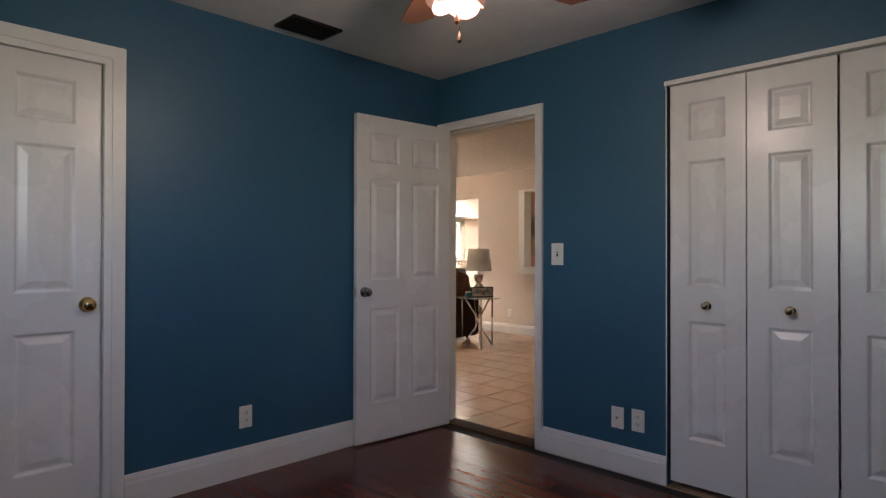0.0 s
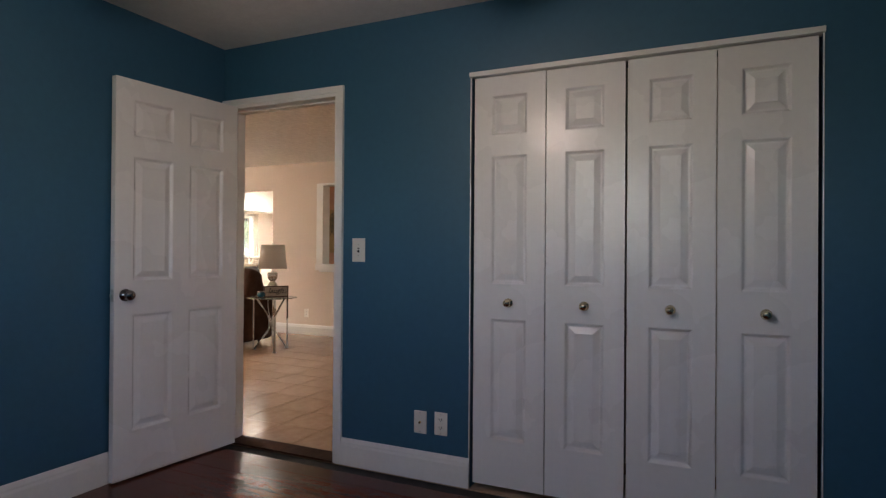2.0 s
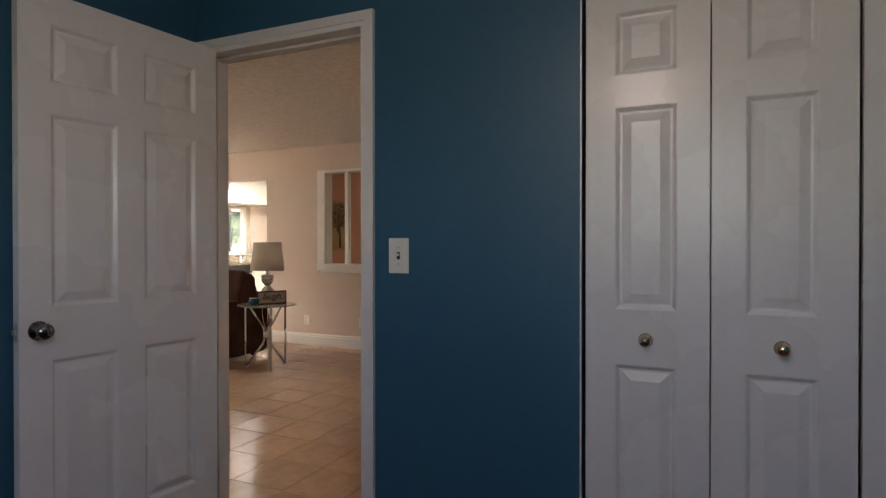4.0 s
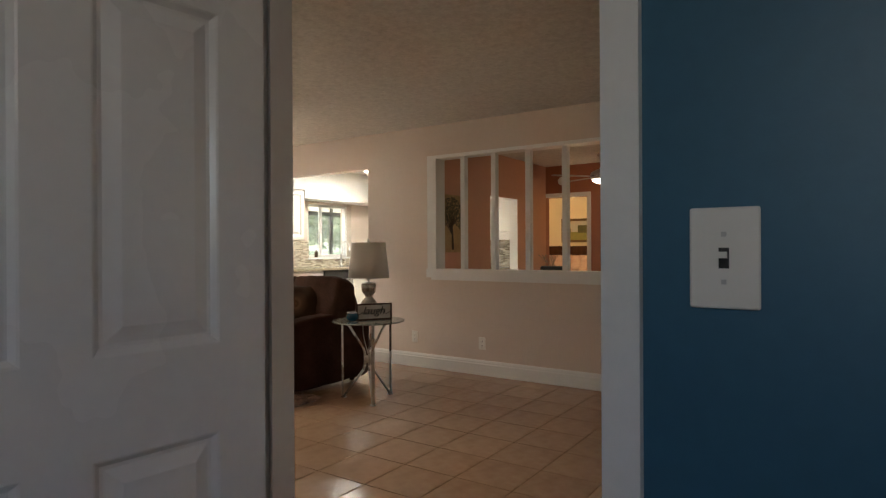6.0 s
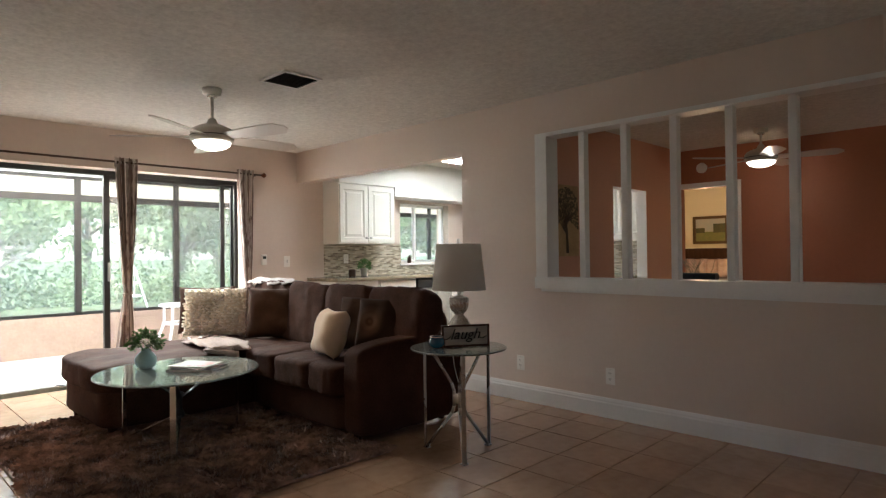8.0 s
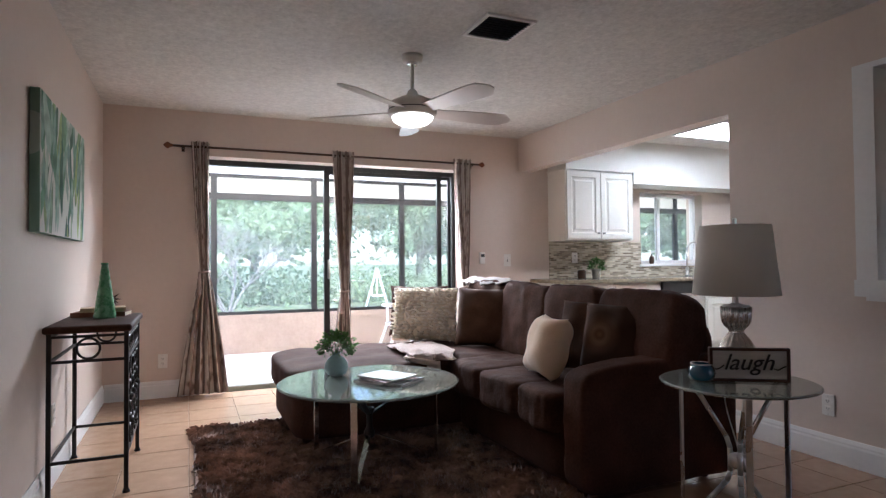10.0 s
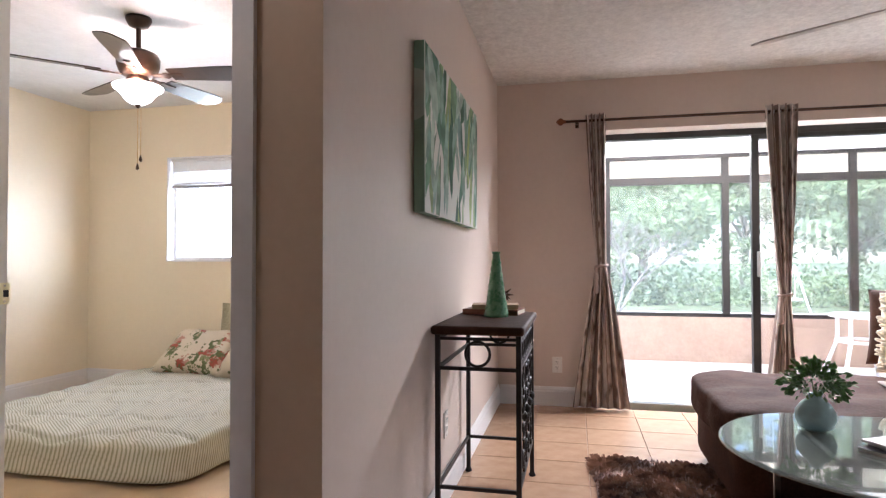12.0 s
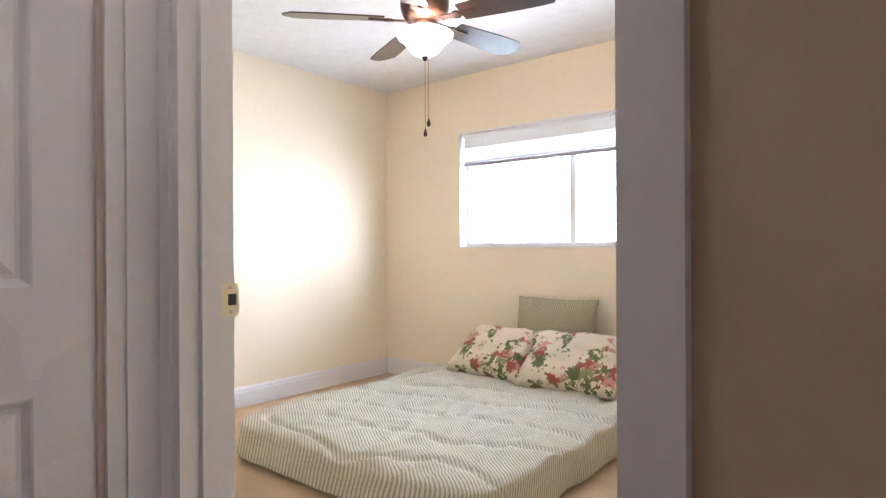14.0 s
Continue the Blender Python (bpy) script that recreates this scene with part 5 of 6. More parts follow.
# table lamp
LP = thing("table_lamp", (-4.75, 5.85, 0.624), "table lamp with a fluted mercury glass base and linen shade", "lamp")
M_MERC = mat("mercury_glass", (0.66, 0.62, 0.57), 0.24, 0.9, col2=(0.46, 0.42, 0.38), scale=20, fine=70)
part("base", turned(((0.064, 0.0), (0.070, 0.015), (0.072, 0.045), (0.070, 0.080), (0.060, 0.115), (0.044, 0.145), (0.030, 0.163), (0.025, 0.173), (0.030, 0.184), (0.042, 0.197), (0.050, 0.214), (0.053, 0.240), (0.054, 0.276)), 96, flutes=16, depth=0.13), M_MERC, LP, smooth=True)
part("cap", turned(((0.052, 0.275), (0.052, 0.282), (0.030, 0.285), (0.010, 0.292), (0.010, 0.34)), 28), M_STEEL, LP)
bm = bmesh.new()
seg = 56
rings = [[bm.verts.new((r * math.cos(2 * math.pi * i / seg), r * math.sin(2 * math.pi * i / seg), z)) for i in range(seg)] for r, z in ((0.168, 0.325), (0.138, 0.612))]
for i in range(seg):
    bm.faces.new((rings[0][i], rings[0][(i + 1) % seg], rings[1][(i + 1) % seg], rings[1][i]))
sh = part("shade", bm, M_SHADE, LP, "off-white tapered linen drum shade", smooth=True)
so = sh.modifiers.new("thickness", "SOLIDIFY")
so.thickness = 0.003
part("finial", turned(((0.004, 0.60), (0.010, 0.612), (0.010, 0.640), (0.006, 0.644)), 14), M_STEEL, LP)
part("harp", bars([((0, 0, 0.30), (0, 0.0, 0.60)), ((-0.137, 0, 0.606), (0.137, 0, 0.606)), ((0, -0.137, 0.606), (0, 0.137, 0.606))], 0.002, 6), M_STEEL, LP)
cu = bpy.data.curves.new("cord", "CURVE")
cu.dimensions, cu.bevel_depth = "3D", 0.003
sp = cu.splines.new("BEZIER")
sp.bezier_points.add(4)
for bp, co in zip(sp.bezier_points, ((-0.06, 0.02, 0.01), (-0.20, 0.16, 0.0), (-0.235, 0.19, -0.16), (-0.20, 0.24, -0.45), (-0.26, 0.30, -0.615))):
    bp.co = co
    bp.handle_left_type = bp.handle_right_type = "AUTO"
cu.materials.append(M_PLATE)
cd = new("cord", cu)
cd.parent = LP

# sign, lettered in a flowing hand
SG = thing("wooden_sign", (-4.615, 5.755, 0.624), "small dark-framed pale wooden sign with raised lettering", "sign", rz=58)
part("board", boxes((-0.135, 0.135, -0.004, 0.004, 0.008, 0.120)), mat("pale_washed_wood", (0.56, 0.49, 0.42), 0.9, col2=(0.44, 0.38, 0.32), stretch=(1, 1, 12), scale=6), SG)
part("frame", boxes((-0.146, 0.146, -0.012, 0.012, 0.0, 0.010), (-0.146, 0.146, -0.012, 0.012, 0.118, 0.128), (-0.146, -0.135, -0.012, 0.012, 0.010, 0.118), (0.135, 0.146, -0.012, 0.012, 0.010, 0.118)), M_TOPWOOD, SG)
tx = bpy.data.curves.new("lettering", "FONT")
tx.body, tx.size, tx.extrude, tx.align_x, tx.shear = "laugh", 0.088, 0.003, "CENTER", 0.35
tx.materials.append(M_IRON)
lt = new("lettering", tx)
lt.parent = SG
lt.matrix_local = pose(-0.005, -0.007, 0.045, 90, 0, 0)
for pts_ in (((-0.132, 0.050), (-0.120, 0.046), (-0.105, 0.052), (-0.092, 0.062)), ((0.088, 0.050), (0.104, 0.046), (0.118, 0.054), (0.132, 0.060))):
    sw_ = bpy.data.curves.new("swash", "CURVE")
    sw_.dimensions, sw_.bevel_depth = "3D", 0.0025
    sp = sw_.splines.new("BEZIER")
    sp.bezier_points.add(3)
    for bp, (a_, b_) in zip(sp.bezier_points, pts_):
        bp.co = (a_, -0.007, b_)
        bp.handle_left_type = bp.handle_right_type = "AUTO"
    sw_.materials.append(M_IRON)
    ob = new("swash", sw_)
    ob.parent = SG
CH = thing("candle_holder", (-4.70, 5.60, 0.624), "round teal glass candle holder on the side table", "candle holder")
part("bowl", turned(((0.028, 0.0), (0.044, 0.010), (0.052, 0.032), (0.046, 0.055), (0.038, 0.064), (0.042, 0.068), (0.036, 0.066), (0.034, 0.05)), 32), mat("teal_glass", (0.006, 0.05, 0.095), 0.05, col2=(0.012, 0.08, 0.13), coat=1.0), CH, smooth=True)
part("rim", ring_bar((0, 0, 0.067), 0.039, 0.003, "z", 28, 6), M_STEEL, CH)

# ---- kitchen ----
def cab_door(parent, w, h, at, hinge_side, rz=90.0):
    """A raised-panel cabinet door whose face looks along +x of the room."""
    ob = part("cabinet_door", panelled(w, h, 0.02, ((0.055, w - 0.055),), ((0.055, h - 0.055),)), M_CAB, parent)
    ob.matrix_local = pose(*at, 0, 0, rz)
    bm = bmesh.new()
    knob(bm, (0.03 if hinge_side > 0 else w - 0.03, 0.0, 0.06 if h > 0.6 else h - 0.06), (0, -1, 0), 0.013)
    kb = part("knob", bm, M_STEEL, ob, "small nickel knob", smooth=True)
    return ob


UC = thing("upper_cabinet", (-8.39, 7.33, 1.31), "white raised-panel kitchen wall cabinet with two doors", "cabinet")
part("body", boxes((0, 0.32, 0, 0.87, 0, 0.735)), M_CAB, UC)
part("crown", boxes((0, 0.355, -0.012, 0.882, 0.735, 0.752)), M_CAB, UC)
cab_door(UC, 0.42, 0.70, (0.342, 0.01, 0.018), -1)
cab_door(UC, 0.42, 0.70, (0.342, 0.44, 0.018), 1)
solid("kitchen_bulkhead", boxes((-8.39, -8.05, 7.33, 10.05, 2.063, H), (-8.39, -8.05, 8.21, 10.05, 1.93, 2.063)), M_KITCHEN, "white bulkhead above the kitchen cabinets", "bulkhead")
for k in range(4):
    y0 = 7.10 + 0.62 * k
    if k == 2:
        continue
    BC = thing("base_cabinet", (-8.39, y0, 0.0), "white raised-panel kitchen base cabinet", "cabinet", "kitchen base cabinets")
    part("body", boxes((0, 0.58, 0.0, 0.615, 0.10, 0.87), (0, 0.50, 0.0, 0.615, 0.0, 0.10)), M_CAB, BC)
    cab_door(BC, 0.58, 0.55, (0.602, 0.017, 0.12), -1)
    dr = part("drawer_front", soft_box(0.58, 0.602, 0.017, 0.598, 0.70, 0.85, 0.004, 1), M_CAB, BC)
    bm = bmesh.new()
    knob(bm, (0.602, 0.307, 0.775), (1, 0, 0), 0.013)
    part("knob", bm, M_STEEL, dr, smooth=True)
DW = thing("dishwasher", (-8.39, 8.34, 0.0), "stainless steel dishwasher under the counter", "dishwasher")
part("body", boxes((0, 0.57, 0.005, 0.610, 0.0, 0.868)), M_DARK, DW)
part("front", soft_box(0.57, 0.60, 0.008, 0.607, 0.10, 0.74, 0.004, 1), M_STEEL, DW)
part("control_panel", soft_box(0.57, 0.605, 0.008, 0.607, 0.745, 0.865, 0.004, 1), M_ALU, DW)
part("handle", bars([((0.635, 0.06, 0.72), (0.635, 0.55, 0.72)), ((0.60, 0.08, 0.72), (0.635, 0.08, 0.72)), ((0.60, 0.53, 0.72), (0.635, 0.53, 0.72))], 0.009, 8), M_STEEL, DW)
solid("worktop", soft_box(-8.386, -7.76, 7.09, 10.04, 0.872, 0.91, 0.006, 2), M_GRANITE, "speckled brown granite kitchen worktop", "worktop", kind="")


def mosaic(along="Y"):
    m = mat("mosaic_splashback", (0.5, 0.4, 0.3), 0.25)
    n, l = m.node_tree.nodes, m.node_tree.links
    p = n["Principled BSDF"]
    co = n.new("ShaderNodeTexCoord")
    sw = n.new("ShaderNodeSeparateXYZ")
    cb = n.new("ShaderNodeCombineXYZ")
    l.new(co.outputs["Object"], sw.inputs[0])
    l.new(sw.outputs[along], cb.inputs["X"])
    l.new(sw.outputs["Z"], cb.inputs["Y"])
    br = n.new("ShaderNodeTexBrick")
    br.inputs["Scale"].default_value = 1.0
    br.inputs["Brick Width"].default_value, br.inputs["Row Height"].default_value, br.inputs["Mortar Size"].default_value = 0.075, 0.018, 0.0014
    br.inputs["Color1"].default_value, br.inputs["Color2"].default_value, br.inputs["Mortar"].default_value = (0.60, 0.52, 0.40, 1), (0.12, 0.085, 0.055, 1), (0.45, 0.42, 0.36, 1)
    br.inputs["Bias"].default_value = -0.1
    l.new(cb.outputs[0], br.inputs["Vector"])
    l.new(br.outputs["Color"], p.inputs["Base Color"])
    return m


solid("splashback", boxes((-8.39, -8.38, 7.335, 8.59, 0.91, 1.31), (-8.39, -8.38, 8.59, 10.04, 0.91, 1.04)), mosaic(), "brown and cream glass mosaic splashback", "splashback")


def window(name, label, x0, x1, y0, y1, z0, z1, mull, m_frame, outer=0.04):
    """A sliding window set in a wall across x, its panes in the plane between x0 and x1."""
    th = thing(name, ((x0 + x1) / 2, y0, z0), label, "window", kind="structure")
    w, h, d = y1 - y0, z1 - z0, (x1 - x0) / 2
    part("window_frame", boxes((-d, d, 0, outer, 0, h), (-d, d, w - outer, w, 0, h), (-d, d, outer, w - outer, 0, outer), (-d, d, outer, w - outer, h - outer, h), *[(-d * 0.7, d * 0.7, mm - 0.022, mm + 0.022, outer, h - outer) for mm in mull]), m_frame, th)
    edges = [outer] + [e for mm in mull for e in (mm - 0.022, mm + 0.022)] + [w - outer]
    for a, b in zip(edges[::2], edges[1::2]):
        g = part("pane", boxes((-0.002, 0.002, a, b, outer, h - outer)), M_GLASS, th)
        g.visible_shadow = False
    return th


M_VINYL = mat("white_vinyl", (0.80, 0.80, 0.79), 0.4)
wk = window("window_kitchen", "white vinyl sliding kitchen window", -8.56, -8.50, 8.59, 9.555, 1.055, 1.895, (0.385,), M_VINYL)
part("window_sill", soft_box(-0.03, 0.17, -0.02, 1.01, -0.03, -0.002, 0.004, 1), M_TRIM, wk)
FA = thing("kitchen_tap", (-8.24, 9.15, 0.91), "tall brushed nickel gooseneck kitchen tap", "tap")
part("base", turned(((0.028, 0), (0.028, 0.012), (0.018, 0.02), (0.018, 0.10)), 18), M_STEEL, FA, smooth=True)
pts = [(0, 0, 0.10), (0, 0, 0.30)] + [(0.09 - 0.09 * math.cos(radians(a)), 0.0, 0.30 + 0.09 * math.sin(radians(a))) for a in range(15, 181, 15)] + [(0.18, 0, 0.22)]
part("spout", bars(list(zip(pts, pts[1:])), 0.011, 10), M_STEEL, FA, smooth=True)
part("lever", bars([((0, 0.018, 0.07), (0.02, 0.09, 0.10))], 0.007, 8), M_STEEL, FA)
KP = thing("potted_plant", (-8.16, 7.78, 0.91), "small green herb plant in a metal pot on the worktop", "plant")
part("pot", turned(((0.040, 0.0), (0.050, 0.09), (0.054, 0.10), (0.048, 0.10), (0.044, 0.085)), 24), M_STEEL, KP, smooth=True)
bush(KP, 360, 0.09, 0.08, 0.13, 0.028, M_HOUSELEAF, 9)
BX = thing("kitchen_canister", (-8.20, 7.62, 0.91), "small dark kitchen canister on the worktop", "canister")
part("body", turned(((0.04, 0.0), (0.045, 0.01), (0.045, 0.08), (0.03, 0.09)), 20), M_BRONZE, BX)
SB = thing("soap_bottle", (-8.44, 8.80, 1.053), "small dark soap dispenser on the window sill", "soap bottle")
part("bottle", turned(((0.025, 0.0), (0.03, 0.02), (0.028, 0.08), (0.010, 0.10), (0.010, 0.12)), 18), M_BRONZE, SB)
part("pump", bars([((0, 0, 0.12), (0, 0, 0.15)), ((0, 0, 0.15), (0.04, 0.01, 0.145))], 0.005, 8), M_STEEL, SB)
plate((-8.38, 7.66, 1.13), "x", 1, "outlet")
KL = thing("ceiling_light_panel", (-7.15, 8.62, H), "bright flush rectangular kitchen ceiling light", "ceiling light")
part("diffuser", boxes((-0.28, 0.28, -0.42, 0.42, -0.06, -0.008)), M_PANEL, KL, "glowing white diffuser")
part("frame", boxes((-0.31, 0.31, -0.45, -0.42, -0.065, 0), (-0.31, 0.31, 0.42, 0.45, -0.065, 0), (-0.31, -0.28, -0.42, 0.42, -0.065, 0), (0.28, 0.31, -0.42, 0.42, -0.065, 0)), M_TRIM, KL)
# kitchen corner seen through the dining doorway
UC2 = copy_thing(UC, pose(-6.24, 10.05, 1.31, 0, 0, -90))
for x in (-6.60, -5.985):
    copy_thing(BC, pose(x, 10.05, 0.0, 0, 0, -90))
solid("worktop", soft_box(-6.60, -5.365, 9.42, 10.045, 0.872, 0.91, 0.006, 2), M_GRANITE, "speckled brown granite worktop in the kitchen corner", "worktop", kind="")
solid("splashback_north", boxes((-6.60, -5.365, 10.04, 10.05, 0.91, 1.31)), mosaic("X"), "brown and cream glass mosaic splashback", "splashback")

# ---- dining room ----
modern_fan(-4.10, 9.62, "white ceiling fan with a lit bowl in the dining room", (10, 82, 154, 226, 298))
TP = thing("tree_painting", (-5.24, 7.765, 1.14), "bronze and gold painting of a spreading tree", "painting")
part("canvas", soft_box(0.003, 0.035, -0.23, 0.23, 0, 0.65, 0.003, 1), mat("gilded_canvas", (0.46, 0.31, 0.14), 0.6, col2=(0.30, 0.19, 0.08), scale=8, fine=50), TP)
bm = bmesh.new()
rod(bm, (0.037, 0.03, 0.03), (0.037, 0.02, 0.26), 0.016, 8, 0.010)
rnd = random.Random(8)
for k in range(12):
    a = radians(20 + 140 * k / 11)
    rod(bm, (0.037, 0.02, 0.20 + 0.01 * k), (0.037, 0.02 - 0.17 * math.cos(a), 0.30 + 0.20 * math.sin(a)), 0.007, 6, 0.002)
part("painted_tree", bm, mat("dark_gilt", (0.075, 0.045, 0.02), 0.6), TP)
verts, faces = [], []
for _ in range(620):
    a, r = rnd.uniform(-0.5, 3.64), 0.225 * math.sqrt(rnd.random())
    y, z, s = 0.01 - r * math.cos(a), 0.37 + 1.15 * r * math.sin(a), rnd.uniform(0.008, 0.018)
    if abs(y) < 0.22 and z < 0.63:
        k = len(verts)
        verts += [(0.039, y - s, z), (0.039, y, z - s * 0.6), (0.039, y + s, z), (0.039, y, z + s * 0.6)]
        faces.append((k, k + 1, k + 2, k + 3))
me = bpy.data.meshes.new("painted_leaves")
me.from_pydata(verts, [], faces)
me.materials.append(mat("olive_gilt", (0.14, 0.105, 0.035), 0.6, col2=(0.06, 0.042, 0.018), scale=20))
pl = new("painted_leaves", me)
pl.parent = TP
SM = thing("smoke_detector", (-4.975, 10.40, 2.165), "round white smoke detector high on the wall", "smoke detector")
bm = turned(((0.06, 0.0), (0.062, 0.02), (0.045, 0.035), (0.002, 0.037)), 24)
bm.transform(Matrix.Rotation(radians(90), 4, "X"))
part("cover", bm, M_PLATE, SM, smooth=True)
FV = thing("floor_vent", (-2.36, 9.88, 0.002), "dark metal floor register in the tiles", "air vent")
part("grille", soft_box(-0.16, 0.16, -0.10, 0.10, 0, 0.008, 0.003, 1), M_BRONZE, FV)
DT = thing("dining_table", (-4.45, 9.0, 0.0), "dark wooden pedestal dining table", "table")
part("tabletop", turned(((0.44, 0.72), (0.46, 0.735), (0.46, 0.75), (0.44, 0.76)), 40), M_TOPWOOD, DT)
part("pedestal", turned(((0.28, 0.0), (0.28, 0.04), (0.06, 0.08), (0.05, 0.4), (0.08, 0.72)), 24), M_TOPWOOD, DT, smooth=True)
DP = thing("planter", (-4.50, 9.02, 0.76), "dark planter with bare curling twigs on the dining table", "planter")
part("pot", soft_box(-0.17, 0.17, -0.07, 0.07, 0.0, 0.20, 0.02, 2), mat("dark_teal_ceramic", (0.02, 0.035, 0.045), 0.3, coat=0.3), DP)
rnd = random.Random(4)
for k in range(16):
    x0, a = rnd.uniform(-0.13, 0.13), rnd.uniform(-1.0, 1.0)
    b = bmesh.new()
    p0 = Vector((x0, 0, 0.19))
    for j in range(4):
        p1 = p0 + Vector((0.045 * a + rnd.uniform(-0.02, 0.02), rnd.uniform(-0.02, 0.02), 0.055 - 0.012 * j))
        rod(b, p0, p1, 0.004, 5, 0.003)
        p0 = p1
    part("twig", b, M_BARK, DP)

# ---- far bedroom ----
FB = thing("bed", (-6.3, 14.15, 0.0), "made bed with a dark wooden headboard in the far bedroom", "bed")
part("headboard", boxes((-0.80, 0.80, -0.06, 0, 0, 1.12), (-0.84, 0.84, -0.09, 0.0, 1.12, 1.22)), M_TOPWOOD, FB)
bm = cushion(1.55, 2.0, 0.5, 8, 12, 0.01, 2)
bm.transform(Matrix.Translation((0, -1.1, 0.45)))
part("mattress", bm, mat("pale_bedspread", (0.62, 0.52, 0.45), 0.9, col2=(0.5, 0.4, 0.35), scale=6), FB, smooth=True)
for k in range(4):
    pw = thing("bed_pillow", (-6.75 + 0.30 * k, 13.92 - 0.10 * (k % 2), 0.69), "plump pale patterned pillow against the headboard", "pillow", "pillows on the far bed")
    bm = pillow(0.44, 0.36, 0.16, 16, 0.008, k)
    part("cover", bm, mat("pale_pillow", (0.66, 0.52, 0.46), 0.9, col2=(0.45, 0.30, 0.25), scale=9), pw, smooth=True)
    pw.matrix_world = pose(-6.75 + 0.30 * k, 13.92 - 0.10 * (k % 2), 0.69, -15, 0, 0)
LPP = thing("landscape_painting", (-6.27, 14.2, 1.30), "gold-framed landscape painting above the bed", "painting")
part("frame", boxes((-0.31, 0.31, -0.04, 0, 0, 0.05), (-0.31, 0.31, -0.04, 0, 0.45, 0.50), (-0.31, -0.26, -0.04, 0, 0.05, 0.45), (0.26, 0.31, -0.04, 0, 0.05, 0.45)), mat("dark_gold_frame", (0.12, 0.07, 0.025), 0.4, 0.4), LPP)
part("painted_field", boxes((-0.26, 0.26, -0.02, -0.003, 0.05, 0.22)), mat("painted_green", (0.16, 0.20, 0.05), 0.6, col2=(0.30, 0.26, 0.08), scale=6), LPP)
part("painted_sky", boxes((-0.26, 0.26, -0.02, -0.003, 0.22, 0.45)), mat("painted_blue_sky", (0.42, 0.46, 0.48), 0.6, col2=(0.55, 0.50, 0.42), scale=5), LPP)
part("painted_trees", boxes((0.05, 0.26, -0.024, -0.02, 0.20, 0.36), (-0.26, -0.10, -0.024, -0.02, 0.20, 0.29)), mat("painted_dark_trees", (0.05, 0.07, 0.03), 0.6, col2=(0.12, 0.10, 0.03), scale=12), LPP)

# ---- hall ----
# unseen fixture added round the hall's fill lamp
HL = thing("hall_ceiling_light", (-4.75, 2.55, H), "small flush ceiling light, added out of view to brighten the hall recess", "ceiling light")
part("base_plate", turned(((0.10, -0.03), (0.115, -0.02), (0.115, 0.0)), 28), M_FANWHITE, HL)
part("glass_dome", turned(((0.002, -0.095), (0.05, -0.085), (0.085, -0.06), (0.098, -0.03), (0.0, -0.029)), 28), M_BOWL2, HL, "lit frosted glass dome", smooth=True)

# ---- back bedroom ----
classic_fan(-6.70, 1.38, "dark bronze five-blade ceiling fan with a lit glass bowl", (243.9, 315.9, 27.9, 99.9, 171.9), M_BLADE2, M_BRONZE, drop=0.06)
solid("window_reveal", boxes((-8.43, -8.344, 0.300, 0.312, 1.065, 1.955), (-8.43, -8.344, 2.038, 2.05, 1.065, 1.955), (-8.43, -8.344, 0.312, 2.038, 1.943, 1.955), (-8.43, -8.335, 0.312, 2.038, 1.065, 1.078)), M_TRIM, "white painted window reveal", "trim")
wb = window("window_back", "white vinyl sliding window with a raised blind", -8.50, -8.43, 0.30, 2.05, 1.065, 1.955, (0.92,), M_VINYL)
BL = thing("window_blind", (-8.39, 0.32, 1.945), "white aluminium mini blind drawn half up", "blind")
part("headrail", soft_box(-0.014, 0.016, 0.0, 1.71, -0.03, 0.0, 0.003, 1), M_VINYL, BL)
for k in range(15):
    bm = boxes((-0.0125, 0.0125, 0.005, 1.705, -0.0006, 0.0006))
    bm.transform(Matrix.Translation((0, 0, -0.040 - 0.0125 * k)) @ Matrix.Rotation(radians(-62 if k < 6 else -34), 4, "Y"))
    part("slat", bm, M_VINYL, BL)
part("bottom_stack", soft_box(-0.013, 0.013, 0.005, 1.705, -0.252, -0.226, 0.004, 1), mat("grey_blind_stack", (0.42, 0.41, 0.42), 0.5), BL)
for y in (0.16, 0.88, 1.55):
    part("ladder_cord", bars([((0.014, y, -0.03), (0.014, y, -0.24))], 0.0015, 6), M_VINYL, BL)


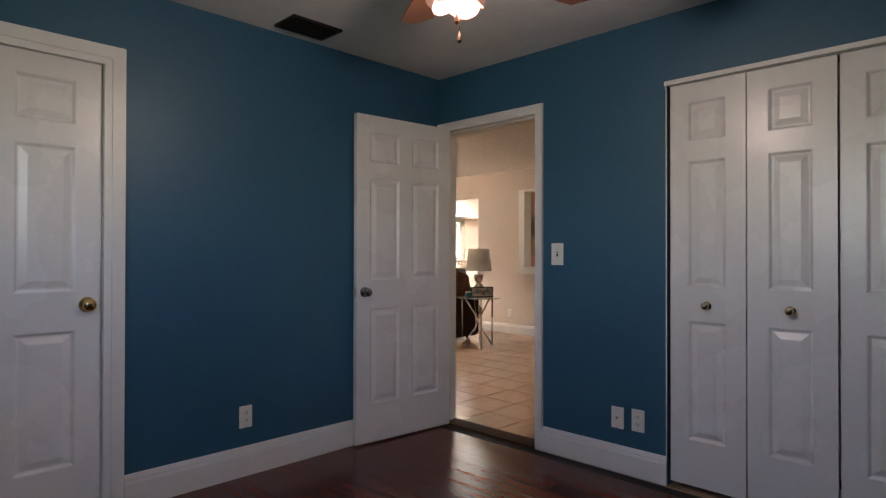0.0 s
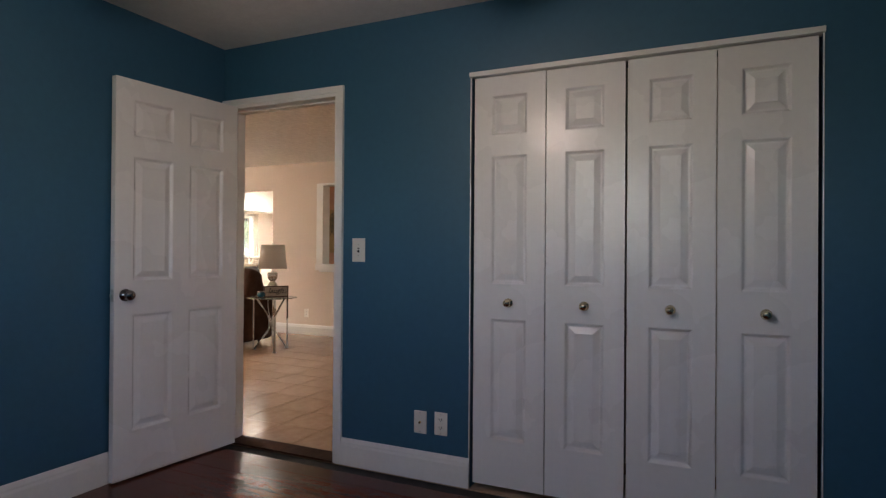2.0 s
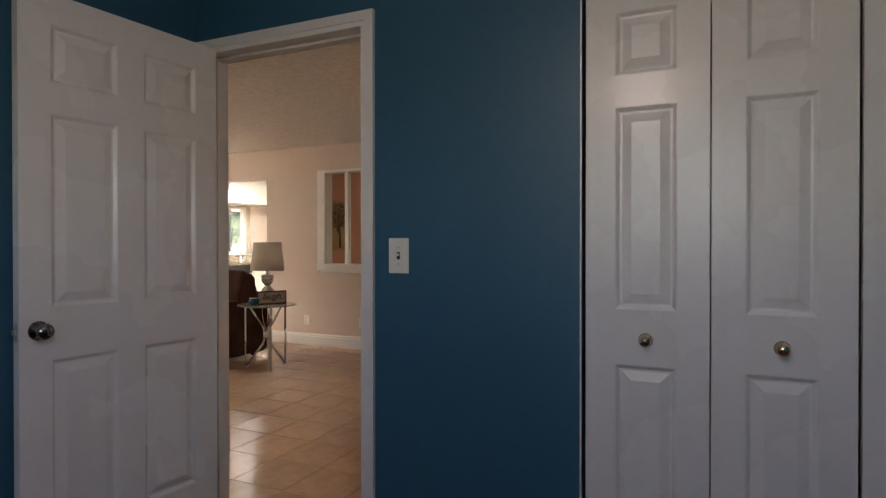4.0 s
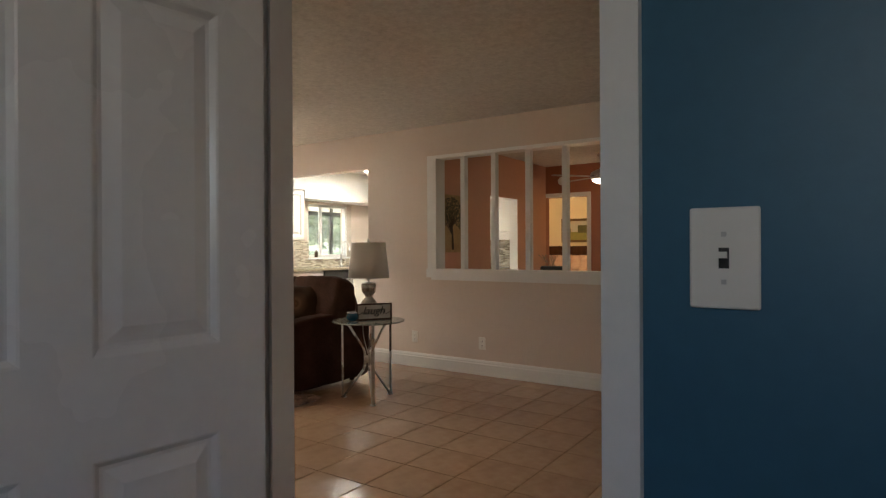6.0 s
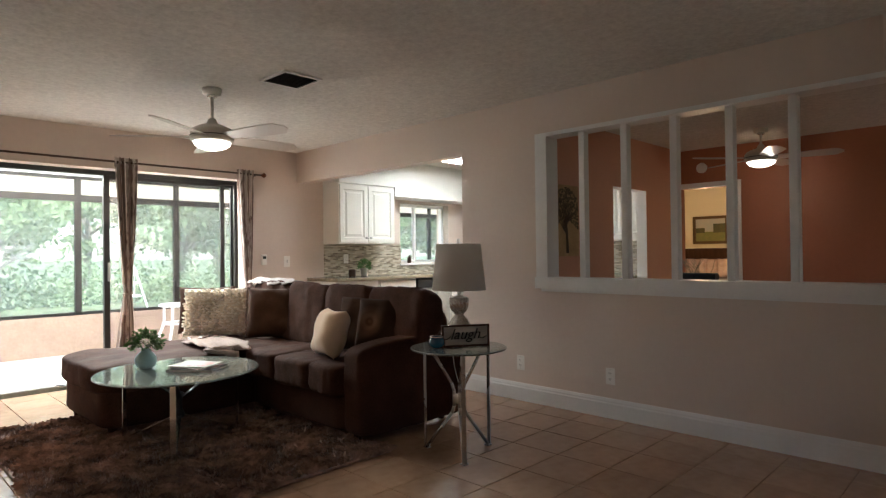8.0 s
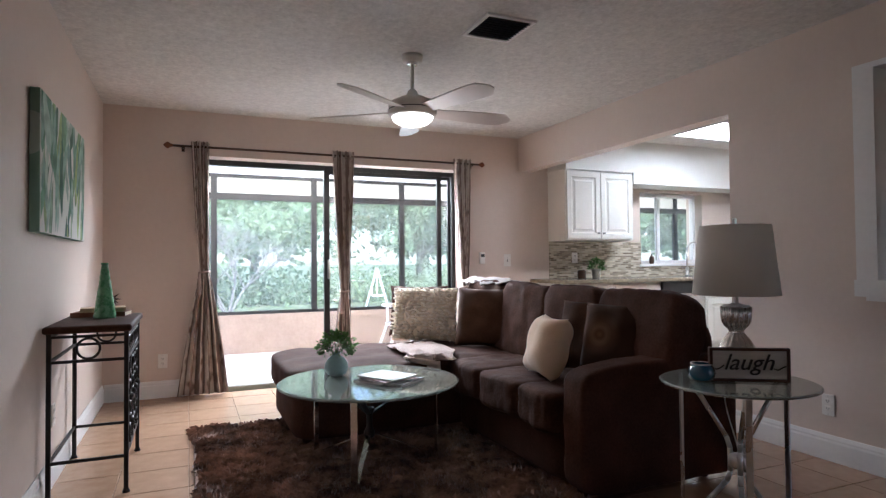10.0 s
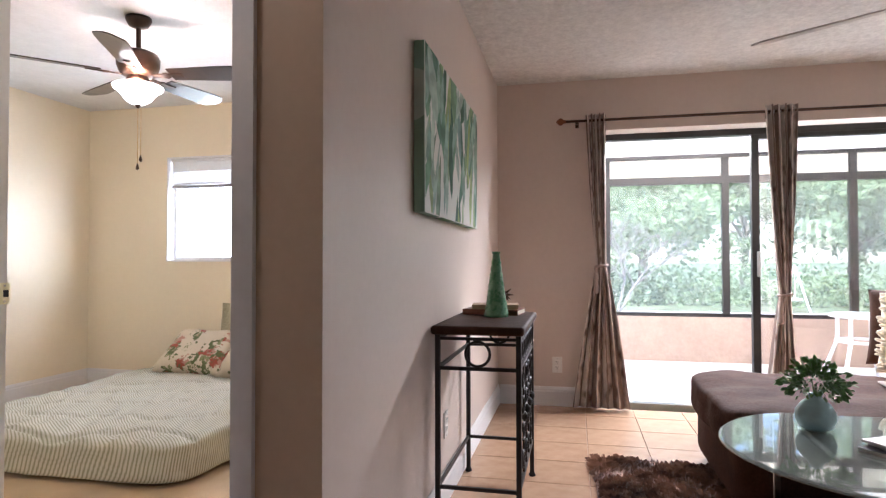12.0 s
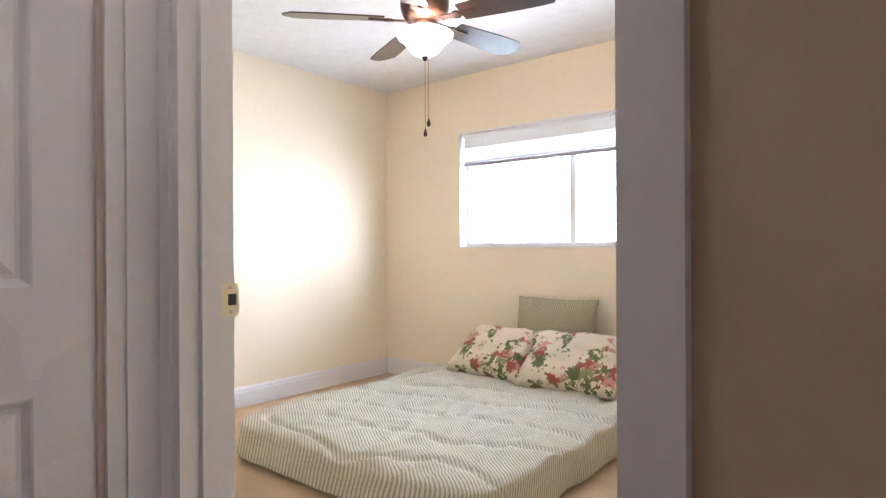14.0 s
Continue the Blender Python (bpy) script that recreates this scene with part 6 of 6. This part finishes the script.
def stripe_cloth(name, a, b, scale, angle, tilt=(6, 8)):
    m = mat(name, a, 0.9, col2=b, scale=8, fine=200, bump=0.35, bscale=200)
    n, l = m.node_tree.nodes, m.node_tree.links
    p = n["Principled BSDF"]
    co = n.new("ShaderNodeTexCoord")
    mp = n.new("ShaderNodeMapping")
    mp.inputs["Rotation"].default_value = (radians(tilt[0]), radians(tilt[1]), radians(angle))
    l.new(co.outputs["Object"], mp.inputs["Vector"])
    w1 = n.new("ShaderNodeTexWave")
    w1.inputs["Scale"].default_value, w1.inputs["Distortion"].default_value = scale, 0.12
    w2 = n.new("ShaderNodeTexWave")
    w2.bands_direction = "Y"
    w2.inputs["Scale"].default_value, w2.inputs["Distortion"].default_value = scale * 1.3, 0.4
    l.new(mp.outputs[0], w1.inputs["Vector"])
    l.new(mp.outputs[0], w2.inputs["Vector"])
    mu = n.new("ShaderNodeMath")
    mu.operation = "MULTIPLY_ADD"
    mu.inputs[1].default_value, mu.inputs[2].default_value = 0.7, 0.0
    ad = n.new("ShaderNodeMath")
    ad.operation = "MULTIPLY"
    l.new(w1.outputs["Fac"], ad.inputs[0])
    mr2 = n.new("ShaderNodeMapRange")
    mr2.inputs["To Min"].default_value, mr2.inputs["To Max"].default_value = 0.55, 1.0
    l.new(w2.outputs["Fac"], mr2.inputs["Value"])
    l.new(mr2.outputs[0], ad.inputs[1])
    mr = n.new("ShaderNodeMapRange")
    mr.inputs["From Min"].default_value, mr.inputs["From Max"].default_value = 0.30, 0.62
    l.new(ad.outputs[0], mr.inputs["Value"])
    mx = n.new("ShaderNodeMix")
    mx.data_type = "RGBA"
    mx.inputs["A"].default_value, mx.inputs["B"].default_value = (*a, 1), (*b, 1)
    l.new(mr.outputs[0], mx.inputs["Factor"])
    l.new(mx.outputs["Result"], p.inputs["Base Color"])
    return m


M_SHEET = stripe_cloth("olive_dash_sheet", (0.60, 0.57, 0.47), (0.31, 0.295, 0.20), 23.0, 35)
MT = thing("floor_mattress", (-7.30, 1.12, 0.0), "low mattress on the floor in a striped olive and cream sheet", "mattress")
bm = cushion(1.94, 1.62, 0.225, 9.0, 70, 0.0, 1)
for v in bm.verts:
    top = max(0.0, v.co.z / 0.11)
    w = v.co
    v.co.z += 0.010 * top * noise.noise(Vector((w.x * 3, w.y * 7, 1))) + 0.009 * top * noise.noise(Vector((w.x * 9, w.y * 16, 3)))
    r = abs(noise.noise(Vector((w.x * 3.2 + 0.8 * w.y, w.y * 1.6, 9.0))))
    v.co.z -= 0.026 * top * max(0.0, 1 - r / 0.08)
    r2 = abs(noise.noise(Vector((w.x * 2.0 + 2.5 * w.y, w.y * 5.0, 4.0))))
    v.co.z += 0.014 * top * max(0.0, 1 - r2 / 0.10)
    v.co += Vector((w.x, w.y, 0)).normalized() * 0.020 * noise.noise(Vector((w.x * 5, w.y * 5, w.z * 9))) * (1 - 0.5 * top)
    v.co.z += 0.1125
part("sheet", bm, M_SHEET, MT, smooth=True)
part("underside", soft_box(-0.86, 0.86, -0.72, 0.72, 0.0, 0.05, 0.02, 2), mat("mattress_ticking", (0.62, 0.58, 0.50), 0.9), MT, "plain mattress ticking")


def floral():
    m = mat("floral_print", (0.76, 0.68, 0.55), 0.9, bump=0.3, bscale=260)
    n, l = m.node_tree.nodes, m.node_tree.links
    p = n["Principled BSDF"]
    co = n.new("ShaderNodeTexCoord")
    dist = n.new("ShaderNodeTexNoise")
    dist.inputs["Scale"].default_value, dist.inputs["Detail"].default_value = 24.0, 3.0
    l.new(co.outputs["Object"], dist.inputs["Vector"])
    ad = n.new("ShaderNodeMix")
    ad.data_type = "VECTOR"
    ad.inputs["Factor"].default_value = 0.17
    l.new(co.outputs["Object"], ad.inputs["A"])
    l.new(dist.outputs["Color"], ad.inputs["B"])
    base = (0.68, 0.59, 0.45, 1)
    last = None
    for scale, lim, col in ((8.0, 0.38, (0.50, 0.27, 0.20, 1)), (11.0, 0.47, (0.13, 0.15, 0.06, 1)), (9.0, 0.33, (0.36, 0.09, 0.055, 1)), (15.0, 0.36, (0.25, 0.26, 0.12, 1))):
        vo = n.new("ShaderNodeTexVoronoi")
        vo.inputs["Scale"].default_value = scale
        l.new(ad.outputs["Result"], vo.inputs["Vector"])
        mr = n.new("ShaderNodeMapRange")
        mr.inputs["From Min"].default_value, mr.inputs["From Max"].default_value = lim, lim - 0.07
        l.new(vo.outputs["Distance"], mr.inputs["Value"])
        sp = n.new("ShaderNodeSeparateColor")
        l.new(vo.outputs["Color"], sp.inputs[0])
        gt = n.new("ShaderNodeMath")
        gt.operation = "GREATER_THAN"
        gt.inputs[1].default_value = 0.38
        l.new(sp.outputs[0], gt.inputs[0])
        mu = n.new("ShaderNodeMath")
        mu.operation = "MULTIPLY"
        l.new(mr.outputs[0], mu.inputs[0])
        l.new(gt.outputs[0], mu.inputs[1])
        mx = n.new("ShaderNodeMix")
        mx.data_type = "RGBA"
        mx.inputs["B"].default_value = col
        if last is None:
            mx.inputs["A"].default_value = base
        else:
            l.new(last, mx.inputs["A"])
        l.new(mu.outputs[0], mx.inputs["Factor"])
        last = mx.outputs["Result"]
    l.new(last, p.inputs["Base Color"])
    return m


M_FLORAL = floral()
for name, at, w, h, t, m_, rz, lean, lab, sd in (
    ("floral_pillow", (-7.86, 0.84, 0.225), 0.62, 0.44, 0.20, M_FLORAL, 86, -52, "floral red and green tropical print pillow lying back", 1),
    ("floral_pillow", (-7.80, 1.46, 0.225), 0.64, 0.44, 0.20, M_FLORAL, 92, -48, "floral red and green tropical print pillow propped up", 2),
    ("striped_pillow", (-8.16, 1.20, 0.30), 0.60, 0.44, 0.16, stripe_cloth("olive_stripe_pillow", (0.42, 0.37, 0.25), (0.27, 0.24, 0.15), 24.0, 20, (38, 27)), 90, -12, "olive striped pillow standing against the wall", 3),
):
    pw = thing(name, at, lab, "pillow", "pillows on the mattress")
    part("cover", pillow(w, h, t, 24, 0.012, sd, 0.05), m_, pw, smooth=True)
    pw.matrix_world = pose(*at, lean, 0, rz)
SPK = thing("strike_plate", (-5.280, 2.134, 0.975), "brass strike plate on the door jamb", "strike plate")
part("plate", boxes((-0.020, 0.030, 0.0, 0.002, -0.030, 0.030)), mat("pale_brass", (0.90, 0.83, 0.56), 0.3, 0.0), SPK)
part("latch_hole", boxes((-0.014, 0.002, 0.002, 0.0026, -0.010, 0.010)), M_DARK, SPK)
for z in (-0.022, 0.022):
    part("screw", boxes((-0.005, 0.001, 0.002, 0.003, z - 0.003, z + 0.003)), M_STEEL, SPK)

# ---- patio and garden ----
solid("patio_slab", boxes((-10.87, -8.64, 2.2, 15.0, -0.14, -0.02)), M_PATIO, "pale concrete patio floor", "patio")
solid("patio_knee_wall", boxes((-10.87, -10.75, 2.2, 15.0, -0.02, 0.46)), M_STUCCO, "pink stucco knee wall round the patio", "wall")
rf = bmesh.new()
box(rf, -11.3, -8.60, 2.2, 15.0, 0, 0.03)
for v in rf.verts:
    v.co.z += 2.18 + (v.co.x + 11.3) * 0.10
solid("patio_roof", rf, M_ROOF, "translucent white ribbed patio roof", "roof")
SE = thing("screen_enclosure", (-10.81, 2.2, 0.46), "dark bronze aluminium patio screen frame", "screen enclosure")
for y in (0.55, 1.85, 3.08, 4.30, 5.55, 6.80, 8.05, 9.30, 10.55, 11.8):
    part("post", boxes((-0.03, 0.03, y - 0.035, y + 0.035, 0.0, 1.72)), M_ALU, SE)
part("bottom_rail", boxes((-0.03, 0.03, 0, 12.8, 0.0, 0.04)), M_ALU, SE)
part("beam", boxes((-0.035, 0.035, 0, 12.8, 1.44, 1.52)), M_ALU, SE)
part("top_rail", boxes((-0.03, 0.03, 0, 12.8, 1.72, 1.76)), M_ALU, SE)
ys = (0.55, 1.85, 3.08, 4.30, 5.55, 6.80, 8.05, 9.30, 10.55, 11.8)
for a, b in zip(ys, ys[1:]):
    sc = part("screen_panel", boxes((-0.001, 0.001, a + 0.035, b - 0.035, 0.04, 1.44)), M_SCREEN, SE, "fine grey insect screen")
    sc.visible_shadow = False
part("upper_panel", boxes((-0.004, 0.004, 0, 12.8, 1.52, 1.72)), M_ROOF, SE)
solid("garden_path", boxes((-18.6, -16.9, -12, 24, -0.14, -0.11)), M_PATIO, "pale sunlit concrete garden path across the lawn", "pavement")
CHR = thing("patio_table", (-9.8, 6.14, -0.02), "round white metal side table standing on the covered patio", "side table")
M_WHITEMETAL = mat("white_enamelled_metal", (0.80, 0.80, 0.81), 0.35, col2=(0.74, 0.74, 0.75))
part("tabletop", turned(((0.22, 0.585), (0.24, 0.592), (0.24, 0.612), (0.22, 0.62)), 40), M_WHITEMETAL, CHR)
for k in range(4):
    a = radians(45 + 90 * k)
    c, s_ = math.cos(a), math.sin(a)
    part("leg", bars([((0.19 * c, 0.19 * s_, 0.59), (0.19 * c, 0.19 * s_, 0.38)), ((0.19 * c, 0.19 * s_, 0.38), (0.34 * c, 0.34 * s_, 0.0))], 0.018, 8), M_WHITEMETAL, CHR)
part("stretcher_ring", ring_bar((0, 0, 0.38), 0.19, 0.014, "z"), M_WHITEMETAL, CHR, smooth=True)
SW = thing("garden_swing", (-19.0, 8.3, -0.14), "white garden swing frame on the lawn", "swing")
part("frame", bars([((0, -0.9, 0), (0.5, -0.75, 1.75)), ((1.0, -0.9, 0), (0.5, -0.75, 1.75)), ((0, 0.9, 0), (0.5, 0.75, 1.75)), ((1.0, 0.9, 0), (0.5, 0.75, 1.75)), ((0.5, -0.75, 1.75), (0.5, 0.75, 1.75))], 0.035, 8), M_SWING, SW)
part("seat", boxes((0.3, 0.75, -0.55, 0.55, 0.5, 0.54), (0.26, 0.30, -0.55, 0.55, 0.54, 0.95)), M_SWING, SW)
part("hanger", bars([((0.5, -0.55, 0.55), (0.5, -0.55, 1.75)), ((0.5, 0.55, 0.55), (0.5, 0.55, 1.75))], 0.015, 6), M_SWING, SW)

SW.matrix_world = pose(-19.0, 8.3, -0.14, 0, 0, 72) @ Matrix.Scale(0.62, 4)

def tree(x, y, h, r, seed, label, leaves=6500, trunk_r=0.16):
    """A tapered trunk with limbs and a ragged crown of many leaf clumps."""
    rnd = np.random.RandomState(seed)
    th = thing("tree", (x, y, -0.14), label, "tree", "garden trees")
    bm = bmesh.new()
    rod(bm, (0, 0, 0), (0.1, 0.05, h * 0.35), trunk_r, 10, trunk_r * 0.7)
    tips = []
    for k in range(9):
        a, up = rnd.uniform(0, 6.28), rnd.uniform(0.3, 0.9)
        p0 = Vector((0.1, 0.05, h * (0.22 + 0.14 * rnd.rand())))
        p1 = p0 + Vector((math.cos(a) * r * 0.45, math.sin(a) * r * 0.45, h * 0.25 * up))
        p2 = p1 + Vector((math.cos(a + 0.4) * r * 0.4, math.sin(a + 0.4) * r * 0.4, h * 0.22 * up))
        rod(bm, p0, p1, trunk_r * 0.45, 7, trunk_r * 0.25)
        rod(bm, p1, p2, trunk_r * 0.25, 6, 0.015)
        tips += [p1, p2, (p1 + p2) / 2]
    part("trunk", bm, M_BARK, th)
    cl = [np.array(t) for t in tips]
    for _ in range(34):
        a, b, q = rnd.uniform(0, 6.28), rnd.uniform(-0.9, 1.4), rnd.uniform(0.45, 1.0)
        cl.append(np.array((r * q * math.cos(a) * math.cos(b), r * q * math.sin(a) * math.cos(b), h * 0.55 + h * 0.42 * q * math.sin(b))))
    cl = np.array(cl)
    pick = rnd.randint(0, len(cl), leaves)
    c = cl[pick] + rnd.normal(0, 0.26, (leaves, 3)) * np.array((1.15, 1.15, 0.85))
    c[:, 2] = np.maximum(c[:, 2], 0.1)
    d = rnd.normal(0, 1, (leaves, 3))
    d /= np.linalg.norm(d, axis=1, keepdims=True)
    e = np.cross(d, rnd.normal(0, 1, (leaves, 3)))
    e /= np.linalg.norm(e, axis=1, keepdims=True)
    s = rnd.uniform(0.09, 0.19, (leaves, 1))
    v = np.stack([c - d * s, c + e * s * 0.5, c + d * s, c - e * s * 0.5], 1).reshape(-1, 3)
    me = bpy.data.meshes.new("crown")
    me.from_pydata(v.tolist(), [], [(4 * k, 4 * k + 1, 4 * k + 2, 4 * k + 3) for k in range(leaves)])
    me.materials.append(M_LEAF)
    cr = new("crown", me)
    cr.parent = th
    return th


for k, (x, y, h, r) in enumerate(((-21.0, 2.8, 4.6, 2.0), (-22.0, 5.6, 5.6, 2.3), (-23.0, 12.8, 5.2, 2.3), (-23.0, 11.4, 5.8, 2.6), (-22.3, 14.2, 5.0, 2.2), (-22.5, 0.2, 5.4, 2.3), (-21.0, 16.8, 5.6, 2.5), (-22.5, -2.4, 6.2, 2.6), (-26.0, 4.4, 7.4, 3.0), (-27.0, 9.6, 7.2, 3.0), (-27.0, 14.5, 7.4, 3.1), (-25.0, -5.5, 7.0, 3.0), (-21.5, 19.6, 5.8, 2.6), (-19.5, 22.4, 6.0, 2.7), (-22.0, 25.5, 6.6, 2.9), (-17.5, 25.8, 5.6, 2.6), (-26.5, 0.5, 7.2, 3.0))):
    tree(x, y, h, r, 30 + k, ("leafy green garden tree with a low spreading crown", "tall dense green tree at the back of the garden")[k > 7])
DTR = thing("bare_shrub", (-17.6, 4.6, -0.14), "pale leafless branching shrub on the lawn", "shrub")
rnd = random.Random(12)
bm = bmesh.new()


def fork(bm, p, d, ln, r, depth):
    q = p + d * ln
    rod(bm, p, q, r, 5, r * 0.7)
    if depth:
        for _ in range(3):
            fork(bm, q, (d + Vector((rnd.uniform(-0.8, 0.8), rnd.uniform(-0.9, 0.9), rnd.uniform(-0.5, 0.5)))).normalized(), ln * 0.75, r * 0.65, depth - 1)


for k in range(4):
    fork(bm, Vector((0, 0, 0)), Vector((rnd.uniform(-0.5, 0.5), rnd.uniform(-0.7, 0.7), 1)).normalized(), 0.8, 0.04, 4)
part("branchwork", bm, mat("bleached_wood", (0.17, 0.16, 0.145), 0.9), DTR)
HG = thing("hedge", (-20.2, 7.5, -0.14), "low dense green hedge along the lawn", "hedge")
rnd = np.random.RandomState(77)
NL = 16000
c = np.stack([rnd.normal(0, 0.45, NL), rnd.uniform(-12, 12, NL), np.abs(rnd.normal(0, 0.55, NL))], 1)
c[:, 0] -= 1.2
d = rnd.normal(0, 1, (NL, 3))
d /= np.linalg.norm(d, axis=1, keepdims=True)
e = np.cross(d, rnd.normal(0, 1, (NL, 3)))
e /= np.linalg.norm(e, axis=1, keepdims=True)
s = rnd.uniform(0.05, 0.11, (NL, 1))
v = np.stack([c - d * s, c + e * s * 0.5, c + d * s, c - e * s * 0.5], 1).reshape(-1, 3)
me = bpy.data.meshes.new("foliage")
me.from_pydata(v.tolist(), [], [(4 * k, 4 * k + 1, 4 * k + 2, 4 * k + 3) for k in range(NL)])
me.materials.append(M_LEAF)
fo = new("foliage", me)
fo.parent = HG

# ---- floor pieces ----
PITCH, GAP = 0.33, 0.004


def tile_mesh(name, sx, sy, h, bev, material):
    bm = bmesh.new()
    lo = [bm.verts.new((x, y, 0)) for x, y in ((0, 0), (sx, 0), (sx, sy), (0, sy))]
    mid = [bm.verts.new((x, y, h - bev)) for x, y in ((0, 0), (sx, 0), (sx, sy), (0, sy))]
    hi = [bm.verts.new((x, y, h)) for x, y in ((bev, bev), (sx - bev, bev), (sx - bev, sy - bev), (bev, sy - bev))]
    for a, b in ((lo, mid), (mid, hi)):
        for i in range(4):
            bm.faces.new((a[i], a[(i + 1) % 4], b[(i + 1) % 4], b[i]))
    bm.faces.new(hi)
    return mesh_of(name, bm, material)


FLOOR = bpy.data.objects["floor_tiled"]
near = tile_mesh("tile", PITCH - GAP, PITCH - GAP, 0.0075, 0.0015, M_TILE)
rest = bmesh.new()
X0, Y0 = -3.53 - 15 * PITCH, 3.765 - 2 * PITCH
for i in range(32):
    for j in range(24):
        x, y = X0 + i * PITCH, Y0 + j * PITCH
        a, b = max(x, -8.38), min(x + PITCH - GAP, 1.49)
        c, d = max(y, 3.005), min(y + PITCH - GAP, 10.39)
        if b - a < 0.02 or d - c < 0.02:
            continue
        if x < -1.6 and y < 6.9 and (b - a) > PITCH - GAP - 1e-4 and (d - c) > PITCH - GAP - 1e-4:
            ob = new("tile", near)
            ob.location = (x, y, -0.0075)
            ob.parent = FLOOR
        else:
            box(rest, a, b, c, d, -0.0075, 0.0)
for i in range(8):
    for j in range(4):
        x, y = -5.19 + i * PITCH, 3.0 - (j + 1) * PITCH
        box(rest, x, min(x + PITCH - GAP, -2.77), max(y, 2.0), y + PITCH - GAP, -0.0075, 0.0)
ob = part("tiles_beyond", rest, M_TILE, FLOOR)
ob["kind"] = "stuff"

PF = bpy.data.objects["floor_blue_room"]
PL, PW = 1.22, 0.125
plank = tile_mesh("plank", PL - 0.0008, PW - 0.0012, 0.012, 0.0012, M_PLANK)
cuts = bmesh.new()
rnd = random.Random(2)
for j in range(29):
    y = -0.60 + j * PW
    if y + PW > 3.001:
        continue
    x = -2.75 - rnd.uniform(0, PL)
    while x < 0.95:
        a, b = max(x, -2.63), min(x + PL - 0.0008, 0.95)
        if b - a > PL - 0.001:
            ob = new("plank", plank)
            ob.location = (x, y, -0.012)
            ob.parent = PF
        elif b - a > 0.03:
            bm = boxes((0, b - a, 0, PW - 0.0012, 0, 0.012))
            ob = part("plank", bm, M_PLANK, PF)
            ob.location = (a, y, -0.012)
        x += PL
